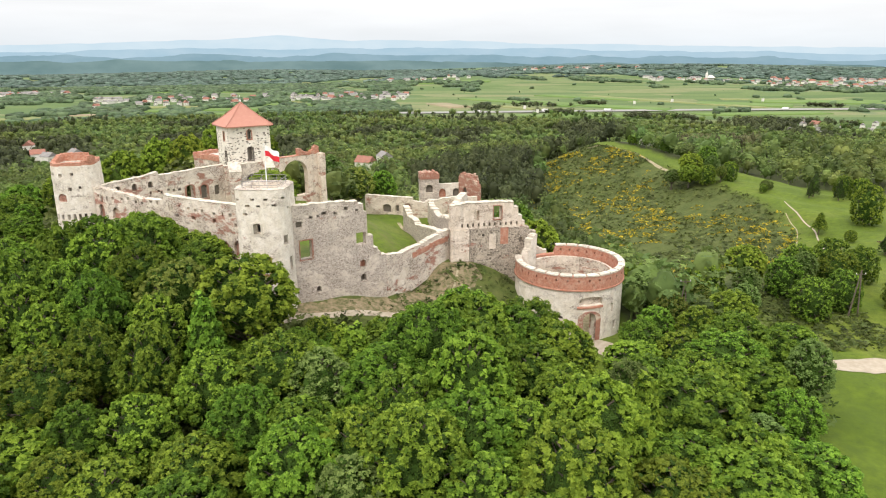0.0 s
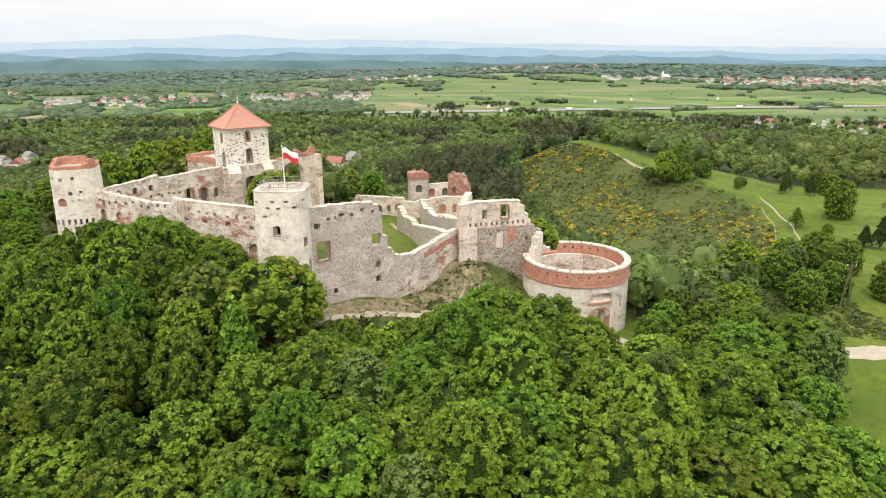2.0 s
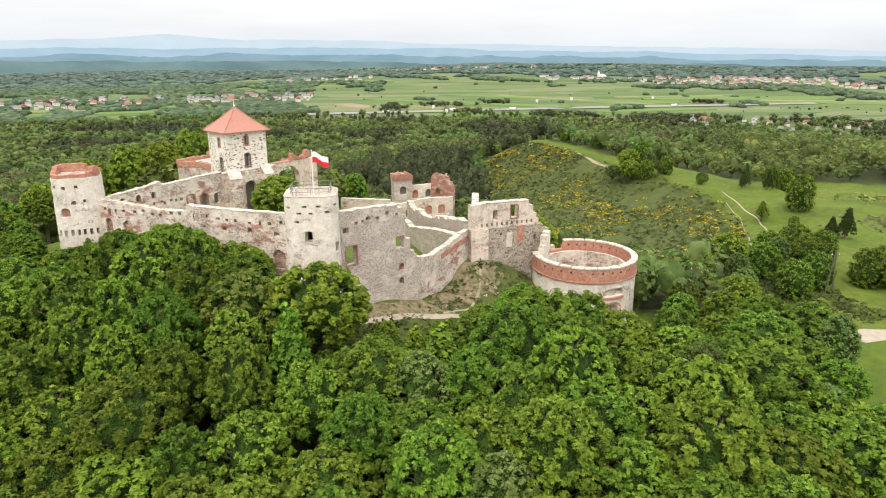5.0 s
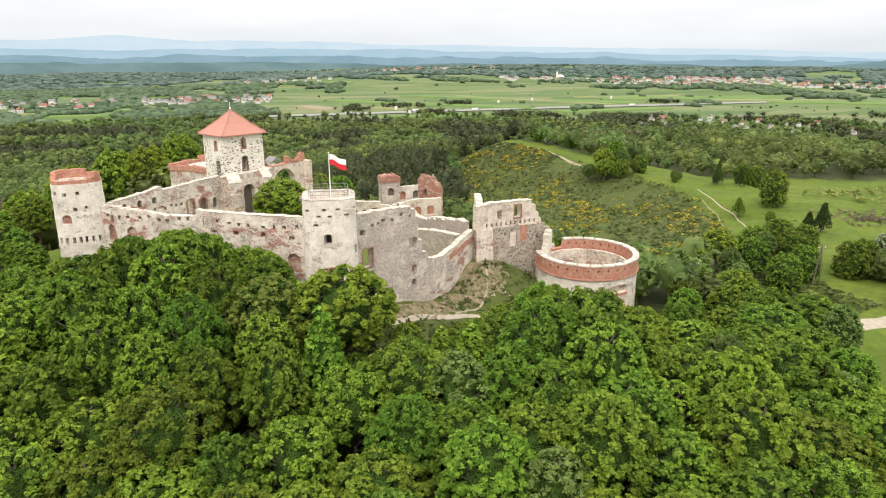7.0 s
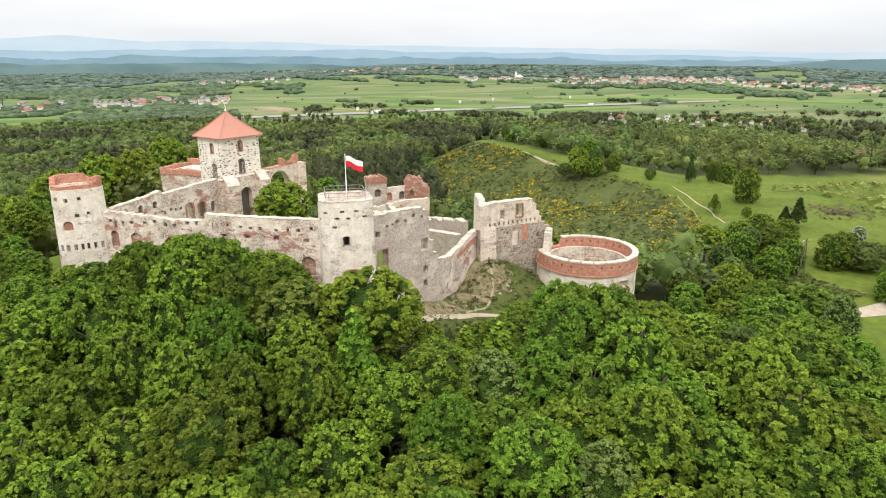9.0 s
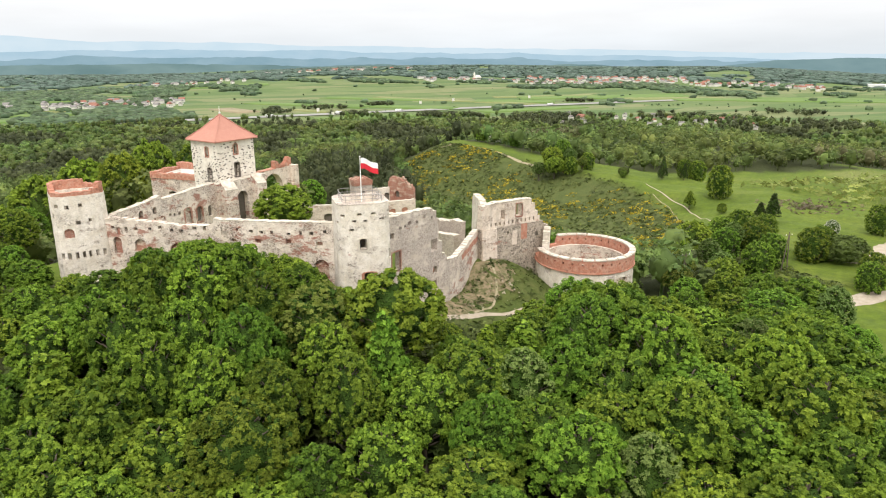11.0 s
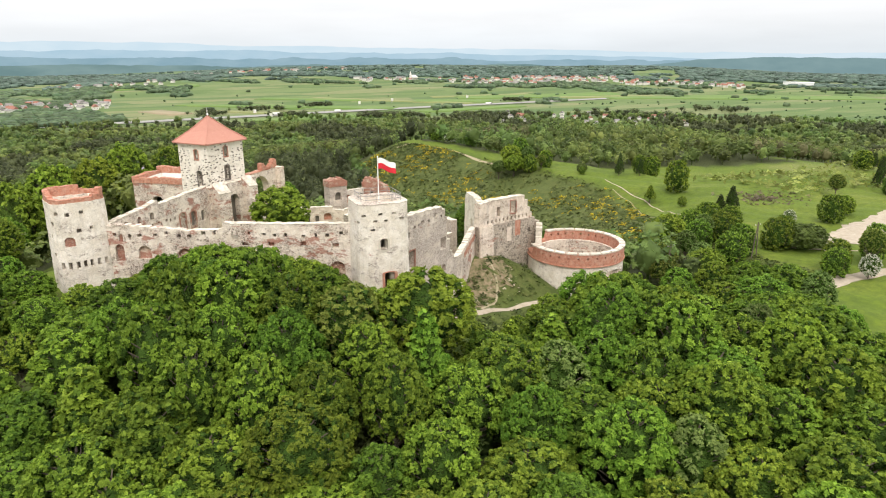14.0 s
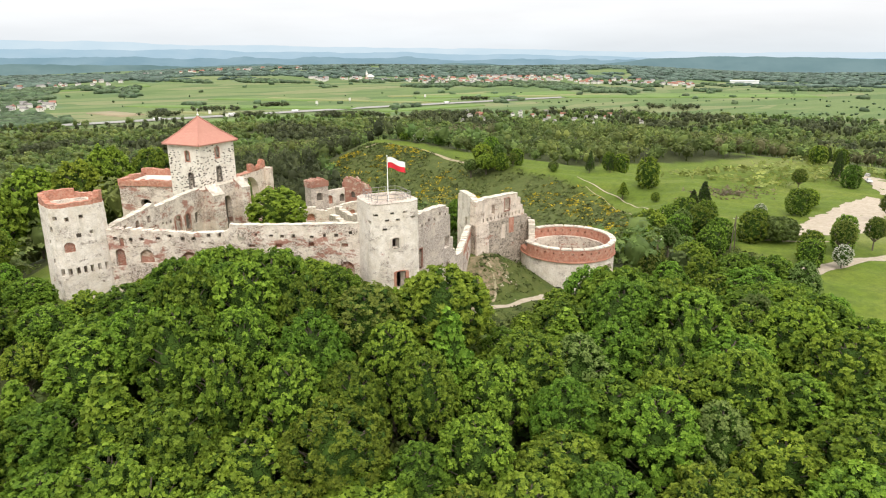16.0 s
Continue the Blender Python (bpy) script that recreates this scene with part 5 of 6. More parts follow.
def canopy_top(x, y):
    """How high the tree tops stand: low over the hollow in front, higher up the slope to the walls."""
    back = np.interp(x, [-80, -67, -62, -57, -45, -36, -32, -27, -24, -21, -17, -9, -6, -3, 0, 4, 8, 12, 17, 19, 24, 28, 36, 44], [9.5, 10.0, 13.6, 16.2, 17.0, 16.2, 12.5, 10.0, 13.0, 11, 4.5, 4.0, 4.5, 6.5, 10, 12.0, 10.5, 8, 4, 1.5, 1.5, 3.5, 5, 5.0])
    low = np.interp(x, [-62, -45, -30, -18, -8, 2, 12, 24, 34], [3.4, 5.4, 8.2, 8.2, 9.9, 10.2, 9.6, 6.5, 2.0])
    mid = np.interp(x, [-62, -45, -30, -18, -8, 2, 12, 24, 34], [5.6, 9.4, 11.0, 11.4, 11.6, 11.8, 10.2, 8.8, 5.0])
    high = np.interp(x, [-62, -45, -30, -22, -16, -5, 0, 5, 12, 24, 34], [8.0, 12.2, 13.2, 13.8, 8.2, 8.0, 10.6, 12.0, 9.4, 7.4, 5.0])
    front = np.interp(x, [-62, -40, -20, -8, 2, 14, 30], [0.5, 2.0, 5.0, 7.2, 9.6, 9.6, 4.0])
    return float(np.interp(y, [30, 46, 58, 66, 73, 82], [front - 2.5, front, low, mid, high, back]))


near = poisson(-112, 50, 16, 118, 5.7, front_wood, 5, 40000)
near = [p for p in near if not (p[0] < -33 and p[1] > np.interp(p[0], [-66, -60.4, -45.2, -29], [112, 109.5, 102.1, 93.1]) - 7.6 and p[0] > -62) and (p[0] + 25.2) ** 2 + (p[1] - 77.2) ** 2 > 30 and not (abs(p[0] - 0.25 * p[1]) < 4.0 and p[1] > 64)]
near.sort(key=lambda p: (p[0] + 25) ** 2 * 0.35 + (p[1] - 60) ** 2)
for x, y in near[:300]:
    pick = trng.random()
    pr_ = protos[trng.randrange(5)] if pick < 0.74 else protos[5] if pick < 0.78 else protos[6] if pick < 0.92 else p_bronze if pick < 0.945 else p_cone
    h = min(max(canopy_top(x, y) - gz(x, y) + (trng.uniform(-1.6, 0.5) if y > 76 else trng.uniform(-3.0, 1.6)), 6.0), 21.0)
    bh = 13 if pr_ is p_bronze else 14 if pr_ is p_cone else 15
    plant(pr_, x, y, h, bh, min(1.3, 15.0 / h) * trng.uniform(0.82, 1.10))

for i in range(9):      # a row of crowns close under the curtain wall
    u_ = i / 8.0
    x = -57.5 + 22.0 * u_ + trng.uniform(-0.8, 0.8)
    y = float(np.interp(x, [-60.4, -45.2, -29], [109.5, 102.1, 93.1])) - 4.6 + trng.uniform(-0.7, 0.5)
    top_ = float(np.interp(x, [-58, -53, -47, -40, -35], [12.6, 13.6, 15.2, 15.2, 13.2])) + trng.uniform(-1.4, 0.9)
    plant(protos[(i * 2) % 5], x, y, top_ - gz(x, y), 15, 15.0 / max(9.0, top_ - gz(x, y)) * 0.85, label="leafy green tree close under the curtain wall")

for x, y, top_ in ((-26.6, 71.6, 5.5), (-22.6, 70.4, 4.0), (-24.4, 73.6, 5.5), (-29.0, 74.5, 7.0), (-21.0, 74.0, 3.0)):
    plant(protos[int(top_ * 2) % 5], x, y, max(6.0, top_ - gz(x, y)), 15, 1.0)
for i in range(12):     # low trees between the big crowns, below the footpath
    x, y = -19.0 + 3.6 * (i % 4) + trng.uniform(-0.8, 0.8), 71.0 + 4.0 * (i // 4) + trng.uniform(-0.8, 0.8)
    plant(protos[(i * 3) % 5], x, y, max(4.0, 5.2 - 0.2 * (y - 72) - gz(x, y) + trng.uniform(-1.2, 0.6)), 15, 1.35)

# trees set apart, near the walls and on the meadow
for x, y, h, wd, pr_, bh, lab in (
        (-25.2, 77.2, 16.0, 1.1, protos[3], 15, "broad green tree close to the flag tower"), (3.5, 76.0, 16.5, 1.0, protos[3], 15, "broad green tree below the castle mound"),
        (-79, 158, 19, 0.9, p_light, 15, "tall light green tree behind the west tower"), (-71, 163, 19, 0.9, p_light, 15, "tall light green tree behind the west tower"), (-63, 160, 16, 0.9, p_light, 15, ""), (-86, 150, 17, 0.9, p_light, 15, ""), (-70, 104, 7, 1.3, protos[0], 15, ""), (-75, 99, 8, 1.2, protos[3], 15, ""), (-68.5, 97, 8, 1.2, protos[4], 15, ""), (-80, 108, 9, 1.1, protos[1], 15, ""), (-73, 110, 7, 1.2, protos[2], 15, ""), (-79, 117, 9, 1.1, protos[6], 15, ""), (-85, 128, 12, 1.0, protos[3], 15, ""), (-90, 112, 11, 1.0, protos[0], 15, ""), (-57, 165, 18, 0.9, p_light, 15, ""), (-78, 140, 13, 1.0, protos[1], 15, ""), (-48, 168, 17, 0.9, protos[4], 15, ""), (-76, 126, 11, 1.0, protos[2], 15, ""), (-31, 176, 15, 1.0, protos[5], 15, "grey-green tree behind the arched wall"), (-25, 184, 14, 1.1, p_bronze, 13, ""), (-18, 190, 14, 1.1, protos[2], 15, ""),
        (20, 132, 13, 1.1, p_light, 15, "light green tree behind the barbican"), (27, 128, 12, 1.1, protos[6], 15, "green tree behind the barbican"), (16, 140, 13, 1.1, protos[1], 15, ""), (34, 124, 11, 1.1, p_light, 15, "light green tree behind the barbican"),
        (-33.0, 122.0, 11.0, 1.35, p_light, 15, "rounded green tree in the castle courtyard"),
        (36, 112, 9, 1.1, protos[5], 15, "grey-green birch beside the barbican"), (40, 122, 9, 1.02, p_field, 12, ""), (44, 108, 8, 1.3, p_bronze, 13, ""), (38, 100, 8, 1.1, p_bronze, 13, ""),
        (47, 98, 9, 1.2, p_light, 15, "light green tree on the slope below the barbican"), (52, 104, 8, 1.3, protos[5], 15, "grey-green birch on the slope below the barbican"), (50, 116, 9, 0.94, p_field, 12, ""), (56, 112, 8, 1.3, protos[5], 15, "grey-green birch on the slope below the barbican"),
        (60, 122, 9, 1.3, p_light, 15, "light green tree on the slope below the barbican"), (66, 118, 8, 1.02, p_field, 12, ""), (72, 122, 8, 1.3, protos[5], 15, "grey-green birch on the slope below the barbican"), (66, 108, 8, 1.02, p_field, 12, ""), (74, 112, 8, 1.02, p_field, 12, ""), (78, 120, 6, 1.2, p_pine, 15, "")):
    plant(pr_, x, y, h, bh, wd, label=lab)

ribbon("lawn_trail", [(-12, 168), (-9, 156), (-5.5, 144), (-3.5, 134)], [0.9, 0.8, 0.8, 0.7], m_soil, "worn trail across the bailey lawn", "path")


# ---- joined woods: one mesh for many trees ----
def cards_template(seed, lobes, per, size, leaves, squash, core=0.17):
    """A far tree of height 1: leaf sprays on clumps round a lumpy core."""
    rng = random.Random(seed)
    v, f = [], []
    blob(v, f, (0, 0, 0.52), core * 1.15, rng, 1.5 * squash, 6, 5, 0.25)
    cs, rs = [], []
    for i in range(lobes):
        zz = 1 - 1.7 * (i + 0.5) / lobes
        ring = math.sqrt(max(0, 1 - zz * zz)) * rng.uniform(0.20, 0.34)
        a = i * 2.4 + rng.uniform(-0.4, 0.4)
        cs.append((ring * math.cos(a), ring * math.sin(a), 0.56 + 0.36 * zz * rng.uniform(0.85, 1.0)))
        rs.append(rng.uniform(0.08, 0.14))
    tube(v, f, (0, 0, -0.05), (0, 0, 0.4), 0.03, 0.015, 5)
    tri = []
    for q in f:
        tri += [(q[0], q[k], q[k + 1]) for k in range(1, len(q) - 1)]
    lv, lf = leaf_sprays(rng, cs, rs, per / 0.0121, size, leaves)
    v = np.array([tuple(p) for p in v], float)
    return np.concatenate([v, lv]), np.concatenate([np.array(tri, int), lf + len(v)])


def clump_template(seed):
    """The smallest far tree: one uneven lump, taller than wide."""
    rng = random.Random(seed)
    v, f = [], []
    blob(v, f, (0, 0, 0.5), 0.42, rng, 1.2, 5, 4, 0.34)
    tri = []
    for q in f:
        tri += [(q[0], q[k], q[k + 1]) for k in range(1, len(q) - 1)]
    return np.array(v, float), np.array(tri, int)


def join_stuff(name, places, temps, mat, label, category, seed):
    """places: (x, y, z, height, width). Everything in one mesh."""
    rng = np.random.default_rng(seed)
    vs, fs, ts, off = [], [], [], 0
    for x, y, z, h, w in places:
        v, f = temps[rng.integers(len(temps))]
        a = rng.uniform(0, 6.28)
        c, s = math.cos(a), math.sin(a)
        q = np.empty_like(v)
        q[:, 0] = (v[:, 0] * c - v[:, 1] * s) * w + x
        q[:, 1] = (v[:, 0] * s + v[:, 1] * c) * w + y
        q[:, 2] = v[:, 2] * h + z
        vs.append(q)
        fs.append(f + off)
        stand = 0.5 + 0.55 * noise.noise((x * 0.006, y * 0.006, 3.0)) + rng.uniform(-0.28, 0.28)
        ts.append(np.full(len(v), min(max(stand, 0.0), 1.0)))
        off += len(v)
    vs, fs, ts = np.concatenate(vs), np.concatenate(fs), np.concatenate(ts)
    me = bpy.data.meshes.new(name)
    me.vertices.add(len(vs))
    me.vertices.foreach_set("co", vs.ravel())
    me.loops.add(fs.size)
    me.loops.foreach_set("vertex_index", fs.ravel())
    me.polygons.add(len(fs))
    me.polygons.foreach_set("loop_start", np.arange(0, fs.size, 3))
    me.polygons.foreach_set("loop_total", np.full(len(fs), 3))
    at = me.attributes.new("tint", "FLOAT", "POINT")
    at.data.foreach_set("value", ts)
    if temps is dist_t:
        me.polygons.foreach_set("use_smooth", np.ones(len(fs), bool))
    me.update(calc_edges=True)
    me.materials.append(mat)
    return tagged(new(name, me), label, category, kind="stuff")


mid_t = [cards_template(200 + i, 16, 6, 0.060, 5, s) for i, s in enumerate((0.9, 1.0, 1.1, 1.0))]
low_t = [cards_template(220 + i, 14, 3, 0.085, 4, s) for i, s in enumerate((0.9, 1.0, 1.1))]
far_t = [cards_template(230 + i, 10, 1.2, 0.15, 4, s, 0.20) for i, s in enumerate((0.9, 1.0, 1.1, 1.0))]
dist_t = [clump_template(240 + i) for i in range(5)]


def tree_line(x):
    """Where the wood begins behind the plateau meadow."""
    return float(np.interp(x, [60, 90, 100, 118, 139, 165, 206, 237, 300], [352, 352, 330, 280, 252, 240, 224, 218, 214]))


def slope_left(y):
    """Lower edge of the open grass slope of the spur."""
    return float(np.interp(y, [90, 120, 150, 200, 250, 300, 345], [52, 50, 46, 45, 44, 44, 58]))


def in_castle(x, y):
    if -74 < x < -16 and 84 < y < 156 + (x + 45) * 0.1:
        return y > 84 and not (y > 150 and x < -56)
    if -26 < x < 16 and 86 < y < 196:
        return True
    return 10 < x < 34 and 92 < y < 124


HOMES = ((-456, 713, 0.4), (-388, 634, 1.2), (-361, 612, 0.2), (-375, 658, 0.9), (-408, 650, 2.1), (-51, 561, 0.5), (-60, 496, 1.1))


def home_clearing(x, y):
    """Gardens round the single houses, open towards the castle side."""
    for hx, hy, _ in HOMES:
        d = math.hypot(hx, hy)
        u = ((hx - x) * hx + (hy - y) * hy) / d
        v = ((hx - x) * hy - (hy - y) * hx) / d
        if -10 < u < 38 and abs(v) < 13:
            return True
    return False


def mid_wood(x, y):
    if home_clearing(x, y):
        return False
    d = math.hypot(x, y)
    if d > 640 or y < -60 or in_castle(x, y):
        return False
    if d > 130 and (math.atan2(x, max(y, 1.0)) < -0.80 or math.atan2(x + 62, max(y - 10, 1.0)) > 1.25):
        return False
    if front_wood(x, y):
        return y < 16 or x < -95
    if x > slope_left(y) and y < tree_line(x):
        return False
    if x > 40 and y < 96:
        return False
    if x > 240 and y < 240:
        return math.sin(x * 0.05) + math.sin(y * 0.06) > 0.6
    if x < -70 and y < 118 and not front_wood(x, y):
        return True
    if y < 96:
        return False
    return True


rest = [(x, y) for x, y in near[300:]]
mids = poisson(-420, 420, -60, 330, 6.6, mid_wood, 21, 14000) + rest
mids2 = poisson(-520, 480, 330, 640, 7.0, mid_wood, 22, 14000)


def pine_zone(x, y):
    return y > 255 and -20 < x < 95 and y < 470 and y + 0.5 * x > 285 and math.sin(x * 0.07) + math.sin(y * 0.05 + 1) > -0.9


srng = random.Random(33)


def seats(pts, lo, hi, wlo=0.95, whi=1.25, sink=0.0):
    zs = ground_height([p[0] for p in pts], [p[1] for p in pts]) - 0.3
    out = []
    for (x, y), z in zip(pts, zs):
        h = srng.uniform(lo, hi)
        out.append((x, y, float(z) - sink * h, h, h * srng.uniform(wlo, whi)))
    return out


near_mid = [p for p in mids if math.hypot(p[0], p[1]) < 330 and not pine_zone(*p)]
near_ids = set(near_mid)
far_mid = [p for p in mids + mids2 if p not in near_ids and not pine_zone(*p)]
pines = [p for p in mids + mids2 if pine_zone(*p)]
join_stuff("broadleaf_wood", seats(near_mid, 7, 13, 1.05, 1.45), mid_t, m_wood_far, "dense broadleaf wood in spring green round the castle hill", "wood", 1)
late = lambda p: noise.noise((p[0] * 0.014, p[1] * 0.014, 2.0)) > 0.34
join_stuff("late_wood", seats([p for p in far_mid if late(p)], 7, 12, 0.95, 1.3), low_t, m_wood_bronze, "brown-green late-leafing trees in patches of the wood", "wood", 19)
far_mid = [p for p in far_mid if not late(p)]
join_stuff("broadleaf_wood", seats(far_mid, 6, 13, 1.0, 1.5), low_t, m_wood_far, "broadleaf wood in spring green filling the valley", "wood", 2)
join_stuff("pine_wood", seats(pines, 11, 16, 0.75, 1.0), low_t, m_wood_pine, "dark pine wood beside the grassy spur", "wood", 3)

# ---- far country ----
frng = random.Random(55)


def polar(azi, d):
    return d * math.sin(radians(azi)), d * math.cos(radians(azi))


def far_share(azi, d):
    """Share of woodland by bearing and distance."""
    wav = 0.5 + 0.5 * math.sin(azi * 0.55 + d * 0.006) * math.sin(d * 0.011 + azi * 0.21 + 2)
    if d < 1030:
        return 0.9 if azi < 38 else 0.35 + 0.5 * wav
    if d < 1150:
        return 0.55 if azi < -4 else 0.12 if azi < 24 else 0.55
    n = noise.noise((azi * 0.20, d * 0.0042, 3.0)) + 0.5 * noise.noise((azi * 0.65, d * 0.011, 8.0))
    if azi > -3:
        need = 0.62 if d < 1900 + 180 * math.sin(azi * 0.12) else 0.12 if d < 2400 else -0.30
    else:
        need = -0.06 if d < 1850 else -0.22 if d < 2500 else -0.45
    return 0.92 if n > need else 0.0012


hrng = random.Random(77)
LOTS, GARDENS = [], set()
for a0_, a1_, d0_, d1_, n_, red_ in ((-34, -29.5, 1840, 1950, 18, 0.5), (-30, -14, 1420, 1700, 44, 0.3), (-13, -3, 1480, 1680, 56, 0.3), (-6, 3, 2150, 2350, 22, 0.4), (4, 17, 2700, 2900, 30, 0.4), (17, 26, 2150, 2300, 26, 0.3),
                                     (26, 39, 2050, 2400, 120, 0.5), (39, 49, 1980, 2180, 46, 0.5), (28, 45, 1000, 1180, 26, 0.3)):
    for _ in range(n_):
        d_ = hrng.uniform(d0_, d1_)
        hx_, hy_ = polar(hrng.uniform(a0_, a1_), d_)
        LOTS.append((hx_, hy_, 0 if hrng.random() < red_ else 2 if hrng.random() < 0.1 else 1, hrng.uniform(0, 3.14), hrng.uniform(0.7, 1.05) * (0.66 if d_ < 1200 else 1.0)))
        for k_ in (0, 16, 32, 48):      # open ground on the valley side of each house
            GARDENS.add((int(hx_ * (1 - k_ / d_) // 16), int(hy_ * (1 - k_ / d_) // 16)))


def far_points(n, d0, d1, a0, a1):
    out = []
    while len(out) < n:
        d = math.sqrt(frng.uniform(d0 * d0, d1 * d1))
        a = frng.uniform(a0, a1)
        px, py = polar(a, d)
        if frng.random() < far_share(a, d) and not home_clearing(px, py) and (int(px // 16), int(py // 16)) not in GARDENS:
            out.append(polar(a, d))
    return out


vw = far_points(8600, 610, 1150, -48, 80)
dark_stand = lambda p: noise.noise((p[0] * 0.008, p[1] * 0.008, 7.0)) > 0.12
join_stuff("valley_pines", seats([p for p in vw if dark_stand(p)], 8, 13, 0.9, 1.2), far_t, m_wood_pine, "dark pine stands on the valley floor", "wood", 4)
join_stuff("valley_wood", seats([p for p in vw if not dark_stand(p)], 7, 12, 1.1, 1.6), far_t, m_wood_far, "woods and thickets across the valley floor", "wood", 5)
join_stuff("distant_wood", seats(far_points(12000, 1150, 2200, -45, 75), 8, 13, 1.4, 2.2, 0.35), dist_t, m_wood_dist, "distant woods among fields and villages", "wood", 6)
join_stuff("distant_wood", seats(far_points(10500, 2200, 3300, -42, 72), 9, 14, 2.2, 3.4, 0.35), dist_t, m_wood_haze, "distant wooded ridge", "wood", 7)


def field(name, x, y, length, width, turn, mat, label, lift=1.7):
    """A strip of farmland laid on the ground."""
    c, s = math.cos(radians(turn)), math.sin(radians(turn))
    nu, nv = max(4, int(length / 25)), max(3, int(width / 15))
    verts, faces = [], []
    us = [-length / 2 - 1.5] + [(i / nu - 0.5) * length for i in range(nu + 1)] + [length / 2 + 1.5]
    vs = [-width / 2 - 1.5] + [(j / nv - 0.5) * width for j in range(nv + 1)] + [width / 2 + 1.5]
    nu, nv = nu + 2, nv + 2
    for i, u in enumerate(us):
        for j, v in enumerate(vs):
            if j in (0, 1, nv - 1, nv):
                v += 3 * math.sin(u * 0.05 + x)
            px, py = x + c * u - s * v, y + s * u + c * v
            verts.append((px, py, gz(px, py) + (-2.5 if i in (0, nu) or j in (0, nv) else lift)))
    for i in range(nu):
        for j in range(nv):
            a = i * (nv + 1) + j
            faces.append((a, a + nv + 1, a + nv + 2, a + 1))
    return tagged(mesh_object(name, verts, faces, mat, soft=True), label, "field", kind="structure")


FG, FY, FB = "bright green pasture strip", "pale dry pasture strip", "brown ploughed strip"
field("field", 490, 1440, 420, 34, 128, m_field_y, FY)
field("field", 10, 1330, 110, 44, 118, m_field_b, FB)
field("field", 760, 1480, 260, 36, 172, m_field_y, FY)
field("field", 880, 1400, 420, 90, 165, m_field_g, FG)
field("field", 620, 1360, 180, 80, 150, m_field_g, FG)
field("field", 300, 1330, 330, 60, 140, m_field_g, FG)
field("field", 160, 1420, 300, 50, 135, m_field_g, FG)
field("field", 340, 1560, 260, 50, 140, m_field_g, FG)
field("field", 130, 1290, 170, 26, 130, m_field_y, FY)
field("field", 1000, 1300, 260, 44, 160, m_field_y, FY)
field("field", 1150, 1180, 380, 70, 150, m_field_g, FG)
field("field", 1350, 1080, 420, 110, 150, m_field_g, FG)
field("field", -480, 1520, 300, 40, 10, m_field_y, FY)
field("field", -300, 1440, 200, 36, 5, m_field_g, FG)
for az_, d_, ln, wd_, tn, mt, lb in ((-27, 1330, 220, 40, 12, m_field_g, FG), (-23, 1400, 240, 34, 8, m_field_y, FY), (-18, 1300, 200, 44, 6, m_field_g, FG), (-13, 1390, 260, 40, 2, m_field_g, FG), (-15, 1480, 180, 30, 6, m_field_y, FY), (-8, 1290, 160, 40, -6, m_field_g, FG), (-31, 1240, 160, 40, 16, m_field_y, FY), (-20, 1210, 180, 36, 8, m_field_g, FG), (-9, 1760, 200, 60, 4, m_field_g, FG), (-21, 1900, 240, 60, 8, m_field_g, FG), (1, 2080, 220, 70, 0, m_field_g, FG), (9, 2500, 260, 90, -6, m_field_g, FG)):
    fx_, fy_ = polar(az_, d_)
    field("field", fx_, fy_, ln, wd_, tn, mt, lb)
field("field", 240, 1110, 240, 44, 4, m_field_g, FG)
field("field", 560, 1150, 240, 44, 8, m_field_g, FG)
field("field", -560, 1130, 160, 22, 12, m_field_b, FB)
ribbon("highway", [(-300, 1135), (-20, 1168), (190, 1192), (460, 1224), (730, 1240), (880, 1252), (1020, 1255)], [26, 34, 34, 34, 34, 32, 30], m_road, "long straight highway across the valley", "road", lift=1.3, step=12, wobble=0.0)
# roadside thickets
th, hg = [], []
for a0_, d0_, n_, sa, sd in ((17.6, 1135, 60, 2.4, 14), (8.3, 1330, 26, 2.0, 12), (3.4, 1260, 30, 1.5, 22), (12.6, 1390, 20, 1.3, 10), (26, 1120, 70, 3.4, 16), (10.2, 1170, 30, 1.4, 10), (30, 1500, 18, 1.2, 12), (47, 1300, 30, 3, 20), (40, 1150, 60, 4, 30)):
    for _ in range(n_):
        a = a0_ + srng.gauss(0, sa * 0.6)
        d = d0_ + srng.gauss(0, sd)
        th.append(polar(a, d))
for a0_, d0_, da, dd in ((44, 1500, 9, 60), (52, 1700, 8, -90), (58, 1450, 7, 40), (48, 1950, 10, 30), (60, 1900, 8, -60), (36, 1420, 5, 60), (55, 1250, 6, 50)):
    for i in range(15):
        u_ = (i + srng.gauss(0, 2.5)) / 15
        hg.append(polar(a0_ + da * u_ + srng.gauss(0, 0.25), d0_ + dd * u_ + srng.gauss(0, 14)))
join_stuff("roadside_thicket", seats(th, 7, 11, 1.5, 2.5), low_t, m_wood_pine, "dark thickets beside the highway", "thicket", 8)
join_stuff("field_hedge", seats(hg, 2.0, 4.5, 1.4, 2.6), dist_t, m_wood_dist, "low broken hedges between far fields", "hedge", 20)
sc = [polar(srng.uniform(-2, 66), srng.uniform(1250, 1900)) for _ in range(55)]
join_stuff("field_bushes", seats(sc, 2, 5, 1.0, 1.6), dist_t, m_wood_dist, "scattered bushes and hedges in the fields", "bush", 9)


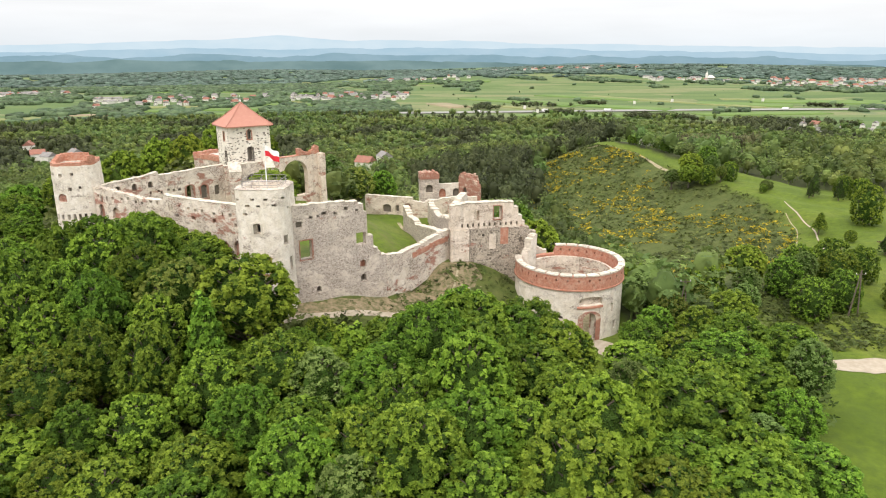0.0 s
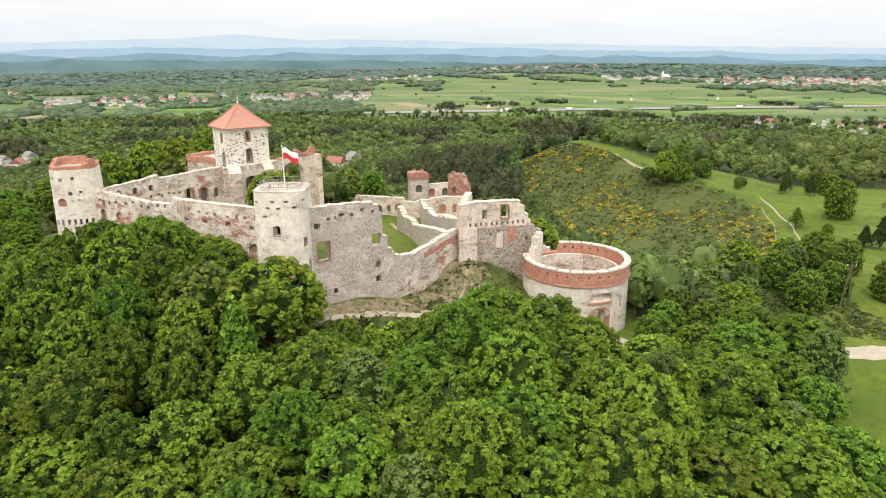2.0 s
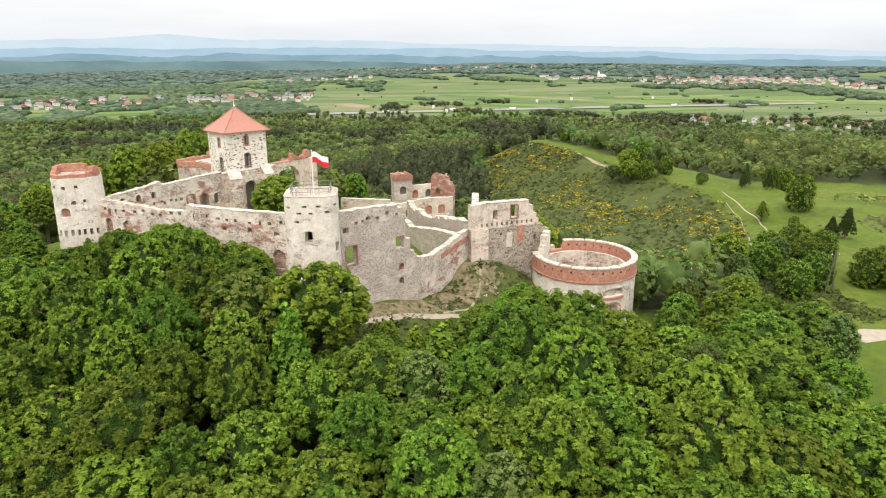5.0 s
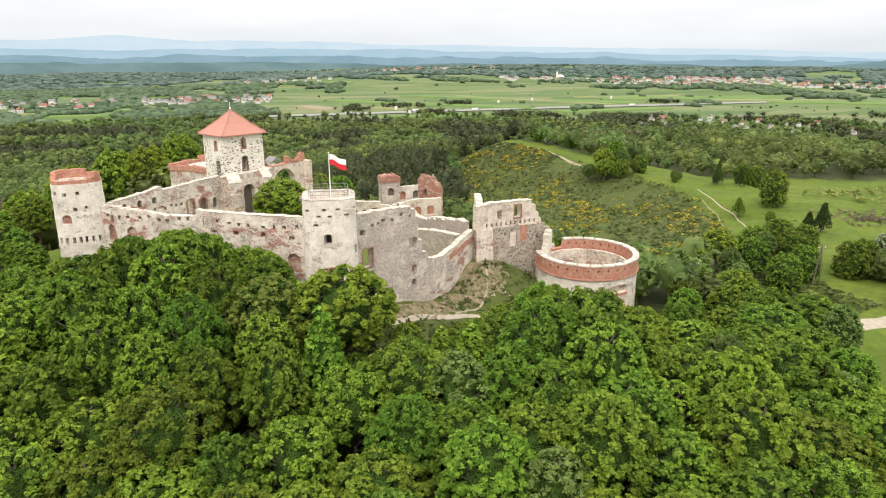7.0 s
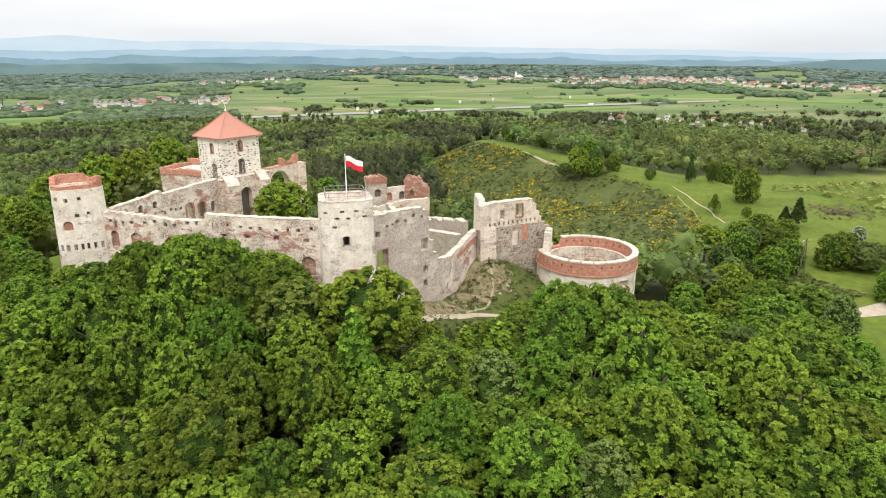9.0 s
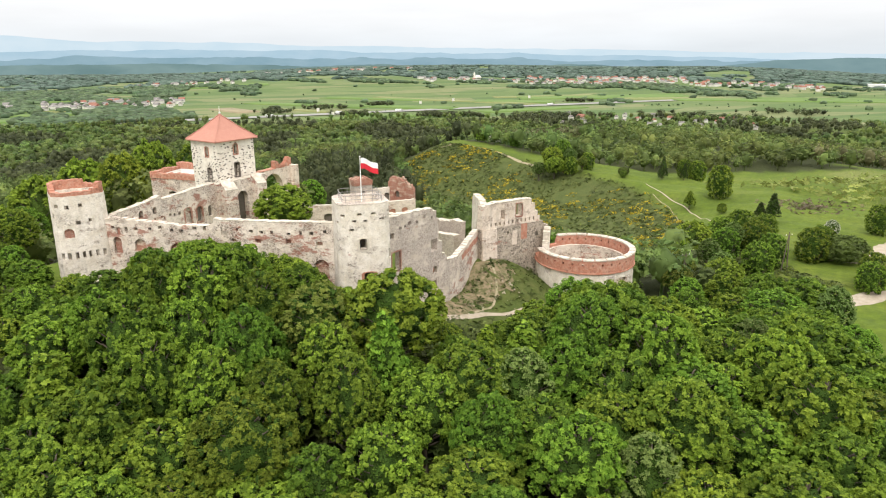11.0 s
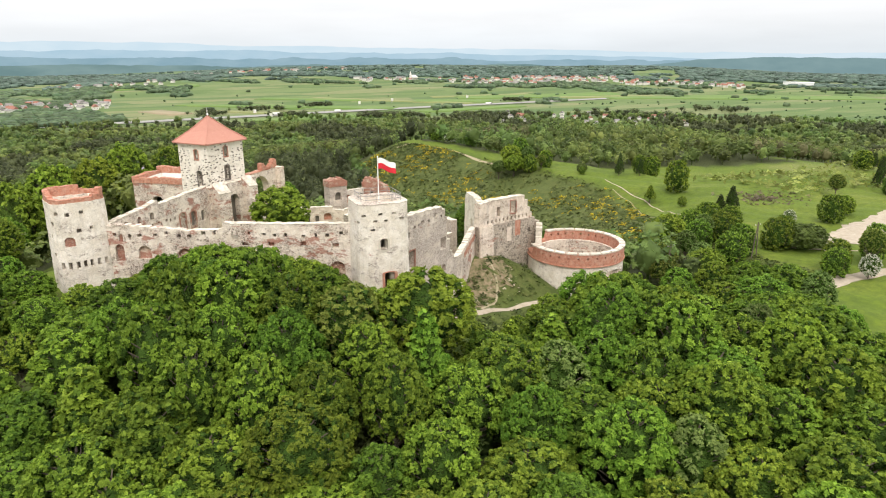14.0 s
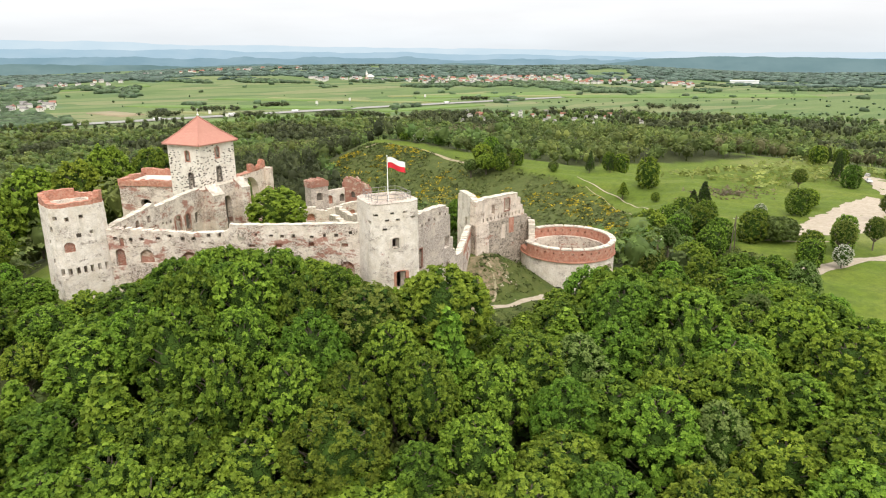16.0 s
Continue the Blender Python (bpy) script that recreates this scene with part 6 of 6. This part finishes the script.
# ---- houses ----
def make_house(w, l, h, rh, roof_mat, label):
    t = new("house")
    tagged(t, label, "house", "far village houses")
    bm = bmesh.new()
    bmesh.ops.create_cube(bm, size=1, matrix=Matrix.Translation((0, 0, h / 2 - 0.5)) @ Matrix.Diagonal((w, l, h + 1, 1)))
    part("wall_block", bm, m_house_w, t)
    bm = bmesh.new()
    a = [bm.verts.new(p) for p in ((-w / 2 - 0.5, -l / 2 - 0.5, h), (w / 2 + 0.5, -l / 2 - 0.5, h), (0, -l / 2 - 0.5, h + rh))]
    b = [bm.verts.new(p) for p in ((-w / 2 - 0.5, l / 2 + 0.5, h), (w / 2 + 0.5, l / 2 + 0.5, h), (0, l / 2 + 0.5, h + rh))]
    bm.faces.new(a[::-1])
    bm.faces.new(b)
    for i in range(3):
        j = (i + 1) % 3
        bm.faces.new((a[i], a[j], b[j], b[i]))
    bmesh.ops.recalc_face_normals(bm, faces=bm.faces[:])
    roof_ = part("roof", bm, roof_mat, t)
    for k in (-0.25, 0.25):
        bm = bmesh.new()
        bmesh.ops.create_cube(bm, size=1, matrix=Matrix.Translation((w * k, -l / 2 - 0.04, h * 0.5)) @ Matrix.Diagonal((1.2, 0.12, 1.5, 1)))
        part("window", bm, m_dark, t)
    bm = bmesh.new()
    bmesh.ops.create_cube(bm, size=1, matrix=Matrix.Translation((w * 0.2, l * 0.2, h + rh * 0.8)) @ Matrix.Diagonal((0.8, 0.8, 1.8, 1)))
    part("chimney", bm, m_brick, roof_)
    return t


h_red = make_house(10, 13, 5.5, 4.5, m_roof_r, "white village house with a red gabled roof")
h_grey = make_house(10, 12, 5.5, 4.0, m_roof_g, "pale village house with a grey gabled roof")
h_big = make_house(16, 34, 6.0, 3.0, m_roof_g, "long pale farm building with a grey roof")
templates += [h_red, h_grey, h_big]
for x, y, kind_, tn, sc_ in LOTS:
    copy_thing((h_red, h_grey, h_big)[kind_], Matrix.Translation((x, y, gz(x, y) + 0.8)) @ Matrix.Rotation(tn, 4, "Z") @ Matrix.Scale(sc_, 4))
for x, y, k, tn in [(hx, hy, (h_red, h_grey)[i % 2], tn) for i, (hx, hy, tn) in enumerate(HOMES)] + [(530, 930, h_red, 0.3)]:
    copy_thing(k, Matrix.Translation((x, y, gz(x, y) + 0.8)) @ Matrix.Rotation(tn, 4, "Z"))

def billboard(x, y, turn):
    z = gz(x, y)
    t = thing("billboard", x, y, z, "white roadside billboard on two posts beside the highway", "billboard", "highway billboards")
    r = Matrix.Translation((x, y, z)) @ Matrix.Rotation(turn, 4, "Z")
    bm = bmesh.new()
    bmesh.ops.create_cube(bm, size=1, matrix=r @ Matrix.Translation((0, 0, 8.0)) @ Matrix.Diagonal((5.0, 0.35, 6.0, 1)))
    part("panel", bm, m_house_w, t)
    for dx in (-1.5, 1.5):
        bm = bmesh.new()
        bmesh.ops.create_cone(bm, cap_ends=True, segments=8, radius1=0.25, radius2=0.25, depth=7.0, matrix=r @ Matrix.Translation((dx, 0, 1.8)))
        part("post", bm, m_metal, t)


for x, y, tn in ((149, 1200, 0.2), (160, 1115, 0.1), (381, 1314, -0.2), (474, 1367, -0.3), (669, 1383, -0.3)):
    billboard(x, y, tn)

# church on the far ridge
cx_, cy_ = polar(21.6, 2230)
cz_ = gz(cx_, cy_)
church = thing("church", cx_, cy_, cz_, "white village church with a pointed steeple on a far ridge", "church")
bm = bmesh.new()
bmesh.ops.create_cube(bm, size=1, matrix=Matrix.Translation((cx_ + 9, cy_, cz_ + 5)) @ Matrix.Diagonal((21, 11, 11, 1)))
part("nave", bm, m_house_w, church)
bm = bmesh.new()
bmesh.ops.create_cone(bm, cap_ends=True, segments=4, radius1=16, radius2=5.5, depth=7.5, matrix=Matrix.Translation((cx_ + 9, cy_, cz_ + 14.2)) @ Matrix.Rotation(radians(45), 4, "Z"))
part("nave_roof", bm, m_house_w, church)
bm = bmesh.new()
bmesh.ops.create_cube(bm, size=1, matrix=Matrix.Translation((cx_ - 3, cy_, cz_ + 9)) @ Matrix.Diagonal((6.5, 6.5, 20, 1)))
part("steeple_tower", bm, m_house_w, church)
bm = bmesh.new()
bmesh.ops.create_cone(bm, cap_ends=True, segments=8, radius1=4.3, radius2=0.2, depth=12, matrix=Matrix.Translation((cx_ - 3, cy_, cz_ + 25)))
part("spire", bm, m_house_w, church)
# long white works hall
wx, wy = polar(52.8, 2300)
hall = thing("works_hall", wx, wy, gz(wx, wy), "long low white works hall in the far valley", "hall")
bm = bmesh.new()
bmesh.ops.create_cube(bm, size=1, matrix=Matrix.Translation((wx, wy, gz(wx, wy) + 6)) @ Matrix.Rotation(radians(-52), 4, "Z") @ Matrix.Diagonal((84, 34, 12, 1)))
part("wall_block", bm, m_paint, hall)
bm = bmesh.new()
bmesh.ops.create_cube(bm, size=1, matrix=Matrix.Translation((wx, wy, gz(wx, wy) + 12.3)) @ Matrix.Rotation(radians(-52), 4, "Z") @ Matrix.Diagonal((86, 36, 0.8, 1)))
part("roof", bm, m_paint, hall)

# ---- far hills ----
def ridge(name, dist, prof, low, high, label, seed, amp=0.06, a0=-60, a1=85):
    """A far range of hills: a long slope rising to a wavy skyline. prof: bearing and elevation in degrees."""
    n = 260
    verts, faces = [], []
    for i in range(n + 1):
        a = a0 + (a1 - a0) * i / n
        el = float(np.interp(a, [p[0] for p in prof], [p[1] for p in prof]))
        el += amp * (noise.noise((a * 0.18, seed, 0)) + 0.5 * noise.noise((a * 0.6, seed, 4)) + 0.2 * noise.noise((a * 2.2, seed, 8)))
        top = 40 + dist * math.tan(radians(el))
        x, y = polar(a, dist)
        x2, y2 = polar(a, dist + 120)
        x0, y0 = polar(a, dist - 160)
        verts += [(x0, y0, -190), (x, y, top), (x2, y2, -190)]
    for i in range(n):
        k = i * 3
        faces += [(k, k + 3, k + 4, k + 1), (k + 1, k + 4, k + 5, k + 2)]
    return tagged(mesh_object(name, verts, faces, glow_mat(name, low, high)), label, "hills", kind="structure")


# each range glows in a painted haze colour, paler with distance
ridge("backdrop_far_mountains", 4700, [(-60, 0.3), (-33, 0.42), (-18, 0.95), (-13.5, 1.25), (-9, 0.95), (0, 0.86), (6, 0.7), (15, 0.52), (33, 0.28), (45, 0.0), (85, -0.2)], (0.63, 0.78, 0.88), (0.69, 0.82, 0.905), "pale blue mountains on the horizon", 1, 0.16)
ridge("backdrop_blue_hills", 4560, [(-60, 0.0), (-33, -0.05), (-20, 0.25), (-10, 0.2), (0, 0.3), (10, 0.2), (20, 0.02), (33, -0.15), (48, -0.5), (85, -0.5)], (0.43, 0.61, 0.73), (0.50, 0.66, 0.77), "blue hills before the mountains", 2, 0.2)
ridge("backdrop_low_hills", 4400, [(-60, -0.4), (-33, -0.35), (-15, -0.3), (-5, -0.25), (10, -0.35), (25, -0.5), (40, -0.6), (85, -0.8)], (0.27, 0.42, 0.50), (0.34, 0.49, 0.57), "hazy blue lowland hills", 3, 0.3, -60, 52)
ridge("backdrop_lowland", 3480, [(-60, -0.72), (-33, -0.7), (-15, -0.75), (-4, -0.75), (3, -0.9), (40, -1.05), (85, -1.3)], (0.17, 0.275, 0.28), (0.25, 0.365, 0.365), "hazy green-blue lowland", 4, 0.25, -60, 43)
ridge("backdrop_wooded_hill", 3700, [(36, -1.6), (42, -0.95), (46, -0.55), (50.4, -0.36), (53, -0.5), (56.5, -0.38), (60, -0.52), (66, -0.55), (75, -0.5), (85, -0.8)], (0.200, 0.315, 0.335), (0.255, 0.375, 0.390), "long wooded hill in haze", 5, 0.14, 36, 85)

# ---- where woods stand, the ground is leaf litter ----
def floor_share(x, y):
    d = math.hypot(x - 0, y)
    if d < 640:
        return 1.0 if (mid_wood(x, y) or front_wood(x, y)) else 0.0
    azi = math.degrees(math.atan2(x, y))
    if abs(azi) > 100:
        return 0.0
    return min(1.0, max(0.0, far_share(azi, d) * 1.8 - 0.45)) if d < 1150 else 0.0


def far_floor(x, y):
    """Beyond the valley the woods close into one canopy: the ground takes their haze-tinted green."""
    d = math.hypot(x, y)
    azi = math.degrees(math.atan2(x, y))
    if d < 1150 or abs(azi) > 100:
        return 0.0
    return 1.0 if far_share(azi, d) > 0.5 else 0.0


at = ground.data.attributes.new("farmland", "FLOAT", "POINT")
at.data.foreach_set("value", smooth(1000, 1150, np.hypot(vv[:, 0], vv[:, 1])))
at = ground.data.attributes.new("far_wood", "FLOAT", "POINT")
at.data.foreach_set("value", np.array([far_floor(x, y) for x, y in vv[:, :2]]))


def heath_share(x, y):
    if 112 < y < 350 and slope_left(y) - 6 < x:
        crest = float(np.interp(y, [90, 135, 147, 165, 186, 201, 215, 260, 285, 320, 345], [78, 76, 84, 95.5, 106.5, 110, 111, 107, 99, 93, 80]))
        return min(1.0, max(0.0, (crest - x) / 5.0))
    if -26 < x < 18 and 78 < y < 112:
        return 0.9
    return 0.0


at = ground.data.attributes.new("heath", "FLOAT", "POINT")
at.data.foreach_set("value", np.array([heath_share(x, y) for x, y in vv[:, :2]]))
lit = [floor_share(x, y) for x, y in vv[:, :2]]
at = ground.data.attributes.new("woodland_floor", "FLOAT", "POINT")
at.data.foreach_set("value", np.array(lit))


# ---- the open slope: gorse and scrub ----
def tuft_template(seed, n, size, spread=0.5):
    """A low bush of height 1."""
    rng = random.Random(seed)
    v, f = [], []
    lv, lf = leaf_sprays(rng, [(0, 0, 0.35), (spread * 0.6, 0.1, 0.3), (-spread * 0.5, -0.2, 0.28)], [0.5, 0.35, 0.38], n / 4, size * 1.6, 4)
    return lv, lf


tuft_t = [tuft_template(300 + i, 26, 0.24) for i in range(4)]
g_rng = random.Random(91)


def slope_spots(n, mask):
    out = []
    while len(out) < n:
        y = g_rng.uniform(95, 345)
        crest = float(np.interp(y, [90, 135, 147, 165, 186, 201, 215, 260, 285, 320, 345], [78, 76, 84, 95.5, 106.5, 110, 111, 107, 99, 93, 80]))
        x = g_rng.uniform(slope_left(y) - 4, crest - 1.0)
        if mask(x, y):
            out.append((x, y))
    return out


def gorse_mask(x, y):
    return 0.8 * noise.noise((x * 0.045, y * 0.03, 1.0)) + noise.noise((x * 0.22, y * 0.17, 5.0)) > 0.10 and y > 140


join_stuff("gorse_bushes", seats(slope_spots(2300, gorse_mask), 0.65, 1.2, 1.0, 1.5), tuft_t, m_gorse, "yellow flowering gorse bushes over the open slope", "gorse", 11)
join_stuff("slope_scrub", seats(slope_spots(8500, lambda x, y: noise.noise((x * 0.06, y * 0.05, 9.0)) > -0.45), 0.4, 1.4, 1.0, 1.9), tuft_t, m_shrub_joined, "low green scrub over the open slope", "scrub", 12)

# rough growth and rubble round the mound and the wall foot
mound = []
for _ in range(1500):
    a = g_rng.uniform(0, 1)
    x, y = g_rng.uniform(-24, 20), g_rng.uniform(80, 112)
    wl = 91.2 + (x + 22) * 0.66
    if (x < -9 and y > wl - 1) or (x >= -9 and y > 99.5 + (x + 9.4) * 1.6) or y > 111.5 or abs(y - (95.5 + (x + 8) * 0.32)) < 1.2:
        continue
    mound.append((x, y))
join_stuff("mound_scrub", [(x, y, z, h * (2.2 if y < 93 + 0.3 * x else 1.0), w * (1.5 if y < 93 + 0.3 * x else 1.0)) for x, y, z, h, w in seats(mound, 0.35, 1.0, 1.0, 1.8)], tuft_t, m_shrub_joined, "dry grass tufts and scrub on the mound", "scrub", 13)


def stone_template(seed):
    rng = random.Random(seed)
    v, f = [], []
    blob(v, f, (0, 0, 0.2), 0.5, rng, 0.7, 5, 4, 0.35)
    tri = []
    for q in f:
        tri += [(q[0], q[k], q[k + 1]) for k in range(1, len(q) - 1)]
    return np.array(v, float), np.array(tri, int)


stones = []
for _ in range(1500):
    x = g_rng.uniform(-24, -3)
    y = 90.2 + (x + 22) * 0.52 + g_rng.gauss(-0.6, 1.0)
    if y < 90.6 + (x + 22) * 0.655 and y > 87.0 + max(0, (x + 8)) * 0.5:
        stones.append((x, y))
for _ in range(900):
    x, y = g_rng.uniform(-9, 8), g_rng.uniform(97, 111)
    if y < 99.0 + (x + 9.4) * 1.5 and noise.noise((x * 0.35, y * 0.35, 4.0)) > 0.0 and y < 110.5:
        stones.append((x, y))
join_stuff("rubble", seats(stones, 0.25, 0.55, 0.8, 1.3), [stone_template(400 + i) for i in range(4)], m_rubble, "loose pale stones fallen along the wall foot", "rubble", 14)
ribbon("earth_bank", [(-25, 88.0), (-17, 91.6), (-11, 95.6), (-5.5, 99.6)], [3.6, 4.2, 4.2, 3.4], m_bank, "bare brown earth bank below the ruined wall", "bank", lift=0.05, step=0.8, wobble=0.35, cross=7)
ribbon("earth_bank", [(-7.0, 100.5), (-2.0, 104.0), (2.0, 107.6), (6.5, 109.6)], [2.6, 6.4, 7.6, 4.0], m_bank, "dry brown earth of the rubble mound", "bank", lift=0.06, step=0.8, wobble=0.35, cross=7)

# ---- meadow trees, each in its place ----
MG = "trees of the meadow and slope"
for x, y, h, wd, pr_, bh, lab in (
        (122, 181, 12.0, 0.85, p_field, 12, "full green maple standing alone on the meadow"),
        (108, 179, 6.5, 1.3, p_cone, 14, "small dark conifer on the meadow"),
        (107.5, 144, 8.0, 1.5, p_pine, 15, "dark pine beside the meadow path"), (104.5, 145.5, 5.5, 1.6, p_pine, 15, "low dark pine beside the meadow path"),
        (107, 124, 5.2, 0.9, p_blossom, 9, "white flowering tree on the meadow"),
        (122, 122, 8.5, 0.94, p_field, 12, "green tree beside the parking yard"),
        (79, 91.5, 6.5, 0.95, p_field, 12, "green tree beside the gravel road"), (82, 93.5, 8.0, 0.85, p_field, 12, "green tree beside the gravel road"), (84, 87.2, 5.5, 0.9, p_blossom, 9, "small pale flowering tree beside the road"),
        (92, 92, 9, 0.9, p_bronze, 13, "thin-leaved tree beside the gravel yard"), (98, 95, 9, 0.77, p_field, 12, "grey-green birch beside the gravel yard"), (104, 91, 8.5, 0.9, p_bronze, 13, ""),
        (136, 104, 9, 0.9, p_bronze, 13, "brown-leaved tree behind the parking yard"), (150, 106, 9, 0.77, p_field, 12, ""),
        (125, 216, 6.5, 0.8, p_pine, 15, "dark conifer at the wood's edge"), (128, 219, 9, 0.9, p_pine, 15, ""), (132, 211, 7, 1.0, p_pine, 15, ""), (136, 216, 8, 0.85, p_field, 12, ""), (141, 214, 9, 0.94, p_field, 12, ""),
        (114, 226, 3.6, 0.8, p_small, 6, "small round sapling on the meadow"), (117, 230, 3.4, 0.9, p_bush, 3.2, ""),
        (93, 259, 8.5, 1.5, protos[5], 15, "round bushy tree on the crest of the spur"), (98, 254, 9.5, 1.4, p_light, 15, "round light green tree on the crest of the spur"), (103, 249, 8.0, 1.02, p_field, 12, ""), (101, 262, 11, 1.2, p_light, 15, "round light green tree on the crest of the spur"), (108, 258, 9, 1.3, protos[5], 15, ""), (107, 246, 6.5, 1.0, p_bronze, 13, "bronze young tree on the crest of the spur"), (110, 268, 12, 0.85, p_field, 12, ""), (112, 250, 8, 0.94, p_field, 12, ""),
        (104, 331, 5.0, 1.6, p_blossom, 9, "white flowering bush on the hilltop"), (110, 318, 6, 1.2, p_small, 6, ""), (100, 340, 6, 1.2, p_small, 6, ""),
        (85, 111, 8.5, 1.02, p_field, 12, "grey-green tree below the meadow"), (90, 113, 7.5, 1.02, p_field, 12, ""), (92, 109, 6.0, 1.3, p_bush, 3.2, "dark bush below the meadow"), (95, 112, 4.5, 1.2, p_bush, 3.2, "dark bush below the meadow"),
        (82, 130, 8.5, 1.02, p_field, 12, ""), (86, 126, 8.0, 1.02, p_field, 12, ""), (79, 122, 8.5, 1.02, p_field, 12, ""), (74, 128, 8, 1.02, p_field, 12, ""),
        (107, 163, 3.5, 0.9, p_small, 6, ""), (137, 128, 6, 1.1, p_small, 6, ""), (160, 146, 8, 1.0, p_bronze, 13, ""), (182, 140, 9, 0.85, p_field, 12, ""), (190, 150, 10, 1.0, p_pine, 15, ""), (205, 158, 9, 1.1, p_pine, 15, ""), (212, 140, 10, 0.85, p_field, 12, ""),
        (238, 186, 9, 1.02, p_field, 12, ""), (246, 180, 8, 1.02, p_field, 12, ""), (250, 188, 8, 1.2, p_pine, 15, "")):
    plant(pr_, x, y, h, bh, wd, MG, lab)
# pale young growth and a brown thicket on the meadow
orch = [(x, y) for x, y in poisson(150, 250, 145, 200, 4.2, lambda x, y: 0.62 * x - y < -20 or 150 < y < 198, 41, 900) if y > 150 - 0.12 * (x - 170)]
join_stuff("young_orchard", seats(orch, 2.2, 4.0, 1.0, 1.4), tuft_t, m_orchard, "pale yellow-green young growth on the meadow", "shrubs", 15)
br = [(136 + g_rng.gauss(0, 7), 154 + g_rng.gauss(0, 5)) for _ in range(120)]
join_stuff("brown_thicket", seats(br, 0.8, 1.6, 1.0, 1.6), tuft_t, m_brownscrub, "brown bare thicket on the meadow bank", "thicket", 16)
gr = [(g_rng.uniform(50, 215), g_rng.uniform(52, 235)) for _ in range(2600)]
gr = [(x, y) for x, y in gr if not (84 < y < 93) and not (98 < x < 178 and 95 < y < 135) and y < tree_line(x) - 4 and x > slope_left(max(y, 90)) - 10]
join_stuff("meadow_tufts", seats(gr, 0.12, 0.4, 1.5, 3.0), tuft_t, m_shrub_joined, "longer grass tufts over the meadow", "grass", 17)


# ---- small things ----
def utility_pole(x, y, h, label):
    z = gz(x, y)
    t = thing("utility_pole", x, y, z, label, "pole", "wooden utility poles")
    for dx in (-0.9, 0.9):
        v, f = [], []
        tube(v, f, (x + dx, y, z - 0.5), (x, y, z + h), 0.14, 0.10, 8)
        mesh_object("leg", v, f, m_bark, t)
    v, f = [], []
    tube(v, f, (x - 0.9, y, z + h - 0.8), (x + 0.9, y, z + h - 0.8), 0.06, 0.06, 6)
    mesh_object("crossarm", v, f, m_bark, t)
    for dx in (-0.8, 0.8):
        bm = bmesh.new()
        bmesh.ops.create_cone(bm, cap_ends=True, segments=8, radius1=0.07, radius2=0.04, depth=0.25, matrix=Matrix.Translation((x + dx, y, z + h - 0.62)))
        part("insulator", bm, m_paint, t)
    return t


utility_pole(40.5, 101.5, 10.0, "grey wooden A-frame utility pole among trees")
utility_pole(74.0, 108.0, 9.0, "grey wooden A-frame utility pole among trees")


def car(x, y, turn, mat, label):
    z = gz(x, y) + 0.1
    t = thing("car", x, y, z, label, "car", "parked cars")
    M = Matrix.Translation((x, y, z)) @ Matrix.Rotation(radians(turn), 4, "Z")
    bm = bmesh.new()
    bmesh.ops.create_cube(bm, size=1, matrix=M @ Matrix.Translation((0, 0, 0.6)) @ Matrix.Diagonal((4.3, 1.75, 0.65, 1)))
    bmesh.ops.bevel(bm, geom=bm.edges[:], offset=0.15, segments=2, affect="EDGES")
    part("body", bm, mat, t)
    bm = bmesh.new()
    bmesh.ops.create_cone(bm, cap_ends=True, segments=4, radius1=1.75, radius2=1.25, depth=0.6, matrix=M @ Matrix.Translation((-0.2, 0, 1.2)) @ Matrix.Diagonal((1, 0.62, 1, 1)) @ Matrix.Rotation(radians(45), 4, "Z"))
    part("cabin", bm, m_metal, t)
    for wx_ in (-1.35, 1.35):
        for wy_ in (-0.8, 0.8):
            bm = bmesh.new()
            bmesh.ops.create_cone(bm, cap_ends=True, segments=12, radius1=0.32, radius2=0.32, depth=0.2, matrix=M @ Matrix.Translation((wx_, wy_, 0.32)) @ Matrix.Rotation(radians(90), 4, "X"))
            part("wheel", bm, m_dark, t)
    return t


car(196, 141, 40, m_paint, "white car parked beside the gravel road")
car(216, 152, 20, m_metal, "grey car parked beside the gravel road")


def truck(x, y, turn, label):
    z = gz(x, y) + 1.4
    t = thing("truck", x, y, z, label, "truck", "vehicles on the highway")
    M = Matrix.Translation((x, y, z)) @ Matrix.Rotation(radians(turn), 4, "Z")
    for nm, mat, off, sz in (("trailer", m_paint, (0, 0, 2.2), (12, 2.5, 2.9)), ("cab", m_metal, (7.6, 0, 1.8), (2.2, 2.4, 2.7))):
        bm = bmesh.new()
        bmesh.ops.create_cube(bm, size=1, matrix=M @ Matrix.Translation(off) @ Matrix.Diagonal((*sz, 1)))
        bmesh.ops.bevel(bm, geom=bm.edges[:], offset=0.12, segments=1, affect="EDGES")
        part(nm, bm, mat, t)
    return t


for x, y in ((60, 1172), (185, 1196), (300, 1202), (545, 1236), (640, 1232)):
    truck(x, y, 6, "white lorry on the far highway")

# undergrowth below the trees of the castle hill
und = poisson(-70, 50, 36, 104, 3.3, lambda x, y: front_wood(x, y + 4.0), 61, 9000)
join_stuff("undergrowth", seats(und, 3.0, 6.5, 1.1, 1.6), low_t, m_wood_far, "shrubs and saplings under the hillside trees", "undergrowth", 18)

# the models from which the trees were copied are not part of the place
for t in templates:
    for o in (*t.children_recursive, t):
        bpy.data.objects.remove(o)
